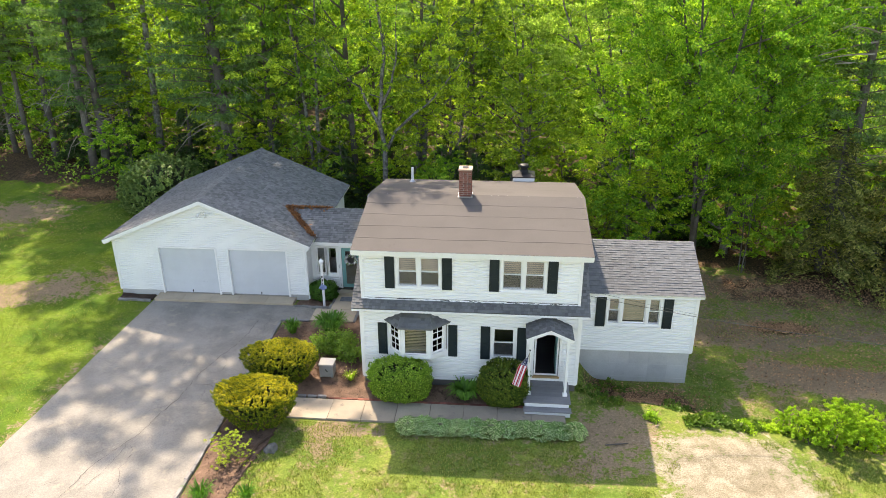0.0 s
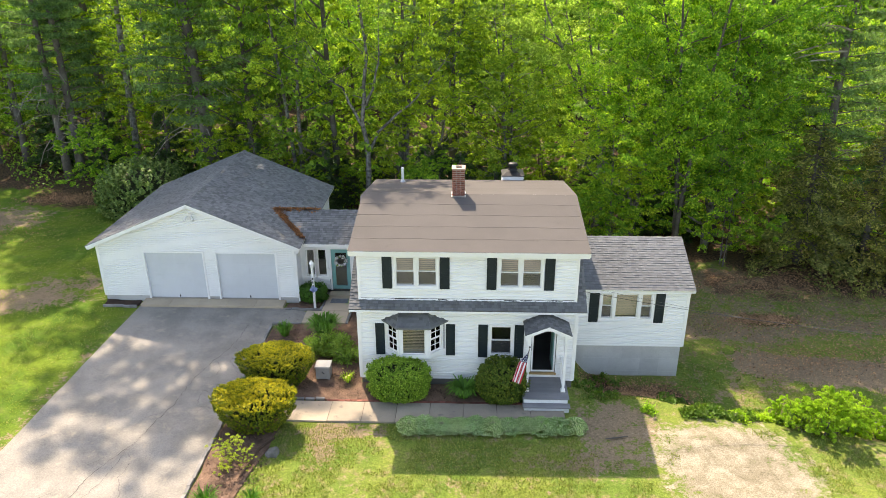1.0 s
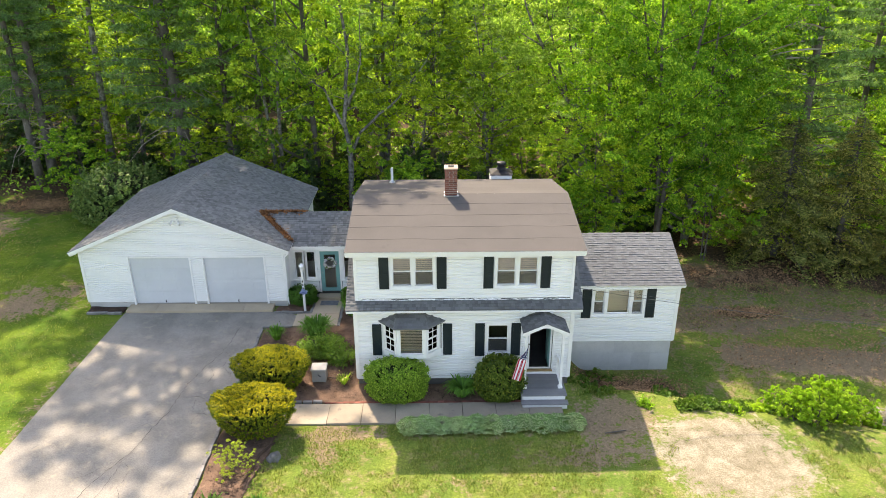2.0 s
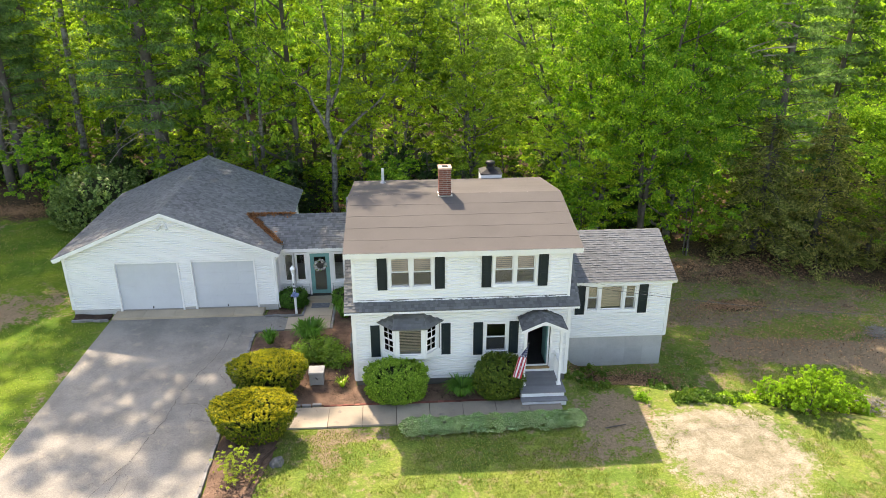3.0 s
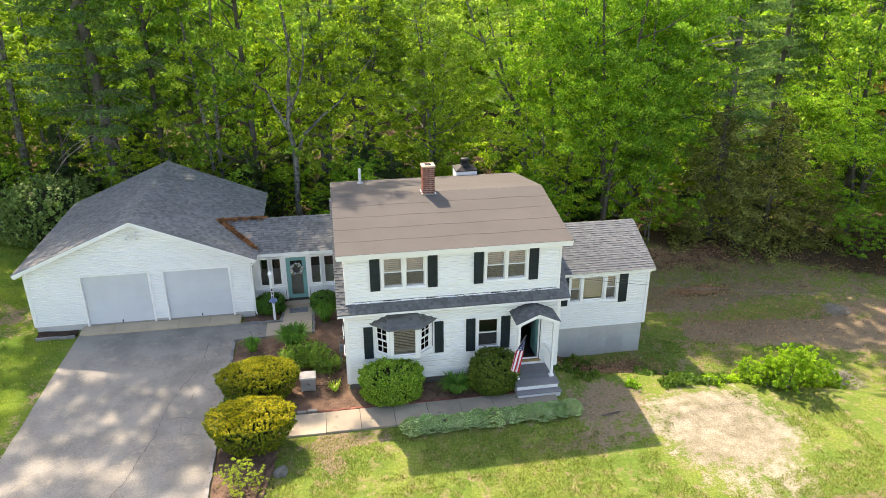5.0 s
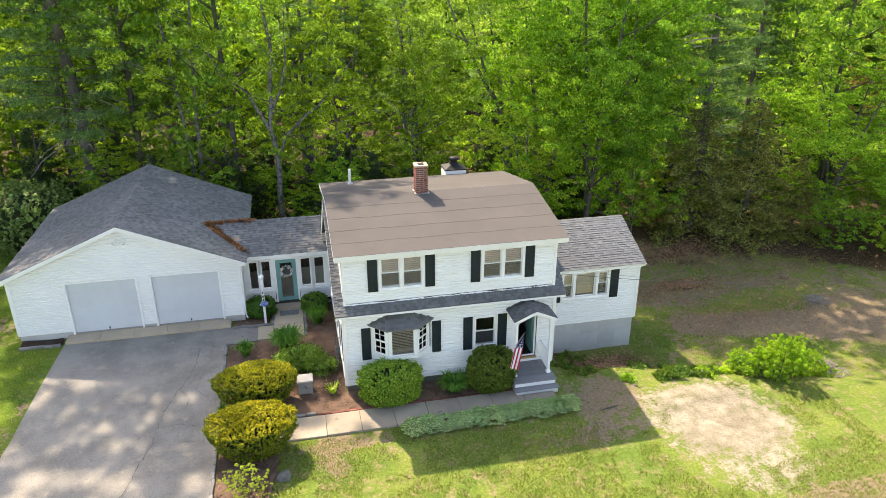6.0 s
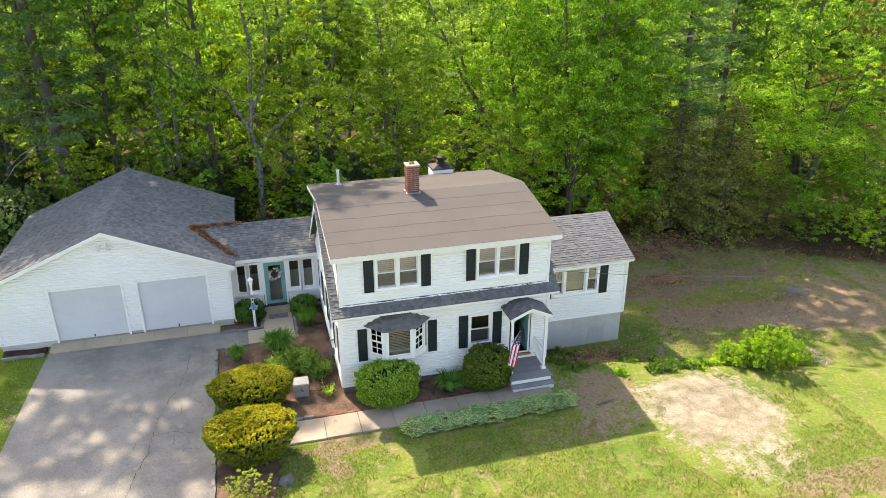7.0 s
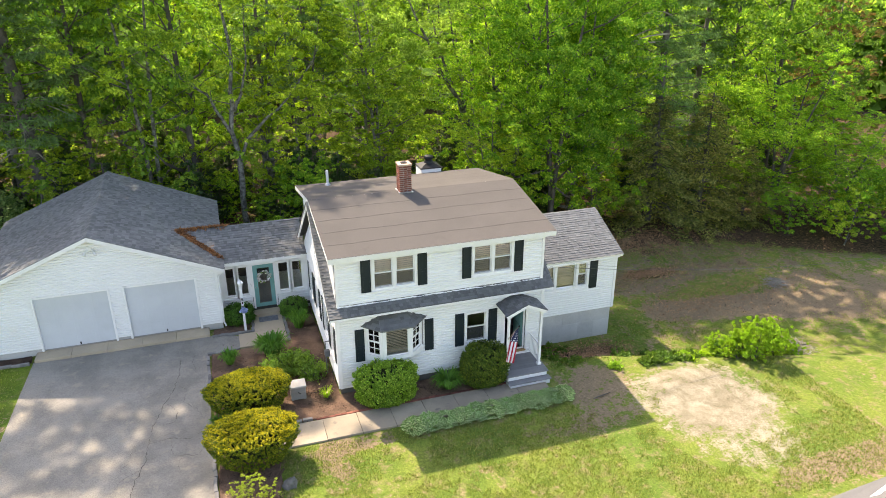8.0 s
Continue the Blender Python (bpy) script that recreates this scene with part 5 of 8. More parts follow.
for h in doors:
    bm = bmesh.new()
    gf.box(bm, h[0] - 0.07, h[0] + 0.005, -0.1, 0.055, 0.15, h[3] + 0.07)
    gf.box(bm, h[1] - 0.005, h[1] + 0.07, -0.1, 0.055, 0.15, h[3] + 0.07)
    gf.box(bm, h[0] + 0.005, h[1] - 0.005, -0.1, 0.054, h[3] - 0.005, h[3] + 0.07)
    gd = part("garage_door", bm, TRIM, garage, "white panelled sectional garage door, closed")
    for j in range(4):
        z0 = h[2] + 0.03 + j * (h[3] - h[2] - 0.03) / 4
        z1 = z0 + (h[3] - h[2] - 0.03) / 4 - 0.004
        bm = bmesh.new()
        pw = (h[1] - h[0]) / 4
        ss = [h[0]] + [v for q in range(4) for v in (h[0] + q * pw + 0.07, h[0] + (q + 1) * pw - 0.07)] + [h[1]]
        zs = [z0, z0 + 0.09, z1 - 0.08, z1]
        gv = [[bm.verts.new(gf.at(sv, -0.06, zv)) for sv in ss] for zv in zs]
        inner = []
        for a in range(3):
            for b in range(9):
                f = bm.faces.new((gv[a][b], gv[a][b + 1], gv[a + 1][b + 1], gv[a + 1][b]))
                if a == 1 and b % 2:
                    inner.append(f)
        rim = [e for e in bm.edges if e.is_boundary]
        for g in bmesh.ops.extrude_edge_only(bm, edges=rim)["geom"]:
            if isinstance(g, bmesh.types.BMVert):
                g.co.y += 0.04
        for f in inner:
            bmesh.ops.inset_individual(bm, faces=[f], thickness=0.025, depth=0.0)
            for v in f.verts:
                v.co.y -= 0.005
        part("door_panel", bm, DOORWHITE, gd)
    bm = bmesh.new()
    gf.box(bm, (h[0] + h[1]) / 2 - 0.02, (h[0] + h[1]) / 2 + 0.02, -0.06, -0.03, h[2] + 0.06, h[2] + 0.16)
    part("handle", bm, BLACKMETAL, gd, "black pull handle")
    bm = bmesh.new()
    gf.box(bm, h[0], h[1], -0.09, -0.05, h[2] - 0.01, h[2] + 0.028)
    part("bottom_seal", bm, BOXMAT, gd)
glen = math.hypot(4.76, 4.76 * GK)
for sgn in (1, -1):
    xe = GRX - 4.76 * sgn
    o = (xe, 37.1, 2.83) if sgn > 0 else (xe, 28.4, 2.83)
    sl = Slope(o, (0, -sgn, 0), (sgn, 0, GK))
    bm = bmesh.new()
    sl.slab(bm, 0, 8.7, 0, glen, -0.1, 0)
    rf = part("roof", bm, SHINGLE, garage, "blue-grey architectural shingle roof")
    shingles("shingles", sl, 8.7, glen, SHINGLE, rf)
    for s in ((8.68, -0.005) if sgn > 0 else (-0.005, 8.68)):
        bm = bmesh.new()
        sl.slab(bm, s, s + 0.025, -0.01, glen, -0.15, -0.006)
        part("rake_board", bm, TRIM, garage)
    bm = bmesh.new()
    sl.slab(bm, 0, 8.7, -0.022, 0.0, -0.17, -0.006)
    part("fascia", bm, TRIM, garage)
    bm = bmesh.new()
    sl.slab(bm, 0.03, 8.67, 0.0, 0.28, -0.2, -0.15)
    sl.slab(bm, 8.35 if sgn > 0 else 0.03, 8.67 if sgn > 0 else 0.35, 0.3, glen, -0.16, -0.11)
    part("soffit", bm, TRIM, garage)
cap = None
bmc = bmesh.new()
y = 28.4
while y < 37.0:
    hexa(bmc, [(GRX - 0.15, y, 4.765), (GRX + 0.15, y, 4.765), (GRX + 0.15, y + 0.2, 4.765), (GRX - 0.15, y + 0.2, 4.765), (GRX - 0.02, y, 4.85), (GRX + 0.02, y, 4.85), (GRX + 0.02, y + 0.2, 4.838), (GRX - 0.02, y + 0.2, 4.838)])
    y += 0.19
part("ridge_cap", bmc, SHINGLE, garage)
# twin floodlight under the peak
fl = thing("floodlight", (-13.15, 28.72, 4.2), "white twin floodlight under the garage peak", "lamp")
bm = bmesh.new()
box(bm, -13.22, -13.08, 28.66, 28.735, 4.2, 4.32)
part("base", bm, TRIM, fl)
for sx in (-1, 1):
    bm = bmesh.new()
    tube(bm, [(-13.15 + sx * 0.05, 28.68, 4.22), (-13.15 + sx * 0.13, 28.6, 4.18), (-13.15 + sx * 0.17, 28.52, 4.11), (-13.15 + sx * 0.2, 28.46, 4.06)], [0.02, 0.03, 0.06, 0.065], 8)
    part("lamp_head", bm, PVC, fl)

apron = thing("apron", (-12.5, 28.4, 0), "tan concrete apron before the garage doors", "apron", kind="structure")
for i in range(5):
    x0 = -15.78 + i * 1.3
    part("slab", soft_box(x0, x0 + 1.292, 28.13, 28.77, -0.1, 0.13 - 0.002 * i, r=0.012), CONCRETE_TAN, apron)


# ---- the breezeway ----
br = thing("breezeway", (-6.8, 31, 0.1), "white glazed breezeway with a teal door", "breezeway")
bf = Face(-8.7, 29.6, 1, 0)
bs = lambda x: x + 8.7
bh = [(bs(-8.42), bs(-8.02), 0.98, 2.3), (bs(-7.9), bs(-7.48), 0.98, 2.3), (bs(-7.27), bs(-6.4), 0.3, 2.32), (bs(-6.22), bs(-5.76), 0.96, 2.3), (bs(-5.63), bs(-5.17), 0.96, 2.3)]
bm = bmesh.new()
wall_solid(bm, bf, 0, 3.77, 0.15, 2.6, 0.14, bh)
part("wall", bm, DARKROOM, br)
bm = bmesh.new()
wall_solid(bm, Face(-4.93, 33.2, -1, 0), 0, 3.77, 0.15, 2.6, 0.14, [])
part("wall", bm, DARKROOM, br)
siding("siding", bf, lambda z: (0, bh[2][0] - 0.1), 0.3, 0.86, [], br)
siding("siding", bf, lambda z: (bh[2][1] + 0.1, 3.77), 0.3, 0.86, [], br)
bm = bmesh.new()
zz = 2.42
bf.box(bm, 0, 3.77, 0.003, 0.03, zz, 2.58)
for a, b in ((0, bh[0][0] - 0.05), (bh[0][1] + 0.05, bh[1][0] - 0.05), (bh[1][1] + 0.05, bh[2][0] - 0.05), (bh[2][1] + 0.05, bh[3][0] - 0.05), (bh[3][1] + 0.05, bh[4][0] - 0.05), (bh[4][1] + 0.05, 3.77)):
    if b > a:
        bf.box(bm, a, b, 0.003, 0.02, 0.86, zz)
bf.box(bm, 0, bh[2][0] - 0.08, 0.02, 0.04, 0.82, 0.9)
bf.box(bm, bh[2][1] + 0.08, 3.77, 0.02, 0.04, 0.82, 0.9)
part("trim", bm, TRIM, br)
for i in (0, 1, 3, 4):
    window(bf, *bh[i], br, double=False, shade=0.0)
part("foundation", one_box(-8.7, -4.95, 29.62, 33.1, -1.2, 0.29), FOUND, br)
bm = bmesh.new()
h = bh[2]
bf.box(bm, h[0] - 0.08, h[0], -0.12, 0.045, 0.28, h[3] + 0.08)
bf.box(bm, h[1], h[1] + 0.08, -0.12, 0.045, 0.28, h[3] + 0.08)
bf.box(bm, h[0], h[1], -0.12, 0.044, h[3], h[3] + 0.08)
door = part("door", bm, TRIM, br, "teal door with a tall glass light")
bm = bmesh.new()
ring(bm, bf, h[0] + 0.005, h[1] - 0.005, 0.31, h[3] - 0.005, 0.15, -0.06, -0.015)
ring(bm, bf, h[0] + 0.15, h[1] - 0.15, 0.46, h[3] - 0.15, 0.03, -0.015, -0.003)
leaf = part("door_leaf", bm, TEAL, door, "teal painted door leaf")
pane(bf, h[0] + 0.17, h[1] - 0.17, 0.48, h[3] - 0.17, -0.03, leaf)
bm = bmesh.new()
lathe(bm, [(0.03, 0), (0.035, 0.02), (0.02, 0.05)], (-7.2, 29.56, 1.25), 8)
part("knob", bm, STEEL, door, "brushed steel knob")
bm = bmesh.new()
bf.box(bm, h[0] - 0.17, h[0] - 0.12, 0.02, 0.05, 1.3, 1.5)
part("doorbell", bm, BLACKMETAL, br, "black doorbell")
brun = 2.05
# unseen sheet added to keep stray light out of the breezeway
part("ceiling_board", one_box(-8.68, -4.96, 29.75, 33.05, 2.42, 2.48), INSIDE, br)
BK = 0.9 / 2.05
for sgn in (1, -1):
    ln = math.hypot(brun, 0.9)
    if sgn > 0:
        sl = Slope((-8.45, 29.35, 2.66), (1, 0, 0), (0, 1, BK))
        lf = lambda r: 0.0 - 1.72 * r / ln
        rt = lambda r: 3.5
        ends = (0, 3.5, -1.72, 3.5)
    else:
        sl = Slope((-4.0, 33.45, 2.66), (-1, 0, 0), (0, -1, BK))
        lf = lambda r: 0.0
        rt = lambda r: 4.45 + 1.72 * r / ln
        ends = (0, 4.45, 0, 6.17)
    bm = bmesh.new()
    sl.slab(bm, ends[0], ends[1], 0, ln, -0.1, 0, ends[2], ends[3])
    rf = part("roof", bm, SHINGLE, br, "grey shingle roof with pine needles in its valley")
    shingles("shingles", sl, 3.5, ln, SHINGLE, rf, lf, rt)
bm = bmesh.new()
box(bm, -8.45, -4.95, 29.33, 29.355, 2.5, 2.66)
box(bm, -8.45, -4.95, 29.355, 29.6, 2.5, 2.53)
part("fascia", bm, TRIM, br)

# the entry step, the walks and their edging
walkway = thing("entry_walk", (-7.2, 27.8, 0), "tan concrete entry walk with a step", "walkway", kind="structure")
part("step", soft_box(-7.4, -6.3, 29.2, 29.58, -0.05, 0.2, r=0.012), CONCRETE_TAN, walkway)
part("slab", soft_box(-7.5, -6.28, 27.9, 29.2, -0.1, 0.07, r=0.01), CONCRETE_TAN, walkway)
part("slab", soft_box(-8.16, -6.28, 26.8, 27.89, -0.1, 0.062, r=0.01), CONCRETE_TAN, walkway)
front_walk = thing("front_walk", (-2.5, 20.6, 0), "grey concrete slab walk along the house front", "walkway", kind="structure")
x, k = -7.36, 0
while x < 2.0:
    wd = 1.16 if k else 1.55
    bm = soft_box(-wd / 2, wd / 2, -0.57, 0.57, -0.14, 0.045, r=0.012)
    s = part("slab", bm, CONCRETE, front_walk)
    s.matrix_basis = Matrix.Translation((x + wd / 2, 20.57, 0.006 * (k % 3))) @ Matrix.Rotation(random.uniform(-0.012, 0.012), 4, "Z") @ Matrix.Rotation(random.uniform(-0.008, 0.008), 4, "X")
    x += wd + 0.011
    k += 1
part("joint_fill", one_box(-7.35, 1.95, 20.02, 21.12, -0.14, 0.034), MULCH_DARK, front_walk, "soil in the joints")
edging = thing("brick_edging", (-3, 21.2, 0), "low red brick edging beside the walk", "edging", kind="structure")
bm = soft_box(-0.1, 0.1, -0.045, 0.045, -0.04, 0.035, r=0.006)
eb_me = bpy.data.meshes.new("brick")
bm.to_mesh(eb_me)
bm.free()
eb_me.materials.append(BRICK)
x = -5.9
while x < 0.9:
    ob = link("brick", eb_me, None, edging)
    ob.matrix_basis = Matrix.Translation((x, 21.2 + random.uniform(-0.012, 0.012), 0.028 + random.uniform(-0.012, 0.008))) @ Matrix.Rotation(random.uniform(-0.06, 0.06), 4, "Z")
    x += 0.212
curb = thing("stone_curb", (-9.35, 22, 0), "grey granite block edging of the beds", "curb", kind="structure")
bm = soft_box(-0.16, 0.16, -0.055, 0.055, -0.08, 0.07, r=0.014)
cb_me = bpy.data.meshes.new("curb_stone")
bm.to_mesh(cb_me)
bm.free()
cb_me.materials.append(mat("curb_granite", (0.24, 0.232, 0.222), (0.185, 0.178, 0.172), 2, 40, 0.9, 0.2, 0.5, 0.006, obrand=0.2))


def curb_line(a, b):
    a, b = Vector((*a, 0)), Vector((*b, 0))
    n = max(1, round((b - a).length / 0.335))
    ang = math.atan2((b - a).y, (b - a).x)
    for i in range(n):
        p = a.lerp(b, (i + 0.5) / n)
        ob = link("curb_stone", cb_me, None, curb)
        ob.matrix_basis = Matrix.Translation((p.x + random.uniform(-0.015, 0.015), p.y + random.uniform(-0.015, 0.015), float(height(p.x, p.y)) + 0.035 + random.uniform(-0.012, 0.012))) @ Matrix.Rotation(ang + random.uniform(-0.05, 0.05), 4, "Z")


curb_line((-9.36, 14.0), (-9.36, 20.9))
curb_line((-9.38, 24.4), (-9.4, 26.5))
curb_line((-9.4, 26.68), (-8.2, 26.75))
curb_line((-9.2, 28.08), (-7.62, 28.02))
curb_line((-7.56, 28.0), (-7.5, 29.2))
curb_line((-6.2, 29.3), (-6.2, 26.75))
curb_line((-7.2, 21.27), (-6.1, 21.27))
curb_line((-17.5, 28.1), (-15.95, 28.12))

# ---- plants ----
RNG = np.random.RandomState(7)


def leaves(name, c, size, material, parent, normal=None, aspect=1.5, up=0.0, label="", tri=False, rng=RNG):
    """Many small leaves at the places c, each a pointed blade turned its own way."""
    c = np.asarray(c, dtype=float)
    n = len(c)
    d = rng.normal(size=(n, 3))
    if normal is not None:
        d = d * 0.75 + np.asarray(normal)
    d[:, 2] += up
    d /= np.linalg.norm(d, axis=1)[:, None] + 1e-9
    r = rng.normal(size=(n, 3))
    u = np.cross(d, r)
    u /= np.linalg.norm(u, axis=1)[:, None] + 1e-9
    v = np.cross(d, u)
    s = (np.asarray(size) * rng.uniform(0.6, 1.35, n))[:, None]
    if tri:
        vv = np.stack([c - u * s * 0.5 * aspect, c + u * s * 0.35 * aspect + v * s * 0.5, c + u * s * 0.35 * aspect - v * s * 0.5], 1).reshape(-1, 3)
        f = np.arange(n * 3).reshape(-1, 3)
    else:
        vv = np.stack([c - u * s * 0.5 * aspect, c + v * s * 0.42, c + u * s * 0.5 * aspect, c - v * s * 0.42], 1).reshape(-1, 3)
        f = np.arange(n * 4).reshape(-1, 4)
    mesh = bpy.data.meshes.new(name)
    k = f.shape[1]
    mesh.vertices.add(len(vv))
    mesh.vertices.foreach_set("co", vv.astype(np.float32).ravel())
    mesh.loops.add(f.size)
    mesh.loops.foreach_set("vertex_index", f.astype(np.int32).ravel())
    mesh.polygons.add(len(f))
    mesh.polygons.foreach_set("loop_start", np.arange(0, f.size, k, dtype=np.int32))
    mesh.update()
    mesh.validate()
    return link(name, mesh, material, parent, label)


def blob(n, centre, radii, rng=RNG, inner=0.55):
    """Random places in an uneven ellipsoid, denser at its skin."""
    d = rng.normal(size=(n, 3))
    d /= np.linalg.norm(d, axis=1)[:, None]
    r = inner + (1 - inner) * rng.rand(n) ** 0.6
    return np.asarray(centre) + d * np.asarray(radii) * r[:, None], d


def tree(name, label, seed, tall, crown, base, trunk_r, n_leaf, size, material, bark, limbs=9, stems=1, tri=False, spread=0.9, clump=1.0):
    """A broad-leaved tree at the origin: bent stems, limbs, and a crown of leaf clumps with gaps."""
    rnd = random.Random(seed)
    rng = np.random.RandomState(seed)
    t = thing(name, (0, 0, 0), label, "tree", "trees of the wood")
    bm = bmesh.new()
    ends = []
    for st in range(stems):
        lean = Vector((rnd.uniform(-1, 1), rnd.uniform(-1, 1), 0)) * (0.06 if stems == 1 else 0.16) * tall
        pts, p = [], Vector((rnd.uniform(-0.2, 0.2) * (stems > 1), rnd.uniform(-0.2, 0.2) * (stems > 1), -0.3))
        for i in range(9):
            f = i / 8
            pts.append(p + lean * f ** 1.4 + Vector((math.sin(f * 5 + seed + st) * 0.12, math.cos(f * 4 + seed) * 0.12, f * tall * 0.93)))
        rad = [trunk_r * (1.25 if i == 0 else 1) * (1 - 0.86 * i / 8) / math.sqrt(stems) ** 0.5 for i in range(9)]
        tube(bm, pts, rad, 8)
        nl = limbs // stems
        for q in range(nl):
            f = base / tall + (0.97 - base / tall) * (q + rnd.random()) / nl
            i = min(7, int(f * 8))
            a = pts[i].lerp(pts[i + 1], f * 8 - i)
            ang = q * 2.4 + rnd.uniform(-0.5, 0.5)
            reach = crown * spread * (0.45 + 0.6 * math.sin(math.pi * min(1, max(0.12, (f - base / tall) / (1 - base / tall) * 0.85 + 0.15)))) * rnd.uniform(0.7, 1.1)
            d = Vector((math.cos(ang), math.sin(ang), 0))
            rise = reach * rnd.uniform(0.35, 0.9)
            lp = [a, a + d * reach * 0.35 + Vector((0, 0, rise * 0.25)), a + d * reach * 0.7 + Vector((rnd.uniform(-.3, .3), rnd.uniform(-.3, .3), rise * 0.65)), a + d * reach + Vector((0, 0, rise))]
            r0 = rad[i] * 0.5
            tube(bm, lp, [r0, r0 * 0.7, r0 * 0.45, r0 * 0.15], 5)
            ends.append((lp[3], reach * 0.42))
            ends.append((lp[2], reach * 0.4))
            ends.append((lp[1].lerp(lp[2], 0.5) + Vector((rnd.uniform(-1, 1), rnd.uniform(-1, 1), rnd.uniform(-0.4, 0.5))) * reach * 0.3, reach * 0.32))
            side = Vector((-d.y, d.x, 0)) * rnd.choice((-1, 1)) * reach * 0.5
            tw = lp[2] + side + Vector((0, 0, rnd.uniform(0, 0.6)))
            tube(bm, [lp[1], lp[1].lerp(tw, 0.5) + Vector((0, 0, 0.15)), tw], [r0 * 0.45, r0 * 0.3, r0 * 0.1], 4)
            ends.append((tw, reach * 0.38))
        ends.append((pts[8], crown * 0.35))
    tr = part("trunk", bm, bark, t)
    for f in tr.data.polygons:
        f.use_smooth = True
    tot = sum(e[1] ** 2 for e in ends)
    cs, ns = [], []
    for p, r in ends:
        k = max(30, int(n_leaf * r * r / tot))
        sub = max(3, k // 64)
        for q in range(sub):
            o = rng.normal(size=3) * np.array((0.58, 0.58, 0.4)) * r * 1.1
            rr = r * rng.uniform(0.2, 0.42) * clump
            c, d = blob(k // sub, np.array(p) + o, (rr, rr, rr * 0.3), rng, 0.1)
            # the spray droops towards its rim
            c[:, 2] -= 0.5 * rr * (np.hypot(c[:, 0] - p[0] - o[0], c[:, 1] - p[1] - o[1]) / rr) ** 2
            cs.append(c)
    c = np.concatenate(cs)
    leaves("crown", c, size, material, t, None, 1.5, 0.45, tri=tri, rng=rng)
    return t


def limb_tree(name, label, seed, at, stems, n_leaf, size, material, bark, start=0.35, clump=0.45, top=()):
    """A tree of given stems, each a list of points with its radius at the foot; leaf sprays hang along their upper parts and at the places of top."""
    rnd = random.Random(seed)
    rng = np.random.RandomState(seed)
    t = thing(name, at, label, "tree", "trees of the wood")
    spots = []
    for pts, r0 in stems:
        bm = bmesh.new()
        pts = [Vector(p) for p in pts]
        fine = []
        for i in range(len(pts) - 1):
            for q in range(3):
                j = Vector((rnd.uniform(-1, 1), rnd.uniform(-1, 1), 0)) * (0.05 if fine else 0)
                fine.append(pts[i].lerp(pts[i + 1], q / 3) + j)
        fine.append(pts[-1])
        n = len(fine)
        rad = [r0 * (1 - 0.85 * (i / (n - 1)) ** 0.9) * rnd.uniform(0.9, 1.1) for i in range(n)]
        tube(bm, fine, rad, 8)
        for i in range(int(n * start), n):
            for q in range(2):
                a = rnd.uniform(0, 6.28)
                ln = rnd.uniform(0.5, 1.7)
                e = fine[i] + Vector((math.cos(a) * ln, math.sin(a) * ln, rnd.uniform(0.0, 0.8) * ln))
                tube(bm, [fine[i], fine[i].lerp(e, 0.5) + Vector((0, 0, 0.12)), e], [rad[i] * 0.35, rad[i] * 0.25, 0.006], 4)
                spots.append((e, clump))
        ob = part("stem", bm, bark, t)
        for f in ob.data.polygons:
            f.use_smooth = True
    for x, y, z, r in top:
        for q in range(14):
            spots.append((Vector((x, y, z)) + Vector((rnd.gauss(0, 0.6), rnd.gauss(0, 0.6), rnd.gauss(0, 0.3))) * r, clump * 1.2))
    cs = []
    for p, r in spots:
        rr = r * rng.uniform(0.6, 1.3)
        c, d = blob(max(6, n_leaf // len(spots)), np.array(p), (rr, rr, rr * 0.35), rng, 0.1)
        cs.append(c)
    leaves("crown", np.concatenate(cs), size, material, t, None, 1.5, 0.7, tri=True, rng=rng)
    return t


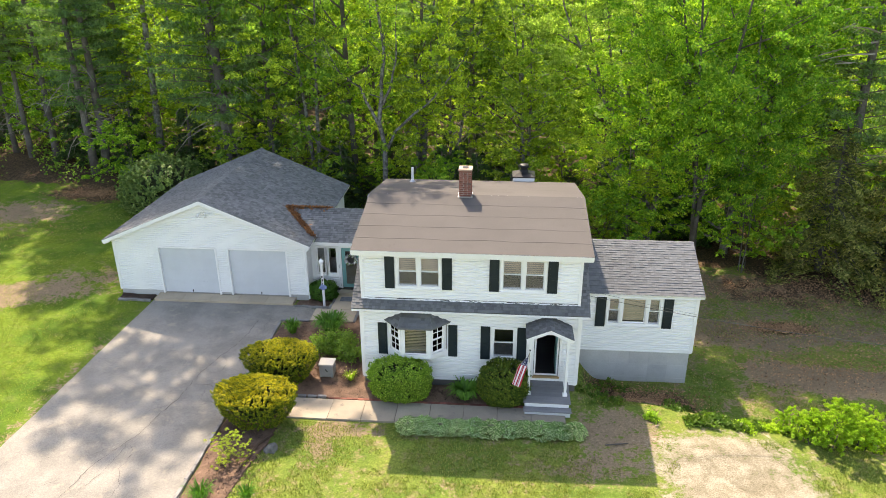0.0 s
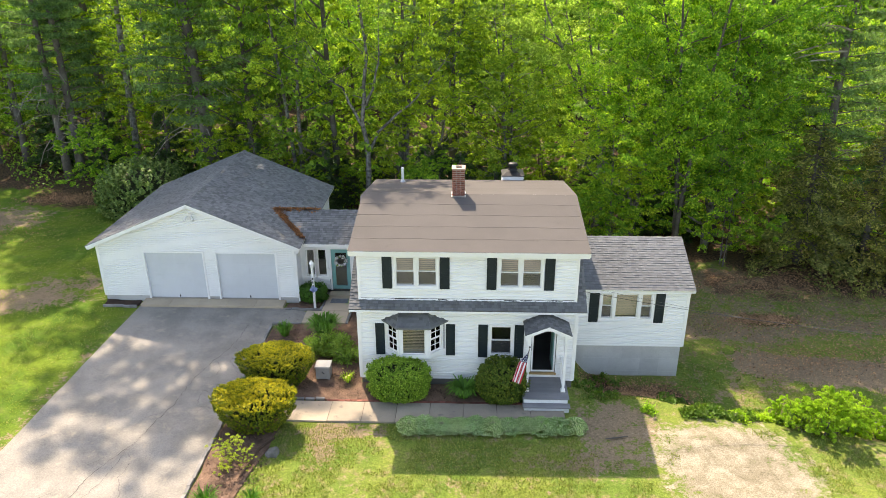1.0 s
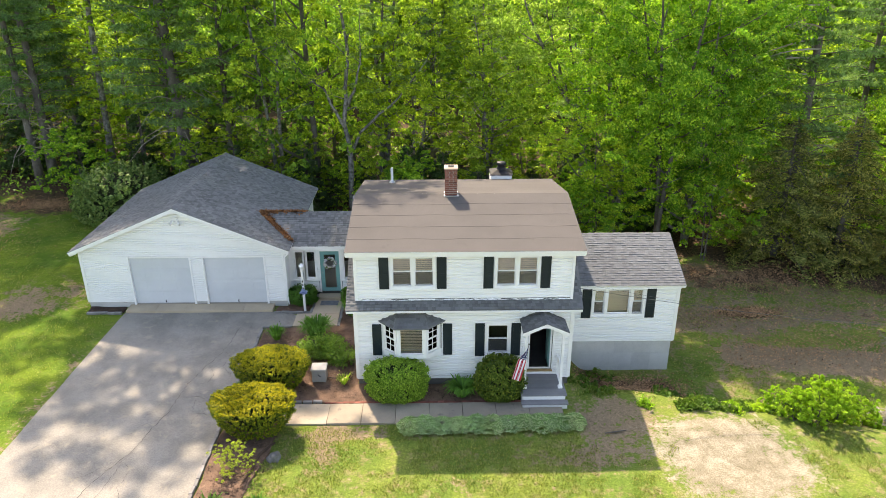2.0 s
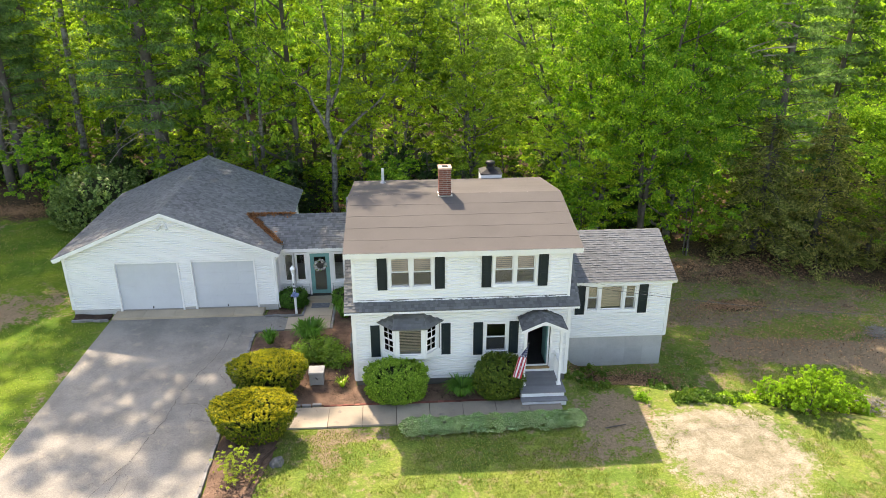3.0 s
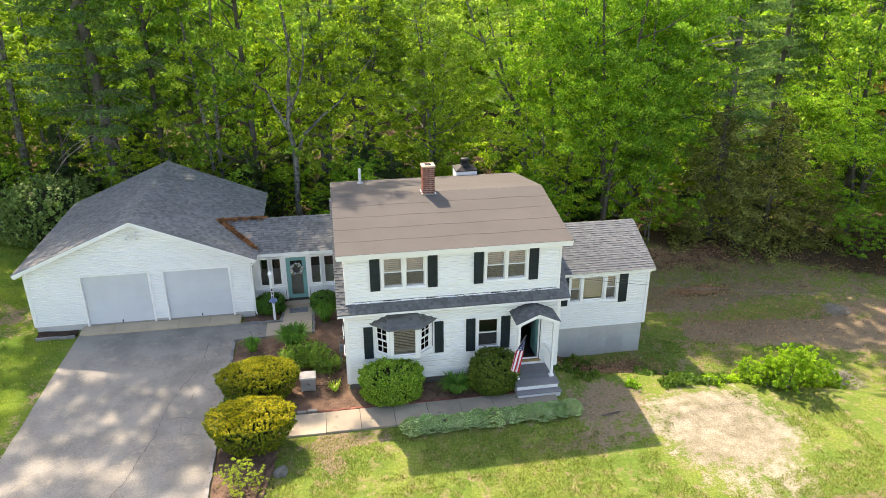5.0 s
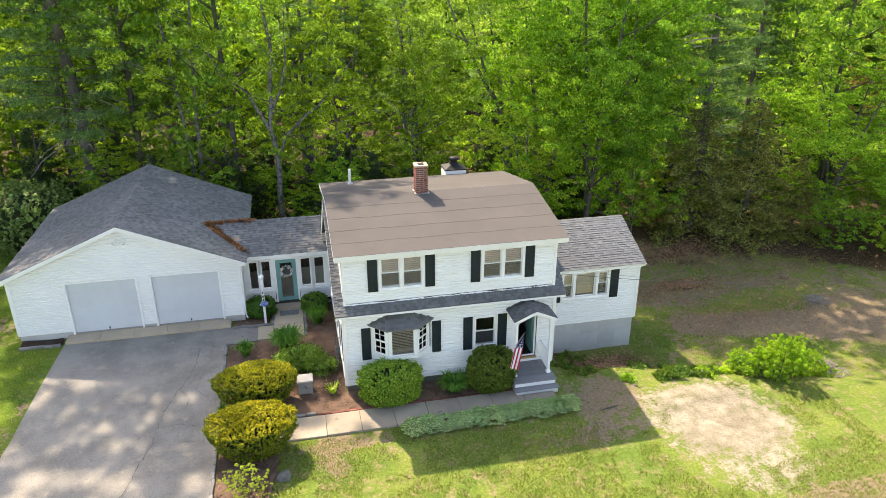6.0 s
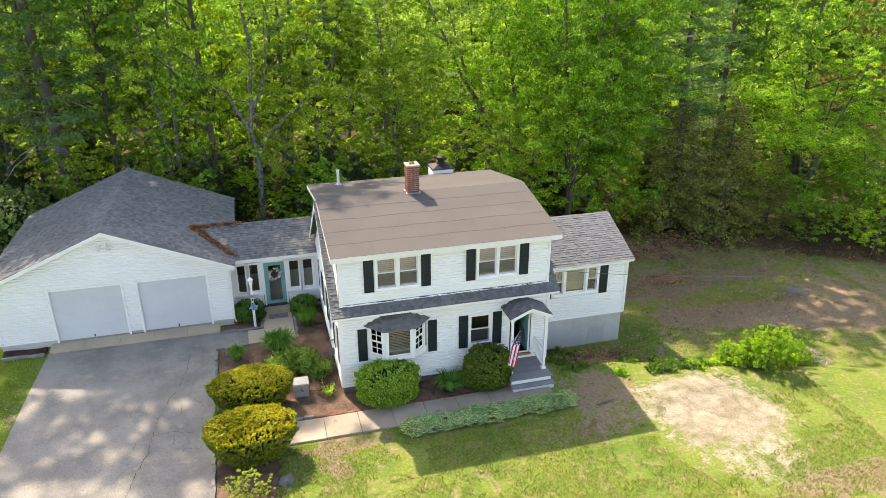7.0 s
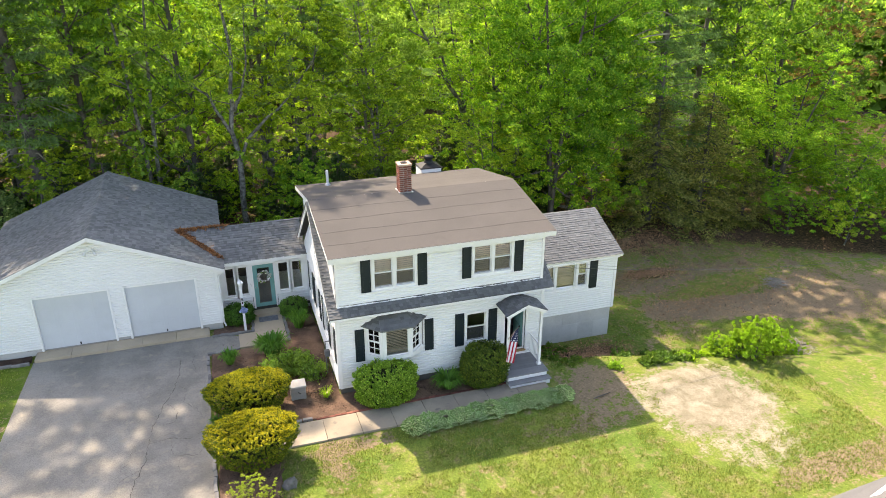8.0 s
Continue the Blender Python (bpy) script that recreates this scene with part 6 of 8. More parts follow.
def pine(name, label, seed, tall, base, trunk_r, n_leaf, size, lowdead=10, reach0=3.2):
    """A tall white pine: straight bare trunk with dead snags, flat sprays of needles above."""
    rnd = random.Random(seed)
    rng = np.random.RandomState(seed)
    t = thing(name, (0, 0, 0), label, "tree", "trees of the wood")
    bm = bmesh.new()
    lean = Vector((rnd.uniform(-1, 1), rnd.uniform(-1, 1), 0)) * 0.03 * tall
    pts = [lean * (i / 8) + Vector((math.sin(i * 0.9 + seed) * 0.07, math.cos(i * 0.8 + seed) * 0.07, -0.3 + tall * i / 8)) for i in range(9)]
    rad = [trunk_r * (1.2 if i == 0 else 1) * (1 - 0.9 * i / 8) for i in range(9)]
    tube(bm, pts, rad, 9)

    def on(z):
        f = max(0, min(7.99, (z + 0.3) / tall * 8))
        i = int(f)
        return pts[i].lerp(pts[i + 1], f - i), rad[i]

    dead = bmesh.new()
    for q in range(lowdead):
        z = rnd.uniform(2.5, base + 2)
        a, r = on(z)
        ang = rnd.uniform(0, 6.28)
        ln = rnd.uniform(1.0, 4.2)
        d = Vector((math.cos(ang), math.sin(ang), 0))
        dp = rnd.uniform(-0.5, 0.1) * ln
        tube(dead, [a, a + d * ln * 0.35 + Vector((0, 0, 0.15)), a + d * ln * 0.7 + Vector((0, 0, dp * 0.3)), a + d * ln + Vector((0, 0, dp))], [0.04, 0.032, 0.022, 0.008], 4)
        for e in range(2):
            f = a + d * ln * rnd.uniform(0.4, 0.8)
            tube(dead, [f, f + Vector((rnd.uniform(-0.5, 0.5), rnd.uniform(-0.5, 0.5), rnd.uniform(-0.6, 0.1)))], [0.015, 0.005], 3)
    part("dead_wood", dead, TWIG, t, "pale dead lower branches")
    cs = []
    z = base
    whorls = []
    while z < tall - 0.5:
        f = (z - base) / (tall - base)
        k = rnd.randint(3, 5)
        a0 = rnd.uniform(0, 6.28)
        for q in range(k):
            whorls.append((z + rnd.uniform(-0.25, 0.25), a0 + q * 6.28 / k + rnd.uniform(-0.4, 0.4), reach0 * (1 - 0.8 * f) * rnd.uniform(0.55, 1.1)))
        z += rnd.uniform(0.55, 1.0)
    tot = sum(w[2] for w in whorls)
    for z, ang, ln in whorls:
        a, r = on(z)
        d = Vector((math.cos(ang), math.sin(ang), 0))
        b1 = a + d * ln * 0.5 + Vector((0, 0, ln * 0.1))
        b2 = a + d * ln + Vector((0, 0, ln * 0.12))
        tube(bm, [a, b1, b2], [0.05, 0.035, 0.01], 4)
        k = int(n_leaf * ln / tot)
        sprays = max(3, int(ln * 3))
        for s in range(sprays):
            f = 0.35 + 0.65 * (s + rng.rand()) / sprays
            c0 = np.array(a.lerp(b2, f)) + np.array((-d.y, d.x, 0)) * rng.uniform(-0.4, 0.4) * ln * 0.7
            rr = 0.3 + 0.16 * ln * rng.rand()
            c, _ = blob(max(4, k // sprays), c0, (rr, rr, 0.24), rng, 0.1)
            cs.append(c)
    tr = part("trunk", bm, PINEBARK, t)
    for f in tr.data.polygons:
        f.use_smooth = True
    leaves("crown", np.concatenate(cs), size, L_PINE, t, None, 4.2, 0.1, tri=True, rng=rng)
    return t


def hemlock(name, label, seed, tall, wide, n_leaf, size, material):
    rnd = random.Random(seed)
    rng = np.random.RandomState(seed)
    t = thing(name, (0, 0, 0), label, "tree", "trees of the wood")
    bm = bmesh.new()
    tube(bm, [(0, 0, -0.3), (0.05, 0, tall * 0.5), (0, 0.05, tall)], [0.22, 0.13, 0.02], 8)
    cs = []
    z, br_ = 0.5, []
    while z < tall - 0.3:
        for q in range(rnd.randint(5, 7)):
            br_.append((z + rnd.uniform(-0.2, 0.2), rnd.uniform(0, 6.28), (wide * (1 - z / tall) ** 0.75 + 0.25) * rnd.uniform(0.6, 1.12)))
        z += 0.42
    tot = sum(b[2] for b in br_)
    for z, ang, ln in br_:
        d = Vector((math.cos(ang), math.sin(ang), 0))
        a = Vector((0, 0, z))
        b1, b2 = a + d * ln * 0.55 + Vector((0, 0, 0.05)), a + d * ln + Vector((0, 0, -0.28 * ln))
        tube(bm, [a, b1, b2], [0.03, 0.02, 0.006], 4)
        k = max(12, int(n_leaf * ln / tot))
        f = 0.25 + 0.8 * rng.rand(k) ** 0.7
        w = (1.05 - f) * ln * 0.45 + 0.12
        side = np.round(rng.uniform(-1, 1, k) * 2.5) / 2.5 * w + rng.normal(size=k) * 0.05
        px = np.array(a)[None] + f[:, None] * ln * np.array(d)[None]
        px[:, 2] += -0.3 * ln * np.clip(f - 0.4, 0, 1) - np.abs(side) * 0.25 + rng.normal(size=k) * 0.05
        px += np.array((-d.y, d.x, 0))[None] * side[:, None]
        cs.append(px)
    part("trunk", bm, BARK, t)
    leaves("crown", np.concatenate(cs), size, material, t, None, 2.6, 0.8, tri=True, rng=rng)
    return t


def shrub(name, at, radii, n, size, material, label, seed=1, shape="round", category="shrub", lump=0.12, group="", twigs=True, up=0.3):
    """A dense clipped or loose shrub: stems inside, leaves over an uneven skin. at: its foot."""
    rng = np.random.RandomState(seed)
    rnd = random.Random(seed)
    t = thing(name, at, label, category, group)
    rx, ry, h = radii
    d = rng.normal(size=(n, 3))
    d /= np.linalg.norm(d, axis=1)[:, None]
    if shape == "flat":
        # broad clipped top that leans in towards the foot
        ang = rng.uniform(0, 2 * np.pi, n)
        top = rng.rand(n) < 0.52
        rr = np.where(top, np.sqrt(rng.rand(n)), 1.0)
        zz = np.where(top, 1.0 - 0.22 * rr ** 3, rng.rand(n) ** 0.8 * 0.82)
        side = np.where(top, rr, 0.62 + 0.4 * np.sin(np.clip(zz / 0.85, 0, 1) * np.pi / 2))
        p = np.stack([np.cos(ang) * side * rx, np.sin(ang) * side * ry, zz * h], 1)
        nrm = np.where(top[:, None], np.array((0, 0, 1.0)), np.stack([np.cos(ang), np.sin(ang), np.full(n, -0.1)], 1))
    elif shape == "round":
        q = d.copy()
        q[:, 2] = q[:, 2] * 0.5 + 0.5
        wdt = np.sqrt(np.clip(1 - np.abs(2 * q[:, 2] - 0.95) ** 4.5, 0.02, 1))
        ang = np.arctan2(d[:, 1], d[:, 0])
        p = np.stack([np.cos(ang) * wdt * rx, np.sin(ang) * wdt * ry, q[:, 2] * h], 1)
        nrm = d
    else:
        p, nrm = blob(max(8, n // 14), (0, 0, h * 0.45), (rx, ry, h * 0.55), rng, 0.15)
        pick = rng.randint(0, len(p), n)
        p, nrm = p[pick] + rng.normal(size=(n, 3)) * (0.05, 0.05, 0.04), nrm[pick]
    lum = 1 + lump * (vnoise(p[:, 0] * 2 + 5 * p[:, 2] + seed, p[:, 1] * 2 + 3 * p[:, 2], 0.55, seed) - 0.5) * 2 + lump * 0.7 * (vnoise(p[:, 0] * 2 - 4 * p[:, 2], p[:, 1] * 2 + 5 * p[:, 2], 0.2, seed + 1) - 0.5) * 2
    sprig = np.arange(n)
    if shape in ("flat", "round"):
        # leaves stand in sprigs, with gaps that let the dark core show
        m = n // (15 if shape == "flat" else 10)
        sprig = rng.randint(0, m, n)
        p, nrm, lum = p[sprig] + rng.normal(size=(n, 3)) * (0.017 if shape == "flat" else 0.024), nrm[sprig], lum[sprig]
    depth = 1 - (0.2 if shape == "loose" else 0.09) * rng.rand(n) ** 1.6
    p[:, :2] *= (lum * depth)[:, None]
    p[:, 2] = np.maximum(0.03, p[:, 2] * (0.5 + 0.5 * lum) * depth)
    keep = np.ones(n, dtype=bool)
    if shape == "flat":
        keep = ~(top[sprig] & (vnoise(p[:, 0] * 1.0 + 3, p[:, 1] * 1.6, 0.16, seed + 5) < 0.17))
    leaves("foliage", (p + np.asarray(at))[keep], size, material, t, nrm[keep] if shape != "loose" else None, 1.7, up, rng=rng, tri=True)
    if shape == "flat":
        pick = (rng.rand(n) < 0.75) & (rng.rand(n)[sprig] < np.where(top[sprig], 0.93, np.clip(p[:, 2] / h - 0.45, 0, 0.5)))
        hole = top[sprig] & (vnoise(p[:, 0] * 1.0 + 3, p[:, 1] * 1.6, 0.16, seed + 5) < 0.17)
        pick &= ~hole
        leaves("new_growth", (p + np.asarray(at) + (0, 0, 0.025))[pick], size * 0.9, L_GOLD, t, None, 1.7, 0.9, "golden yellow new growth", True, rng)
    if twigs:
        bm = bmesh.new()
        for q in range(9):
            a = rnd.uniform(0, 6.28)
            tx, ty = math.cos(a) * rx * rnd.uniform(0.2, 0.7), math.sin(a) * ry * rnd.uniform(0.2, 0.7)
            tube(bm, [(at[0] + tx * 0.15, at[1] + ty * 0.15, at[2] - 0.05), (at[0] + tx * 0.6, at[1] + ty * 0.6, at[2] + h * 0.4), (at[0] + tx, at[1] + ty, at[2] + h * 0.8)], [0.025, 0.018, 0.006], 4)
        part("stems", bm, BARK, t)
    # solid core for the twigs, coloured near black for the shade inside
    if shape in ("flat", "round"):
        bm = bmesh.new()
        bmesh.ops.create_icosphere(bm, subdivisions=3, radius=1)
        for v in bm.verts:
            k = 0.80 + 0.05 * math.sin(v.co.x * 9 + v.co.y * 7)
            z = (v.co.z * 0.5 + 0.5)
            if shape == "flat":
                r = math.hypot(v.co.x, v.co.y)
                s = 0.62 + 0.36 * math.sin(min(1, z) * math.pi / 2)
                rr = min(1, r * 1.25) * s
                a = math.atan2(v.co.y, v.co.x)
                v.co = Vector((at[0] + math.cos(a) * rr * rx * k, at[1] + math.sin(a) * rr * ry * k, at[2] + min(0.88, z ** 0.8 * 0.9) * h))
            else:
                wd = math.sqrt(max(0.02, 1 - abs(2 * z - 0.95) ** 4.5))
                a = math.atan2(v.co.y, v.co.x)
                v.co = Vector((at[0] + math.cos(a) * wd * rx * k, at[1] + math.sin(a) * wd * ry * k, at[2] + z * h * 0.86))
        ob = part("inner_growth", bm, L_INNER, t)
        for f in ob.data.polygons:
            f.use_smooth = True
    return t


L_INNER = mat("core_shade", (0.022, 0.03, 0.01), (0.03, 0.036, 0.013), 4, 40, 0.95, 0.4, 1.0, 0.04)


def blades(name, at, r, h, n, wide, material, label, seed=1, category="plant", group="", lean=1.0):
    """A clump of long arching blades."""
    rng = np.random.RandomState(seed)
    t = thing(name, at, label, category, group)
    verts, faces = [], []
    for i in range(n):
        a = rng.uniform(0, 6.283)
        r0, ln = rng.rand() * r * 0.3, rng.uniform(0.55, 1.0)
        d = np.array((math.cos(a), math.sin(a)))
        sd = np.array((-d[1], d[0]))
        out = r * ln * rng.uniform(0.35, 1.0) * lean
        tw = rng.uniform(-0.3, 0.3)
        k = len(verts)
        for f, zz in ((0, 0), (0.35, 0.7), (0.7, 0.98), (1.0, 0.75)):
            ww = wide * (1 - 0.9 * f ** 2) * 0.5
            c = d * (r0 + out * f) + sd * tw * f * out
            z = h * ln * zz + 0.02
            verts += [(at[0] + c[0] + sd[0] * ww, at[1] + c[1] + sd[1] * ww, at[2] + z), (at[0] + c[0] - sd[0] * ww, at[1] + c[1] - sd[1] * ww, at[2] + z)]
        faces += [(k, k + 1, k + 3, k + 2), (k + 2, k + 3, k + 5, k + 4), (k + 4, k + 5, k + 7, k + 6)]
    raw("foliage", verts, faces, material, t)
    return t


def gz(x, y):
    return float(height(x, y))


# clipped yews beside the driveway, with golden new growth
shrub("yew_bush", (-8.08, 22.4, 0.03), (1.4, 1.0, 1.35), 44000, 0.031, L_YEW, "clipped yew with golden new growth beside the driveway", 11, "flat", group="golden yews", lump=0.07)
shrub("yew_bush", (-8.15, 19.78, 0.03), (1.4, 1.02, 1.5), 46000, 0.031, L_YEW, "clipped yew with golden new growth beside the walk", 12, "flat", group="golden yews", lump=0.07)
shrub("yew_bush", (0.25, 21.55, 0.04), (0.88, 0.7, 1.55), 22000, 0.047, L_YEWDARK, "dark green clipped yew beside the porch", 13, "round", lump=0.1)
shrub("privet_bush", (-3.45, 21.55, 0.04), (1.08, 0.7, 1.52), 30000, 0.043, L_ROUND, "rounded light green bush below the bay window", 14, "round", lump=0.1)
shrub("boxwood", (-8.05, 28.95, 0.05), (0.62, 0.5, 0.85), 8000, 0.045, L_BOX, "dark green rounded boxwood beside the breezeway", 15, "round", group="boxwoods")
shrub("boxwood", (-5.75, 28.95, 0.05), (0.55, 0.5, 0.8), 7000, 0.045, L_BOX, "dark green rounded boxwood beside the entry step", 16, "round", group="boxwoods")
blades("daylily", (-9.15, 21.85, 0.05), 0.4, 0.35, 160, 0.02, L_LILY, "small dark green clump between the yews", 24, "plant", "daylilies")
blades("tall_grass_clump", (-5.7, 27.75, 0.05), 0.6, 0.75, 480, 0.03, L_LILY, "bright green leafy clump beside the entry walk", 17, "plant")
blades("daylily", (-8.6, 25.7, 0.05), 0.5, 0.55, 200, 0.035, L_LILY, "green daylily clump in the mulch bed", 18, "plant", "daylilies")
blades("daylily", (-7.0, 25.85, 0.05), 0.85, 0.8, 420, 0.055, L_LILY, "tall green daylily clump in the mulch bed", 19, "plant", "daylilies")
blades("daylily", (-1.12, 21.6, 0.05), 0.72, 0.55, 420, 0.05, L_LILY, "dark green daylily clump beside the house", 20, "plant", "daylilies")
shrub("spirea", (-6.55, 24.45, 0.05), (1.15, 0.8, 0.85), 6500, 0.055, L_SPIREA, "loose feathery green spirea in the mulch bed", 21, "loose")
shrub("spirea", (-5.75, 23.85, 0.05), (0.7, 0.55, 0.6), 2000, 0.055, L_SPIREA, "small feathery green spirea in the mulch bed", 22, "loose")
daff = blades("daffodil", (-5.45, 22.35, 0.05), 0.35, 0.4, 70, 0.025, L_LIME, "small yellow-green daffodil clump in the mulch", 23, "plant")
leaves("blooms", np.array((-5.45, 22.35, 0.42)) + RNG.normal(size=(14, 3)) * (0.16, 0.16, 0.04), 0.07, FLOWER, daff, None, 1.0, 1.0, "pale yellow blooms")


def hosta(at, r, seed):
    """A mound of narrow arching leaves, each green with a pale margin."""
    t = thing("hosta", at, "variegated green and white hosta beside the walk", "plant", "hosta row")
    for nm, wide, lift, material in (("variegation", 0.085, 0.0, L_HOSTAEDGE), ("foliage", 0.05, 0.009, L_HOSTA)):
        rg = np.random.RandomState(seed)
        verts, faces = [], []
        for i in range(260):
            a, f = rg.uniform(0, 6.283), math.sqrt(rg.rand())
            a2 = a + rg.uniform(-1.5, 1.5)
            d = np.array((math.cos(a2), math.sin(a2)))
            sd = np.array((-d[1], d[0]))
            ln = rg.uniform(0.12, 0.175)
            c = np.array((math.cos(a), math.sin(a))) * r * f * 0.86
            z = 0.04 + 0.25 * (1 - f ** 3.0) + rg.uniform(-0.05, 0.05)
            up = rg.uniform(0.5, 1.0)
            tw = rg.uniform(-0.5, 0.5)
            k = len(verts)
            for q, w, zz in ((0.0, 0.35, 0.0), (0.35, 1.0, 0.2), (0.7, 0.8, 0.2), (1.0, 0.0, 0.0)):
                e = c + d * ln * q
                h = z + lift + zz * ln * up * 1.3
                for sg in (1, -1):
                    verts.append((at[0] + e[0] + sg * sd[0] * wide / 2 * w, at[1] + e[1] + sg * sd[1] * wide / 2 * w, at[2] + h + sg * tw * wide / 2 * w))
            faces += [(k, k + 1, k + 3, k + 2), (k + 2, k + 3, k + 5, k + 4), (k + 4, k + 5, k + 7, k + 6)]
        tagged(raw(nm, verts, faces, material, t), kind="stuff")
    return t


for i in range(11):
    f = i / 10
    hosta((-2.95 + 5.6 * f, 19.72 + 0.03 * math.sin(i * 2.0) + 0.12 * f, 0.0), 0.42 + 0.05 * math.sin(i * 1.7), 100 + i)
blades("fern", (2.25, 19.65, 0.0), 0.3, 0.35, 60, 0.05, L_WEED, "bright green fern among the hostas", 31, "plant")

# the loose shrub and low clumps by the drive's edge
AZALEA = (-8.2, 17.75, 0.02)
blades("daylily", (-8.6, 15.9, 0.03), 0.55, 0.5, 160, 0.03, L_LILY, "green daylily clump at the lawn's edge", 33, "plant", "daylilies")
blades("daylily", (-7.25, 16.0, 0.03), 0.4, 0.4, 120, 0.03, L_LILY, "green daylily clump at the lawn's edge", 34, "plant", "daylilies")
rk = thing("rock", (-7.2, 18.4, 0), "low grey weathered rock in the lawn", "rock")
bm = bmesh.new()
bmesh.ops.create_icosphere(bm, subdivisions=3, radius=1)
for v in bm.verts:
    k = 1 + 0.25 * noise.noise(v.co * 1.7) + 0.1 * noise.noise(v.co * 5)
    v.co = Vector((-7.24 + v.co.x * 0.24 * k, 18.3 + v.co.y * 0.22 * k, -0.03 + v.co.z * (0.25 + 0.14 * v.co.x) * k))
part("rock_body", bm, ROCK, rk)
log = thing("fallen_branch", (-7.75, 18.2, 0), "reddish fallen branch at the bed's edge", "branch")
bm = bmesh.new()
tube(bm, [(-7.95, 17.1, 0.06), (-7.8, 17.8, 0.09), (-7.7, 18.4, 0.08), (-7.35, 19.0, 0.06)], [0.03, 0.05, 0.05, 0.03], 7)
part("branch_wood", bm, MULCH, log)

# brush along the bank and the lime-green saplings
az = tree("azalea", "sparse young shrub with lime leaves beside the driveway", 32, 1.05, 0.55, 0.12, 0.02, 5600, 0.027, L_AZALEA, BARK, 15, 3, spread=0.85, clump=1.1)
tagged(az, category="shrub", group="shrubs by the drive")
az.matrix_basis = Matrix.Translation(AZALEA)
SAPLINGS = [(10.5, 20.1, 1.1, 0.6, 900), (11.1, 19.9, 1.9, 0.75, 2000), (11.7, 20.3, 1.4, 0.65, 1200), (12.6, 20.6, 1.35, 0.65, 1000), (13.5, 20.8, 0.95, 0.5, 600), (11.5, 21.0, 1.6, 0.7, 1100), (12.9, 21.5, 1.5, 0.6, 900), (10.0, 20.6, 1.0, 0.55, 700)]
for i, (x, y, tl, cr, nl) in enumerate(SAPLINGS):
    sp = tree("sapling", "bright lime-green leafy sapling on the bank", 40 + i, tl, cr, 0.15, 0.03, int(nl * 5.5), 0.075, L_LIME, BARK, 12, 3, spread=0.8, clump=0.8)
    tagged(sp, category="sapling", group="brush on the bank")
    sp.matrix_basis = Matrix.Translation((x, y, gz(x, y)))
rg = np.random.RandomState(51)
for i in range(36):
    f = i / 35
    x = 6.5 + 4.4 * f + rg.uniform(-0.3, 0.3)
    y = 21.05 - 0.25 * (x - 5) * 0.5 + rg.uniform(-0.15, 0.5) if x > 5.6 else 20.6 + (5.6 - x) * 1.2 + rg.uniform(-0.3, 0.6)
    s = rg.uniform(0.16, 0.34)
    shrub("weed_clump", (x, y, gz(x, y)), (s * 1.15, s * 1.15, s * 0.75), 190, 0.075, L_LIME if x > 7.8 and rg.rand() < 0.55 else L_WEED, "low green weeds along the bank", 400 + i, "loose", "weeds", group="weeds on the bank", twigs=False)
for i in range(22):
    x, y = rg.uniform(3.1, 5.0), rg.uniform(21.6, 24.6)
    if i > 9:
        x, y = rg.uniform(5.5, 11.5), rg.uniform(21.2, 22.4)
    s = rg.uniform(0.2, 0.45)
    shrub("weed_clump", (x, y, gz(x, y)), (s, s, s * 0.6), 150, 0.075, L_WEED, "low green weeds beside the foundation", 90 + i, "loose", "weeds", group="weeds on the bank", twigs=False)

for x, y, r, h, sd in ((12.3, 22.0, 0.8, 0.85, 501), (13.1, 22.5, 0.6, 0.6, 502), (11.2, 22.2, 0.55, 0.55, 503)):
    shrub("bramble", (x, y, gz(x, y)), (r, r * 0.8, h), 1500, 0.075, L_SPIREA, "loose green bramble behind the lime saplings", sd, "loose", "shrub", group="brush on the bank")

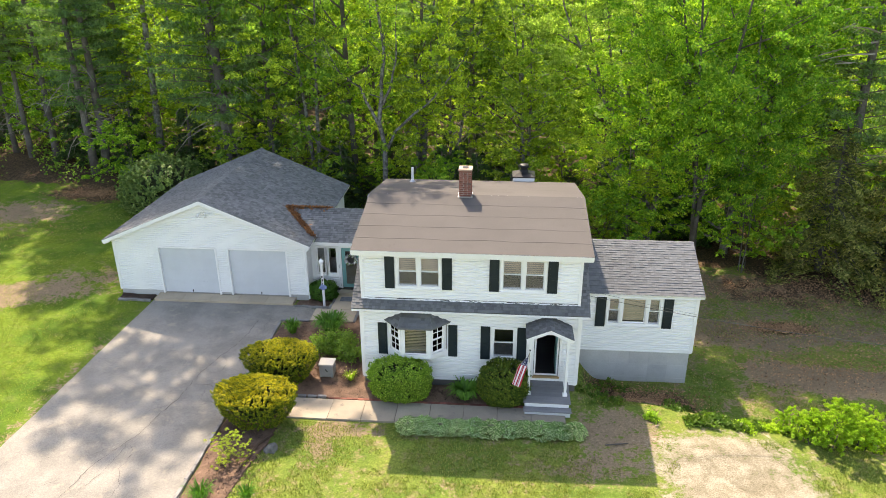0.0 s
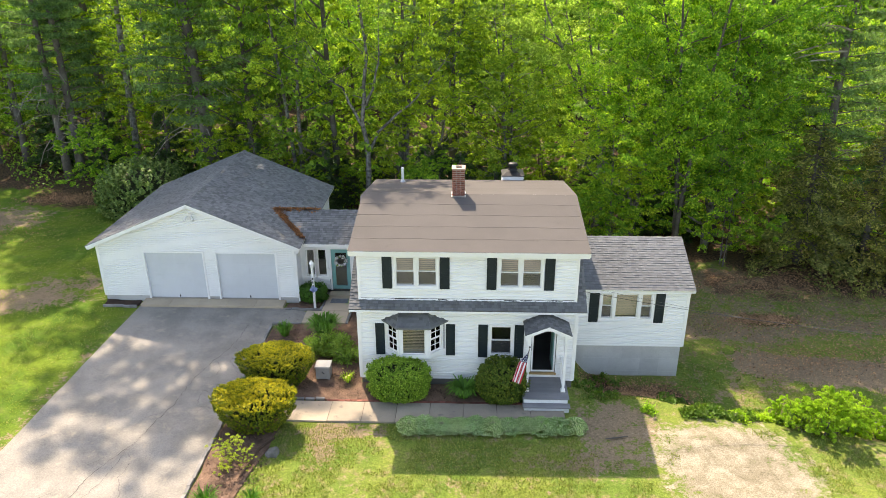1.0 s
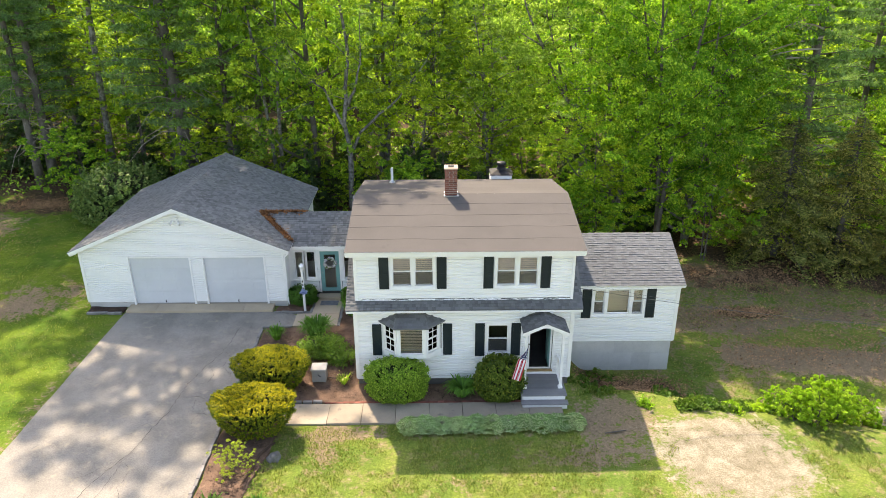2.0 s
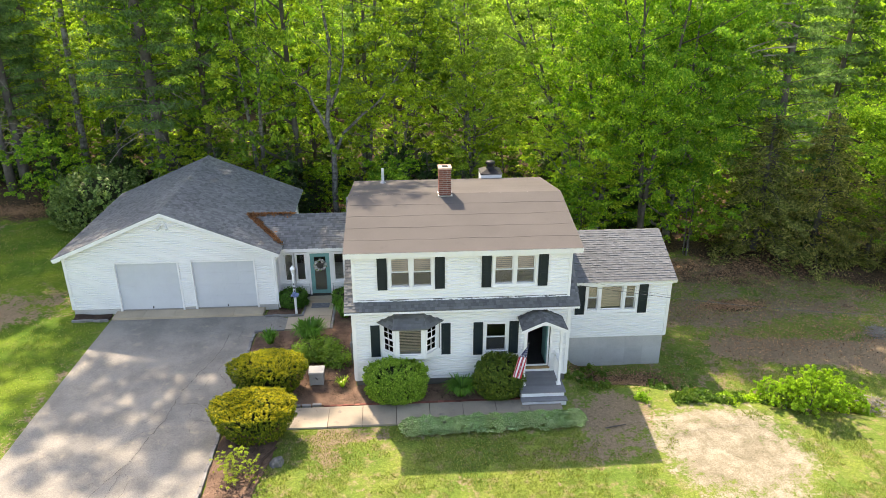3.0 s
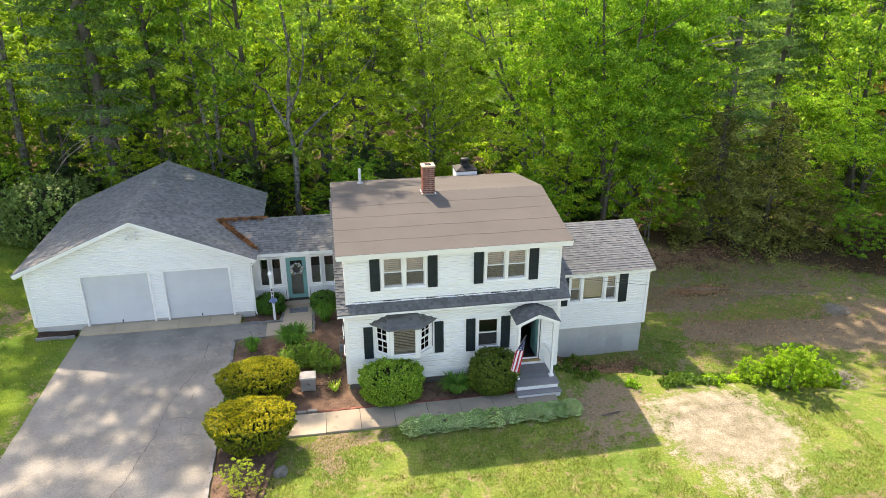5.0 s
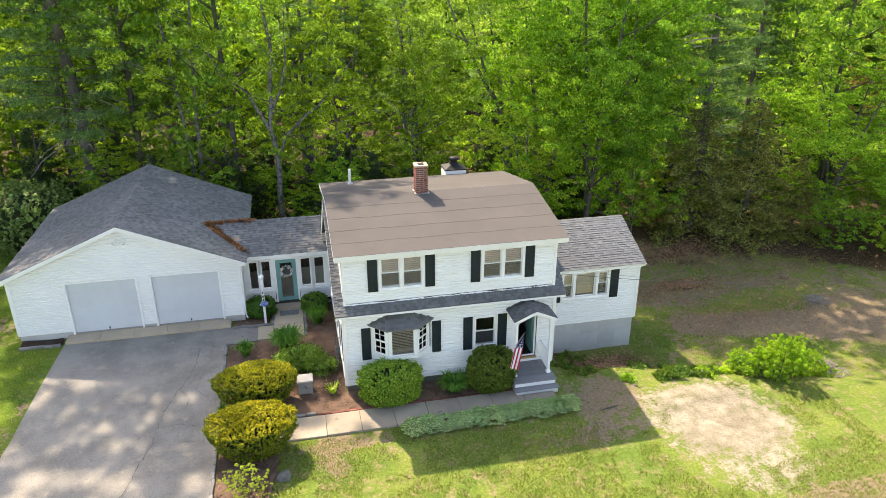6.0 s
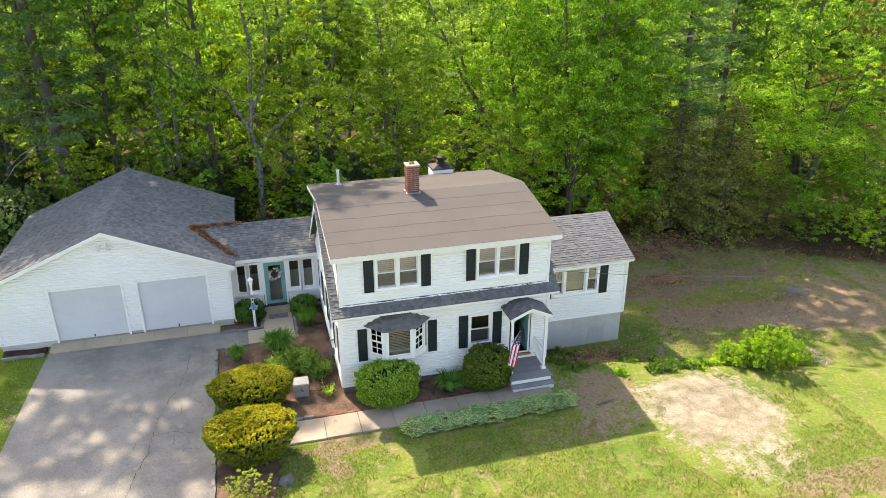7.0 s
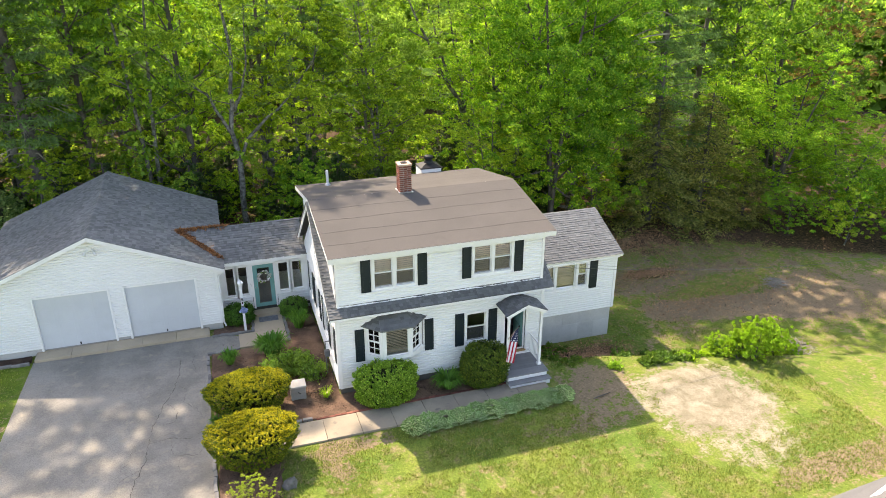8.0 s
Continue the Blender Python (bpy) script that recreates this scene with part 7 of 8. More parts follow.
# grass, as loose blades over the lawn
def grass():
    rng = np.random.RandomState(5)
    n = 92000
    x = np.concatenate([rng.uniform(-9.2, 12, 40000), rng.uniform(-28, -16.2, 24000), rng.uniform(3, 22, 28000)])
    y = np.concatenate([rng.uniform(13.2, 19.9, 40000), rng.uniform(15, 40, 24000), rng.uniform(21, 33, 28000)])
    dens = vnoise(x, y, 1.1, 8) * 0.6 + vnoise(x, y, 0.35, 9) * 0.4
    bare = 0.66 * spot(x, y, 7.3, 17.9, 2.7, 2.7, 0.7) + spot(x, y, 4.1, 20, 1.5, 1.4) + 0.6 * spot(x, y, -19.6, 29.6, 2.2, 1.5, 0.95) + 0.7 * spot(x, y, 12.5, 26.5, 4, 1.7) + 0.8 * spot(x, y, 17.5, 26.5, 4, 2.6) + 0.8 * spot(x, y, 6.2, 23.4, 1.5, 1.0) + 0.6 * spot(x, y, -28.5, 38, 3.2, 2.4, 0.8)
    bare = bare + 0.1 * ramp(x, 4, 9) * ramp(y, 21.5, 25)
    keep = (dens - bare * 0.6 > 0.36) & ~((x < -7.45 - 0.16 * np.clip(18.4 - y, 0, 4)) & (x > -9.4)) & ~((x > 2.8) & (x < 7.8) & (y > 24.8))
    x, y = x[keep], y[keep]
    n = len(x)
    k = 3
    x, y = np.repeat(x, k) + rng.normal(size=n * k) * 0.05, np.repeat(y, k) + rng.normal(size=n * k) * 0.05
    n *= k
    z = height(x, y)
    a = rng.uniform(0, 6.283, n)
    h = rng.uniform(0.02, 0.06, n)
    w = rng.uniform(0.009, 0.02, n)
    ln = rng.uniform(0.2, 0.9, n) * h
    v = np.stack([np.stack([x - np.sin(a) * w, y + np.cos(a) * w, z - 0.01], 1), np.stack([x + np.sin(a) * w, y - np.cos(a) * w, z - 0.01], 1), np.stack([x + np.cos(a) * ln, y + np.sin(a) * ln, z + h], 1)], 1).reshape(-1, 3)
    mesh = bpy.data.meshes.new("grass")
    mesh.from_pydata(v.tolist(), [], np.arange(n * 3).reshape(-1, 3).tolist())
    tagged(link("grass", mesh, L_GRASS), "patchy short green lawn grass", "grass", kind="stuff")


grass()


def scatter(name, spots, size, material, label, seed, tilt=1.6):
    """Loose litter lying on the ground."""
    rng = np.random.RandomState(seed)
    ps = []
    for cx, cy, rx, ry, n in spots:
        p = rng.normal(size=(n, 2)) * 0.55
        ps.append(p * (rx, ry) + (cx, cy))
    p = np.concatenate(ps)
    if name == "mulch_chips":
        p = p[(p[:, 0] > -9.2) & (p[:, 0] < 0.8)]
    c = np.column_stack([p, height(p[:, 0], p[:, 1]) + 0.03 + rng.rand(len(p)) * 0.03])
    ob = leaves(name, c, size, material, None, np.tile((0, 0, tilt), (len(c), 1)), 1.4, 0, rng=rng)
    tagged(ob, label, name.replace("_", " "), kind="stuff")


scatter("leaf_litter", [(6.2, 23.5, 1.5, 0.9, 2600), (4.4, 23.9, 1.0, 0.9, 900), (12.8, 29.8, 1.3, 0.5, 2200), (13, 26.4, 4, 1.5, 1700), (17, 27, 4, 2, 1700), (11.5, 29.3, 3, 1.4, 900), (14.5, 34.2, 5, 1.4, 4200), (18, 30.5, 7, 2.5, 2600), (-25.6, 41.6, 2.6, 1.1, 4200), (14, 33, 6, 1.5, 2600), (-26, 36, 3, 3, 500)], 0.055, DEADLEAF, "brown dead leaves lying on the ground", 3)
scatter("pine_cones", [(16.4, 25.0, 4.4, 1.6, 190), (12.5, 26.2, 3.4, 2.2, 150), (20, 24, 4, 2.0, 130), (11, 29.2, 3.5, 1.6, 80)], 0.045, CONE, "small dark pine cones strewn over bare soil", 14, 0.3)
scatter("mulch_chips", [(-7, 24, 2.2, 2.0, 6500), (-2, 21.7, 2.6, 0.35, 2200), (-8.4, 18, 0.7, 2.4, 3600), (-5.6, 22.6, 0.5, 0.8, 1600)], 0.05, MULCH, "loose bark chips on the bed", 4)

# pine needles in the valley between garage and breezeway roofs
rng = np.random.RandomState(6)
n = 2600
f = rng.rand(n)
vx, vy = -8.5 - 1.62 * f, 29.5 + 1.9 * f
top = rng.rand(n) < 0.35
vx = np.where(top, -10.0 + 1.9 * rng.rand(n), vx) + rng.normal(size=n) * 0.07
vy = np.where(top, 31.5 + rng.normal(size=n) * 0.12, vy + rng.normal(size=n) * 0.06)
vz = np.maximum(2.66 + BK * (2.05 - np.abs(vy - 31.4)), 4.82 - GK * np.abs(vx - GRX)) + 0.03 + 0.05 * rng.rand(n)
ob = leaves("needle_drift", np.column_stack([vx, vy, vz]), 0.06, NEEDLES, None, np.tile((0, 0, 1.2), (n, 1)), 2.6, 0, rng=rng)
tagged(ob, "orange pine needles drifted in the roof valley", "needle drift", kind="stuff")

# ---- small things ----
ds = thing("downspout", (-8.66, 28.68, 0.2), "white downspout at the garage corner", "downspout")
bm = bmesh.new()
tube(bm, [(-8.42, 28.52, 2.72), (-8.5, 28.6, 2.6), (-8.65, 28.68, 2.45), (-8.66, 28.69, 1.2), (-8.66, 28.69, 0.3), (-8.6, 28.55, 0.18)], [0.035] * 6, 6)
part("spout", bm, TRIM, ds)
hose = thing("cable_run", (-5.6, 23.0, 0.08), "thin dark cable lying on the mulch", "cable")
bm = bmesh.new()
tube(bm, [(-6.1, 22.75, 0.1), (-5.8, 22.7, 0.085), (-5.5, 22.75, 0.09), (-5.2, 22.95, 0.085), (-5.02, 23.3, 0.1), (-5.0, 23.7, 0.3)], [0.012] * 6, 5)
part("cable", bm, BLACKMETAL, hose)
st = thing("fallen_stick", (4.0, 19.6, 0), "dead stick lying on the bare soil", "stick")
bm = bmesh.new()
tube(bm, [(3.6, 19.35, 0.03), (4.0, 19.4, 0.05), (4.35, 19.5, 0.03)], [0.02, 0.025, 0.012], 6)
part("stick_wood", bm, BARK, st)


def brush_pile(x, y, r, h, n, seed, label):
    """A heap of thin dead twigs."""
    rnd2 = random.Random(seed)
    t = thing("brush_pile", (x, y, gz(x, y)), label, "brush pile")
    bm = bmesh.new()
    z = gz(x, y)
    for i in range(n):
        a, b = rnd2.uniform(0, 6.28), rnd2.uniform(0, 6.28)
        q = rnd2.random() ** 0.6 * r
        c = Vector((x + math.cos(a) * q, y + math.sin(a) * q, z + 0.03 + h * (1 - q / r) * rnd2.random()))
        d = Vector((math.cos(b), math.sin(b), rnd2.uniform(-0.25, 0.35))) * rnd2.uniform(0.15, 0.45)
        tube(bm, [c - d, c + Vector((0, 0, 0.03)), c + d], [0.008, 0.01, 0.005], 3)
    tagged(part("twig_tangle", bm, TWIG, t), kind="stuff")


brush_pile(18.2, 26.75, 0.6, 0.25, 120, 1, "grey heap of dead twigs on the yard")
brush_pile(14.4, 21.3, 0.9, 0.3, 140, 2, "pale heap of dry cut brush on the bank")
shrub("yellow_weed", (5.35, 20.9, gz(5.35, 20.9)), (0.26, 0.32, 0.42), 320, 0.07, L_LIME, "sunlit yellow-green weed clump on the bank", 301, "loose", "weeds", twigs=False)
lp = thing("lamp_post", (-7.85, 28.2, 0), "white post lantern with a blue bow and number plates", "lamp post")
bm = soft_box(-7.9, -7.8, 28.15, 28.25, -0.2, 1.95, r=0.012)
post = part("post", bm, TRIM, lp)
for i in range(3):
    z = 1.5 - i * 0.17
    part("number_bar", one_box(-7.875, -7.825, 28.138, 28.15, z - 0.05, z + 0.05), BLACKMETAL, lp, "dark bar")
bm = bmesh.new()
lathe(bm, [(0.07, 1.95), (0.05, 2.0), (0.075, 2.03), (0.095, 2.2), (0.13, 2.22), (0.1, 2.27), (0.03, 2.33), (0.02, 2.38)], (-7.85, 28.2, 0), 8)
part("lantern", bm, TRIM, lp, "white lantern head")
rng = np.random.RandomState(9)
bow, _ = blob(60, (-7.84, 28.1, 1.02), (0.15, 0.08, 0.12), rng, 0.2)
leaves("bow", bow, 0.13, RIBBON, lp, None, 1.3, 0, "blue and white ribbon bow", rng=rng)

ub = thing("utility_box", (-6.4, 22.7, 0.03), "small grey utility box standing in the mulch", "box")
part("body", soft_box(-6.66, -6.14, 22.5, 22.95, 0.06, 0.54, r=0.015), BOXMAT, ub)
part("lid", soft_box(-6.69, -6.11, 22.47, 22.98, 0.54, 0.61, r=0.02), mat("pale_lid", (0.46, 0.445, 0.42), (0.42, 0.405, 0.385), 2, 50, 0.6, 0.06), ub, "pale lid")
part("panel_line", one_box(-6.65, -6.15, 22.488, 22.5, 0.33, 0.36), BOXMAT, ub)
bm = bmesh.new()
tube(bm, [(-6.42, 22.48, 0.4), (-6.38, 22.45, 0.36), (-6.33, 22.47, 0.31)], [0.014, 0.018, 0.014], 6)
part("latch", bm, BLACKMETAL, ub, "dark latch")
for x in (-6.61, -6.19):
    for y in (22.55, 22.9):
        part("foot", one_box(x - 0.04, x + 0.04, y - 0.04, y + 0.04, 0.0, 0.06), BOXMAT, ub)

gm = thing("gas_meter", (-5.1, 24.0, 0.3), "grey gas meter on the house's side wall", "meter")
bm = soft_box(-5.2, -5.0, 23.87, 24.07, 0.75, 1.0, r=0.04)
METERGREY = mat("meter_grey", (0.15, 0.155, 0.16), (0.12, 0.122, 0.125), 3, 50, 0.6, 0.15)
part("meter_body", bm, METERGREY, gm)
bm = bmesh.new()
tube(bm, [(-5.15, 23.95, 0.0), (-5.15, 23.95, 0.75)], [0.025, 0.025], 7)
tube(bm, [(-5.15, 24.0, 1.05), (-5.15, 24.0, 1.35), (-4.95, 24.0, 1.35)], [0.025, 0.025, 0.025], 7)
part("pipe", bm, METERGREY, gm)

dm = thing("doormat", (-6.85, 28.85, 0.08), "grey patterned doormat on the entry walk", "doormat")
part("mat_body", soft_box(-7.25, -6.45, 28.62, 29.05, 0.071, 0.087, r=0.006), MATGREY, dm)

wr = thing("wreath", (-6.83, 29.53, 1.72), "white and pink flower wreath hanging on the teal door", "wreath")
rng = np.random.RandomState(4)
a = rng.uniform(0, 6.283, 150)
c = np.column_stack([-6.83 + np.cos(a) * 0.23, 29.55 + rng.uniform(-0.05, 0.03, 150), 1.74 + np.sin(a) * 0.22]) + rng.normal(size=(150, 3)) * 0.025
leaves("flowers", c[:110], 0.12, PETALS, wr, None, 1.1, 0, rng=rng)
leaves("leaves", c[110:], 0.08, L_DARK, wr, None, 1.6, 0, rng=rng)

# flag on a short pole from the porch post
fg = thing("flag", (1.1, 21.3, 1.9), "hanging striped flag with a starred blue canton", "flag")
bm = bmesh.new()
tip = Vector((1.06, 20.45, 2.82))
foot = Vector((1.1, 21.42, 1.75))
tube(bm, [foot, tip], [0.014, 0.012], 8)
part("pole", bm, mat("pale_wood_pole", (0.5, 0.42, 0.32), (0.45, 0.38, 0.28), 4, 40, 0.6), fg)
bm = bmesh.new()
bmesh.ops.create_icosphere(bm, subdivisions=2, radius=0.03, matrix=Matrix.Translation(tip))
part("finial", bm, BLACKMETAL, fg)
HO, FL = 0.78, 1.28
along = (foot - tip).normalized()


def cloth(h, f):
    """A place on the draped cloth: h along the pole, f away from it."""
    h = h / 0.54 * 0.78 if h < 0.54 else 0.78 + (h - 0.54) / 0.46 * 0.22
    root = tip + along * (0.04 + h * HO * 0.8)
    free = tip + along * 0.15 + Vector((-0.27, 0.08, 0.06)) * (h - 0.2)
    p = root.lerp(free, min(1, f * 2.2))
    drop = f * FL
    p = p + Vector((-0.28, -0.3, -0.88)) * drop
    fold = 0.03 * math.sin(h * 13 + f * 2.0) * min(1, f * 2.5)
    return p + Vector((fold * 0.5, -fold, fold * 0.5))


def cloth_patch(name, h0, h1, f0, f1, material, lift=0.0, nh=3, nf=14):
    verts = [tuple(cloth(h0 + (h1 - h0) * i / nh, f0 + (f1 - f0) * j / nf) + Vector((0, lift, 0))) for i in range(nh + 1) for j in range(nf + 1)]
    faces = [(i * (nf + 1) + j, i * (nf + 1) + j + 1, (i + 1) * (nf + 1) + j + 1, (i + 1) * (nf + 1) + j) for i in range(nh) for j in range(nf)]
    return raw(name, verts, faces, material, fg)


for i in range(13):
    cloth_patch("stripe", i / 13, (i + 1) / 13, 0.4 if i < 7 else 0.0, 1.0, RED if i % 2 == 0 else FLAGWHITE)
canton = cloth_patch("canton", 0, 7 / 13, 0, 0.4, NAVY, 0.0, 8, 8)
for i in range(5):
    for j in range(6):
        h, f = (i + 0.5) / 5 * 7 / 13, (j + 0.5) / 6 * 0.4
        c = cloth(h, f)
        e1 = (cloth(h + 0.01, f) - c).normalized()
        e2 = (cloth(h, f + 0.01) - c).normalized()
        nrm = e1.cross(e2).normalized()
        if nrm.y > 0:
            nrm = -nrm
        pts = []
        for q in range(10):
            rr = 0.03 if q % 2 == 0 else 0.012
            a = q * math.pi / 5
            pts.append(tuple(c + nrm * 0.005 + e1 * rr * math.cos(a) + e2 * rr * math.sin(a)))
        raw("star", pts, [tuple(range(10))], FLAGWHITE, canton)

# overhead service cable from the wing out over the yard
cb = thing("service_cable", (2.95, 22.1, 4.07), "thin grey service cable running from the house", "cable")
bm = bmesh.new()
pts = [(x, 22.25 - 0.05 * x, 4.636 - 0.2057 * x + 0.00519 * x * x) for x in np.linspace(2.95, 42, 30)]
tube(bm, pts, [0.008] * 30, 5)
part("cable", bm, CABLE, cb)
bm = bmesh.new()
pts = [(x, 22.25 - 0.05 * x, 4.636 - 0.2057 * x + 0.00519 * x * x + 0.2 * (1 - (x - 2.95) / 6)) for x in np.linspace(2.95, 8.95, 8)]
tube(bm, pts, [0.004] * 8, 5)
part("stay_wire", bm, CABLE, cb)

# ---- the wood ----
MODELS = {}
MODELS["m1"] = tree("maple_tree", "tall maple with fresh bright green leaves", 1, 17, 4.2, 3.4, 0.2, 52000, 0.092, L_MAPLE, BARK, 27, 3, tri=True)
MODELS["m2"] = tree("maple_tree", "broad maple with bright green leaves", 2, 15, 4.4, 1.0, 0.22, 52000, 0.092, L_MAPLE, PALEBARK, 26, 2, tri=True)
MODELS["b1"] = tree("beech_tree", "slender tree with yellow-green young leaves", 3, 16, 3.4, 1.5, 0.15, 14500, 0.135, L_BEECH, PALEBARK, 24, tri=True, clump=0.9)
MODELS["b2"] = tree("beech_tree", "slender leaning tree with sparse young leaves", 4, 19, 3.6, 3.0, 0.17, 14500, 0.135, L_BEECH, PALEBARK, 22, 2, tri=True)
MODELS["d1"] = tree("ash_tree", "shaded green broad-leaved tree of the wood", 5, 18, 4.2, 1.5, 0.18, 13000, 0.158, L_DARK, BARK, 24, tri=True, clump=1.5)
# d2 carries its crown out of sight, to shade garage and driveway
MODELS["d2"] = tree("oak_tree", "bare-trunked oak added for shade, its crown out of sight", 25, 26, 5.0, 14.0, 0.22, 18000, 0.175, L_DARK, PALEBARK, 22, tri=True, clump=1.4)
MODELS["m3"] = tree("birch_tree", "full young tree with yellow-green leaves", 19, 14, 4.0, 1.6, 0.17, 30000, 0.1, L_BEECH, PALEBARK, 26, 2, tri=True)
MODELS["u1"] = tree("understory_tree", "low understory tree with fresh leaves", 6, 6.0, 2.9, 0.3, 0.06, 7200, 0.125, L_MAPLE, BARK, 14, 2, tri=True)
MODELS["u2"] = tree("understory_tree", "low understory tree with yellow-green leaves", 7, 7.0, 2.7, 0.3, 0.07, 7200, 0.125, L_BEECH, PALEBARK, 14, 1, tri=True)
MODELS["p1"] = pine("pine_tree", "tall white pine with a dark bare trunk", 8, 27, 5.4, 0.44, 21000, 0.085, 22, 4.6)
MODELS["p2"] = pine("pine_tree", "tall white pine with dead lower branches", 9, 25, 9, 0.3, 13000, 0.085, 26, 3.6)
MODELS["h1"] = hemlock("hemlock_tree", "dense dull olive hemlock with drooping branches", 10, 10.5, 3.9, 30000, 0.085, L_HEMLOCK)
# added dark saplings that stand for the shaded gaps between trunks
MODELS["h2"] = hemlock("young_hemlock", "dark sapling added for the shade between the trunks", 17, 4.6, 1.9, 4400, 0.115, L_SHADEFILL)
MODELS["r1"] = tree("red_maple", "young maple with rust and yellow leaves", 14, 12, 3.0, 1.5, 0.14, 14000, 0.11, leaf_mat("rust_leaf", (0.22, 0.2, 0.05), (0.3, 0.21, 0.06), 0.45, 0.4, (0.36, 0.2, 0.07)), BARK, 20, tri=True)
used = set()


def plant(key, x, y, turn=0.0, scale=1.0, tall=1.0):
    ob = MODELS[key]
    m = Matrix.Translation((x, y, gz(x, y))) @ Matrix.Rotation(turn, 4, "Z") @ Matrix.Diagonal((scale, scale, scale * tall, 1))
    if key in used:
        return copy_thing(ob, m @ Matrix.Diagonal((1 / ob.scale.x, 1 / ob.scale.y, 1 / ob.scale.z, 1)))
    used.add(key)
    ob.matrix_basis = m
    return ob


rnd = random.Random(21)
# the trees that stand out, and the d2 oaks added for their shade
for key, x, y, turn, sc, tl in [
    ("p1", -17.3, 43.2, 1.04, 1.0, 1.0), ("p2", -28.0, 45.3, 1.2, 0.9, 1.0), ("p1", -27.0, 50.0, 2.2, 0.9, 1.0), ("p1", -27.3, 45.9, 3.0, 0.7, 1.15),
    ("p2", -32.5, 48.3, 4.0, 0.85, 1.0), ("p2", -34.6, 48.6, 5.2, 0.7, 1.0), ("p2", -36.6, 49.7, 0.4, 0.66, 1.0), ("b1", -30.0, 52.0, 1.0, 1.0, 0.9), ("b1", -22.5, 47.5, 5.0, 1.0, 0.9), ("m2", -36.5, 54.0, 0.0, 0.8, 0.9), ("b2", -11.4, 42.4, 1.0, 1.0, 1.0),
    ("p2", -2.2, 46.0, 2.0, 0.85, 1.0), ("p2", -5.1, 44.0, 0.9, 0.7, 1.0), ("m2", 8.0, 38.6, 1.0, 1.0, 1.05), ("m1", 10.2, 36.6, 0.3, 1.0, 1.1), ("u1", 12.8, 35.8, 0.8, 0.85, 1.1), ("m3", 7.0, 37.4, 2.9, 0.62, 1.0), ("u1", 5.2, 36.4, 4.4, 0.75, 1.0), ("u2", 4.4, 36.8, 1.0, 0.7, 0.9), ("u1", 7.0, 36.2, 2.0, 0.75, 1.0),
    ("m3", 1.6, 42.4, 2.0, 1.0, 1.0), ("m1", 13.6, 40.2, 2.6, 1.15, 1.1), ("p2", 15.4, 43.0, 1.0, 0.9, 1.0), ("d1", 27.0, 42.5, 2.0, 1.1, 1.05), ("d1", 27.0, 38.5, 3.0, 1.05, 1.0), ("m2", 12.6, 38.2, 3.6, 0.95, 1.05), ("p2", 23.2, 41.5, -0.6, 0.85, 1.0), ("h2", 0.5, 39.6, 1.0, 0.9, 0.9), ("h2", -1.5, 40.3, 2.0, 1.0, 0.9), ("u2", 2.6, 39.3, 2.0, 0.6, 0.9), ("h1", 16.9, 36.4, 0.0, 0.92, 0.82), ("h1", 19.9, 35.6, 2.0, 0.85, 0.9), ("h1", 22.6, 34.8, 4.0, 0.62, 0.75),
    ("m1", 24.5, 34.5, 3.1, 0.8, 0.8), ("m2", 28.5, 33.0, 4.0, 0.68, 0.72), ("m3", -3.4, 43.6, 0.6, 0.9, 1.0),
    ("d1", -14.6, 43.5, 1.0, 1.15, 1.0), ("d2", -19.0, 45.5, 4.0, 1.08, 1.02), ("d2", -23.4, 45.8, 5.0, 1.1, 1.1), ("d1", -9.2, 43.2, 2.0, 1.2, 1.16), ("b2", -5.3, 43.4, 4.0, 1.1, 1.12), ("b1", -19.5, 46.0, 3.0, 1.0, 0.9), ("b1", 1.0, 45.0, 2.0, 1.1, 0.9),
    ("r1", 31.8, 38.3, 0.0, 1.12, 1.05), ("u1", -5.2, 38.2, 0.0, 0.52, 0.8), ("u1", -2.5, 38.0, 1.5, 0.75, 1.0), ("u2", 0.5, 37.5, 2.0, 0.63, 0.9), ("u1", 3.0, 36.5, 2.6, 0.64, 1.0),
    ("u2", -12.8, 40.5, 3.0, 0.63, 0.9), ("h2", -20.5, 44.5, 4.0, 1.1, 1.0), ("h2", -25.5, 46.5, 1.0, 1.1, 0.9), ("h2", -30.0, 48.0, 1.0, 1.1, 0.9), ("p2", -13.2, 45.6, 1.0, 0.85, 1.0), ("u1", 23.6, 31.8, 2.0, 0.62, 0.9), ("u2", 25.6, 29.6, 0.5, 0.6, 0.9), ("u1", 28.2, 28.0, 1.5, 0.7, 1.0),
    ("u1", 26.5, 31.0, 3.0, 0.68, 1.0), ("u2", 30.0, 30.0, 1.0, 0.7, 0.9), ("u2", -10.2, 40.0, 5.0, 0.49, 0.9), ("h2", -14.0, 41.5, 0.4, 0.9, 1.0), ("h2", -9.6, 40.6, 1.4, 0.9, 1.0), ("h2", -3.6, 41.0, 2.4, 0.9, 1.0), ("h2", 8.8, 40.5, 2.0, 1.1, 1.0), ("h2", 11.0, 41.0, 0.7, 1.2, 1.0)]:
    plant(key, x, y, turn, sc, tl)
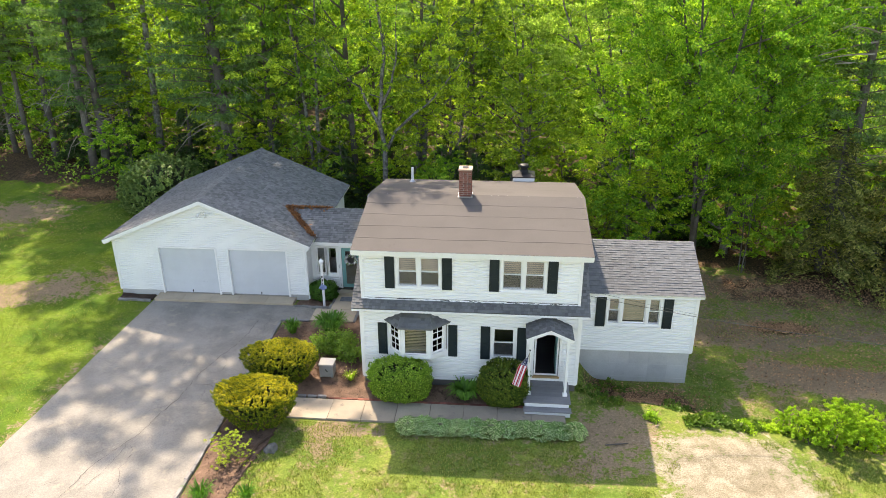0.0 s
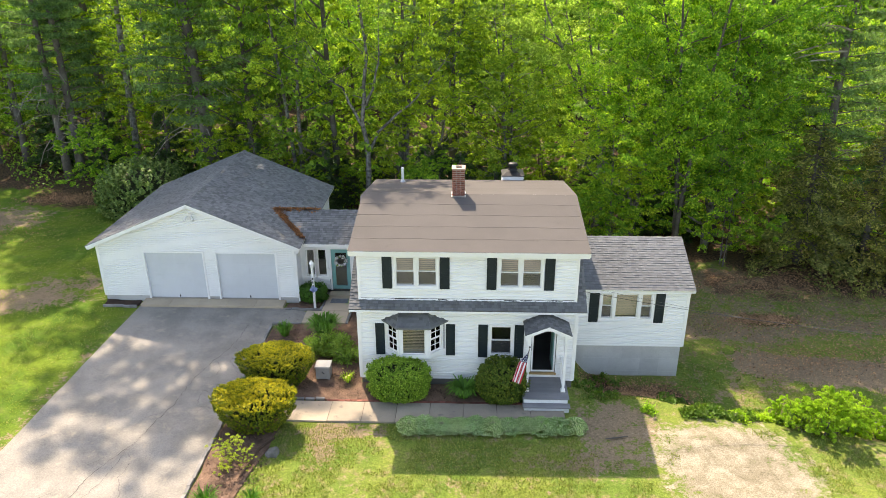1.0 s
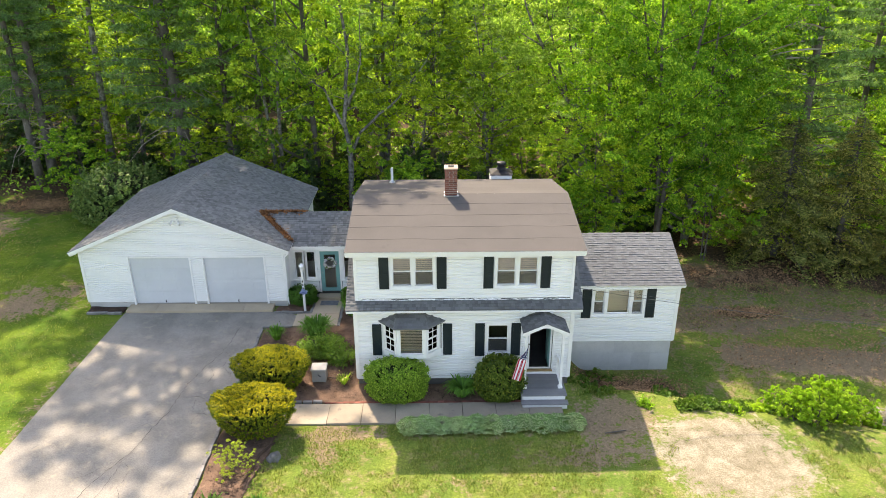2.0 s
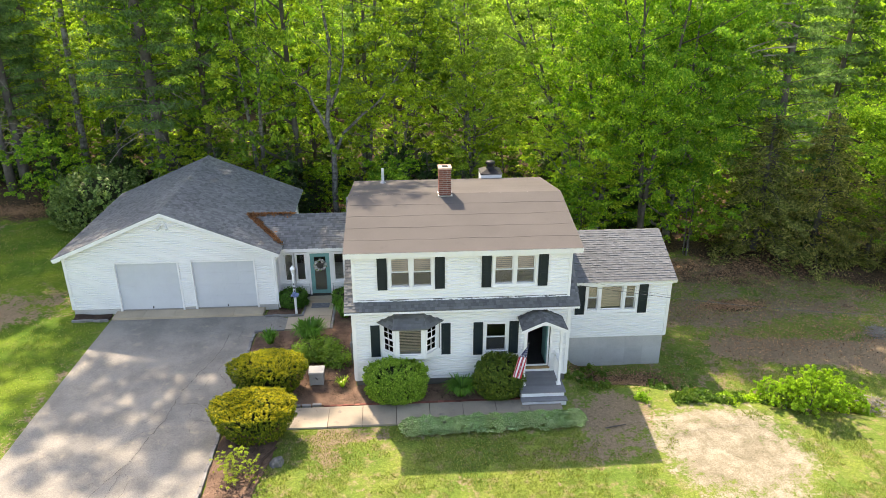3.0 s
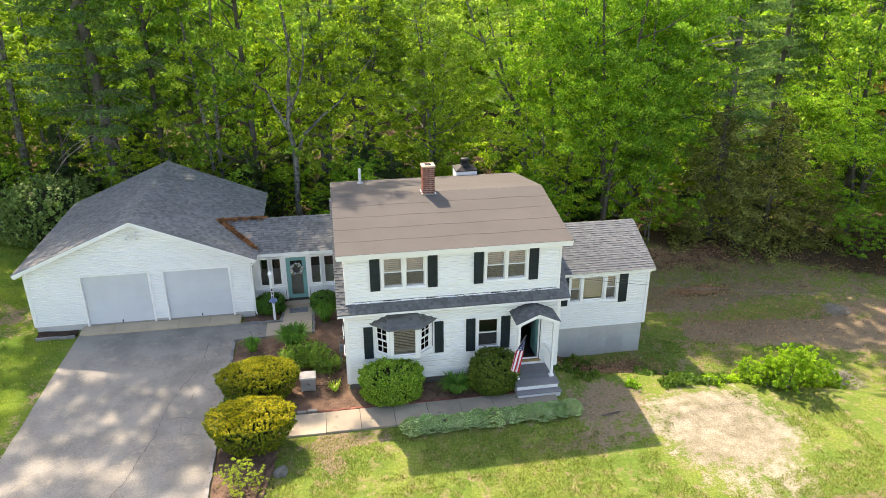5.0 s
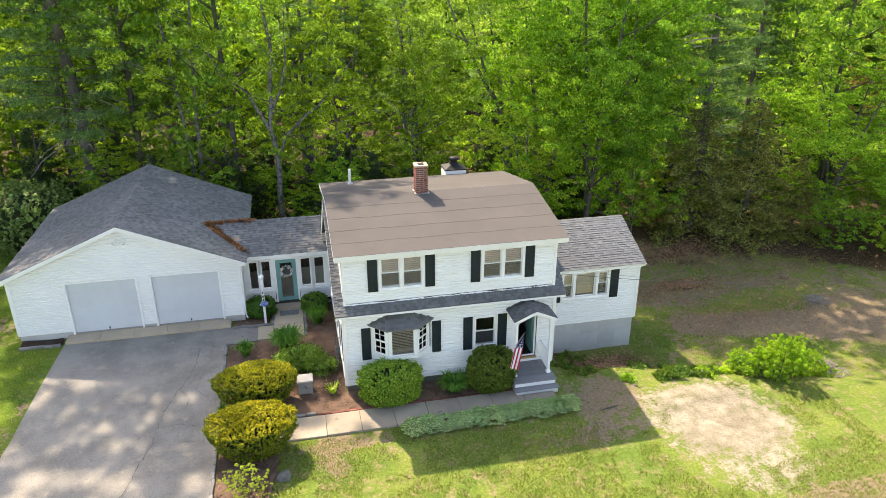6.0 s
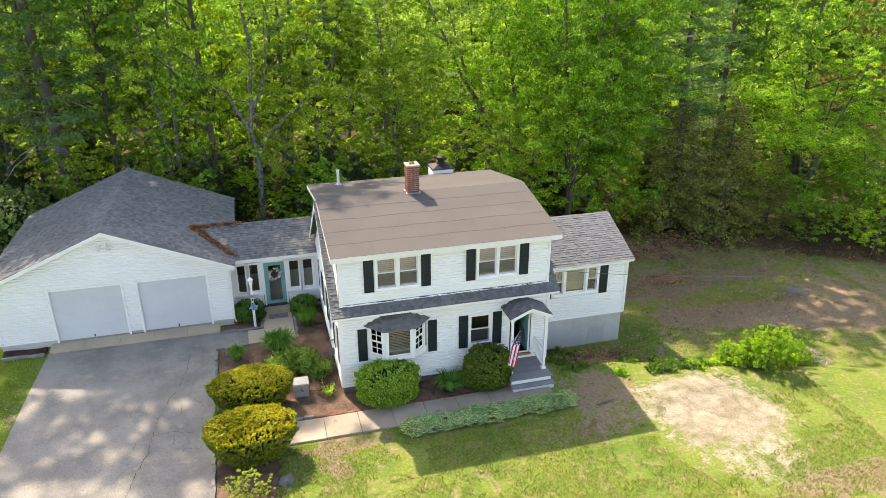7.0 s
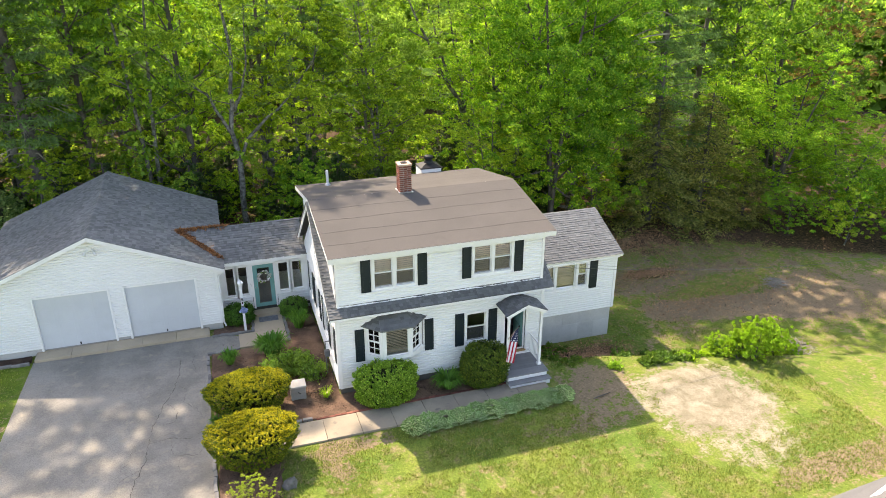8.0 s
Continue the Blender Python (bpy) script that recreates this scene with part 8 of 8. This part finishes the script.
# the gnarled, lichen-grey tree with its long bare limb
limb_tree("gnarled_tree", "gnarled grey lichen-spotted tree with a long bare limb", 12, (-6.9, 40.3, gz(-6.9, 40.3)), [
    ([(-6.9, 40.3, -1.0), (-6.95, 40.3, 1.8), (-6.9, 40.3, 4.4), (-7.14, 40.3, 5.6), (-6.95, 40.3, 7.7), (-6.75, 40.3, 10.1), (-7.3, 39.8, 14.5), (-8.2, 39.3, 18.5), (-8.7, 39.0, 21.5)], 0.19),
    ([(-7.1, 40.3, 5.3), (-7.65, 40.25, 6.4), (-8.2, 40.2, 7.6), (-9.25, 40.1, 8.4), (-10.2, 40.0, 10.2)], 0.12),
    ([(-6.9, 40.3, 6.6), (-6.35, 40.1, 7.9), (-6.0, 40.0, 9.6), (-5.9, 39.8, 12.0)], 0.1),
    ], 9000, 0.1, L_BEECH, PALEBARK, 0.4, 0.5, [(-8.4, 38.6, 20.2, 1.2), (-9.3, 39.3, 21.6, 1.3), (-7.2, 38.8, 18.6, 0.9), (-10.6, 39.6, 20.6, 1.0), (-5.9, 39.8, 12.4, 0.9), (-10.2, 40.0, 10.6, 0.8)])
limb = thing("bare_limb", (-7.0, 40.6, 3.8), "long bare pale limb leaning from a forked trunk", "dead limb")
bm = bmesh.new()
tube(bm, [(-6.95, 40.45, 3.6), (-6.34, 41.0, 4.93), (-5.7, 41.0, 5.5), (-5.19, 41.0, 6.02), (-4.6, 41.0, 6.4), (-4.06, 41.0, 6.93), (-3.09, 41.0, 8.14), (-2.46, 41.0, 8.96), (-2.1, 41.0, 9.7)], [0.1, 0.09, 0.085, 0.075, 0.065, 0.055, 0.045, 0.03, 0.012], 6)
part("limb_wood", bm, PALEBARK, limb)
# the pale tree whose stems spread in a fan
limb_tree("poplar_tree", "pale tree with fanned grey stems and yellow-green leaves", 16, (6.7, 41.0, gz(6.7, 41.0)), [
    ([(6.7, 41.0, -1.2), (6.75, 41.0, 2.4), (6.8, 41.0, 4.6), (6.84, 41.0, 7.2), (6.7, 41.0, 11.9), (6.5, 41.0, 17.0)], 0.25),
    ([(6.7, 41.0, 4.0), (6.45, 41.0, 5.1), (6.2, 41.0, 7.2), (5.57, 41.0, 10.0), (4.9, 41.0, 14.5)], 0.17),
    ([(6.6, 41.0, 4.6), (6.0, 40.9, 6.2), (5.06, 40.8, 7.6), (4.0, 40.8, 9.85), (3.0, 40.8, 11.9), (2.2, 40.8, 15.0)], 0.16),
    ([(5.7, 40.9, 6.9), (5.37, 41.1, 7.7), (4.9, 41.1, 9.2), (4.26, 41.1, 11.3), (3.9, 41.0, 15.0)], 0.11),
    ([(4.0, 40.8, 9.8), (2.9, 40.7, 10.45), (1.8, 40.6, 10.7)], 0.06),
    ], 34000, 0.095, L_POPLAR, PALEBARK, 0.5, 0.6, [(3.4, 38.8, 14.6, 1.7), (4.8, 38.6, 15.8, 1.7), (2.2, 39.8, 15.2, 1.5), (5.6, 39.4, 17.0, 1.7), (4.0, 37.8, 13.2, 1.3), (1.8, 40.6, 10.9, 0.8), (4.6, 40.6, 12.5, 1.6), (6.6, 40.4, 12.0, 1.5), (3.2, 40.4, 9.4, 1.0), (7.6, 40.0, 9.0, 1.2)])
# a white pine at the wood's edge with pale dead limbs low on its trunk
edge_pine = plant("p1", 18.5, 38.6, -0.53, 0.8, 1.05)
rnd2 = random.Random(4)
for z, reach, dz in ((12.1, 3.0, -0.25), (11.5, 2.2, -0.4), (10.5, 3.5, -0.9), (9.9, 2.8, -0.3), (9.4, 2.9, -0.05), (8.55, 1.7, -0.05), (10.9, 1.5, 0.3), (7.6, 1.2, -0.1)):
    bm = bmesh.new()
    pts = [(18.25 - reach * f, 38.3 - 0.5 * f + rnd2.uniform(-0.05, 0.05), z + dz * f + 0.12 * math.sin(3.0 * f)) for f in (0, 0.25, 0.5, 0.75, 1.0)]
    tube(bm, pts, [0.055, 0.05, 0.042, 0.03, 0.01], 5)
    for q in (2, 3):
        tube(bm, [pts[q], (pts[q][0] - 0.5, pts[q][1] - 0.3, pts[q][2] + rnd2.uniform(-0.3, 0.3))], [0.02, 0.006], 4)
    bl = part("bare_branch", bm, TWIG, None, "pale bare dead branch")
    bl.parent = edge_pine
    bl.matrix_parent_inverse = edge_pine.matrix_basis.inverted()
# undergrowth along the wood's edge and within it, with dark h2 saplings for shade
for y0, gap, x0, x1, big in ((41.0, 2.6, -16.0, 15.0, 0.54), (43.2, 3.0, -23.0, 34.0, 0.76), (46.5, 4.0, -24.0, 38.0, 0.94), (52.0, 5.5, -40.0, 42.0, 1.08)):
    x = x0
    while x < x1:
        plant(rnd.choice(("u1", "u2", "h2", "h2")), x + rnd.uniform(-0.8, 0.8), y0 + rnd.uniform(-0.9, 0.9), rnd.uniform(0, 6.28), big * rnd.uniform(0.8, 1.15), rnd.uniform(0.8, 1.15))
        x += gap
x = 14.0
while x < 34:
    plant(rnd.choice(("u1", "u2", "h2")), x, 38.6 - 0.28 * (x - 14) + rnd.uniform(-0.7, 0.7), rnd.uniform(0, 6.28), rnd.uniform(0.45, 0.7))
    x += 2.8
# the wood behind them, row after row
y = 48.5
while y < 76:
    x = -40.0 - (y - 47) * 0.5
    while x < 42 + (y - 47) * 0.4:
        key = rnd.choice(("b1", "d1", "d1", "p2", "b1", "d1", "b2"))
        low = {"b1": 0.82, "d1": 0.8, "b2": 0.7, "p2": 0.54}[key]
        plant(key, x + rnd.uniform(-1.6, 1.6), y + rnd.uniform(-1.8, 1.8), rnd.uniform(0, 6.28), low * rnd.uniform(1.0, 1.15), rnd.uniform(0.88, 1.05))
        x += 8.3
    y += 8.5
# far woods that close the view
rng = np.random.RandomState(31)
n = 34000
ang = rng.uniform(-1.25, 1.25, n)
dist = rng.uniform(80, 92, n)
c = np.column_stack([np.sin(ang) * dist, np.cos(ang) * dist + 2, -3 + 16 * rng.rand(n) ** 0.9])
ob = leaves("far_woods", c, 1.4, L_DARK, None, None, 1.3, 0.3, rng=rng, tri=True)
tagged(ob, "distant dense green woods", "woods", kind="stuff")

# low undergrowth on the forest floor
rng = np.random.RandomState(77)
n = 46000
px = rng.uniform(-42, 44, n)
py = rng.uniform(38.5, 64, n)
edge = np.where(px > 2, 37.5 - 0.12 * np.clip(px - 12, 0, 30), np.where(px < -18, 43.0, 39.5))
keep = (py > edge) & (vnoise(px, py, 1.6, 12) > 0.38) & ~((px > 7) & (px < 13.5) & (py < 46))
px, py = px[keep], py[keep]
tops = 0.25 + 1.9 * vnoise(px, py, 1.3, 13) * vnoise(px, py, 0.6, 14)
c = np.column_stack([px, py, height(px, py) + tops * rng.rand(len(px)) ** 0.6])
ob = leaves("undergrowth", c, 0.15, L_DARK, None, None, 1.5, 0.6, rng=rng, tri=True)
tagged(ob, "low green undergrowth on the forest floor", "undergrowth", kind="stuff")

# rhododendron beside the garage
shrub("rhododendron", (-19.8, 38.9, gz(-19.8, 38.9)), (2.1, 1.9, 3.4), 17000, 0.11, L_RHODO, "large dull green rhododendron beside the garage", 201, "round", lump=0.2)
shrub("rhododendron", (-21.4, 39.2, gz(-21.4, 39.2)), (1.3, 1.4, 2.2), 8000, 0.11, L_RHODO, "large dull green rhododendron at the wood's edge", 202, "round", lump=0.22)
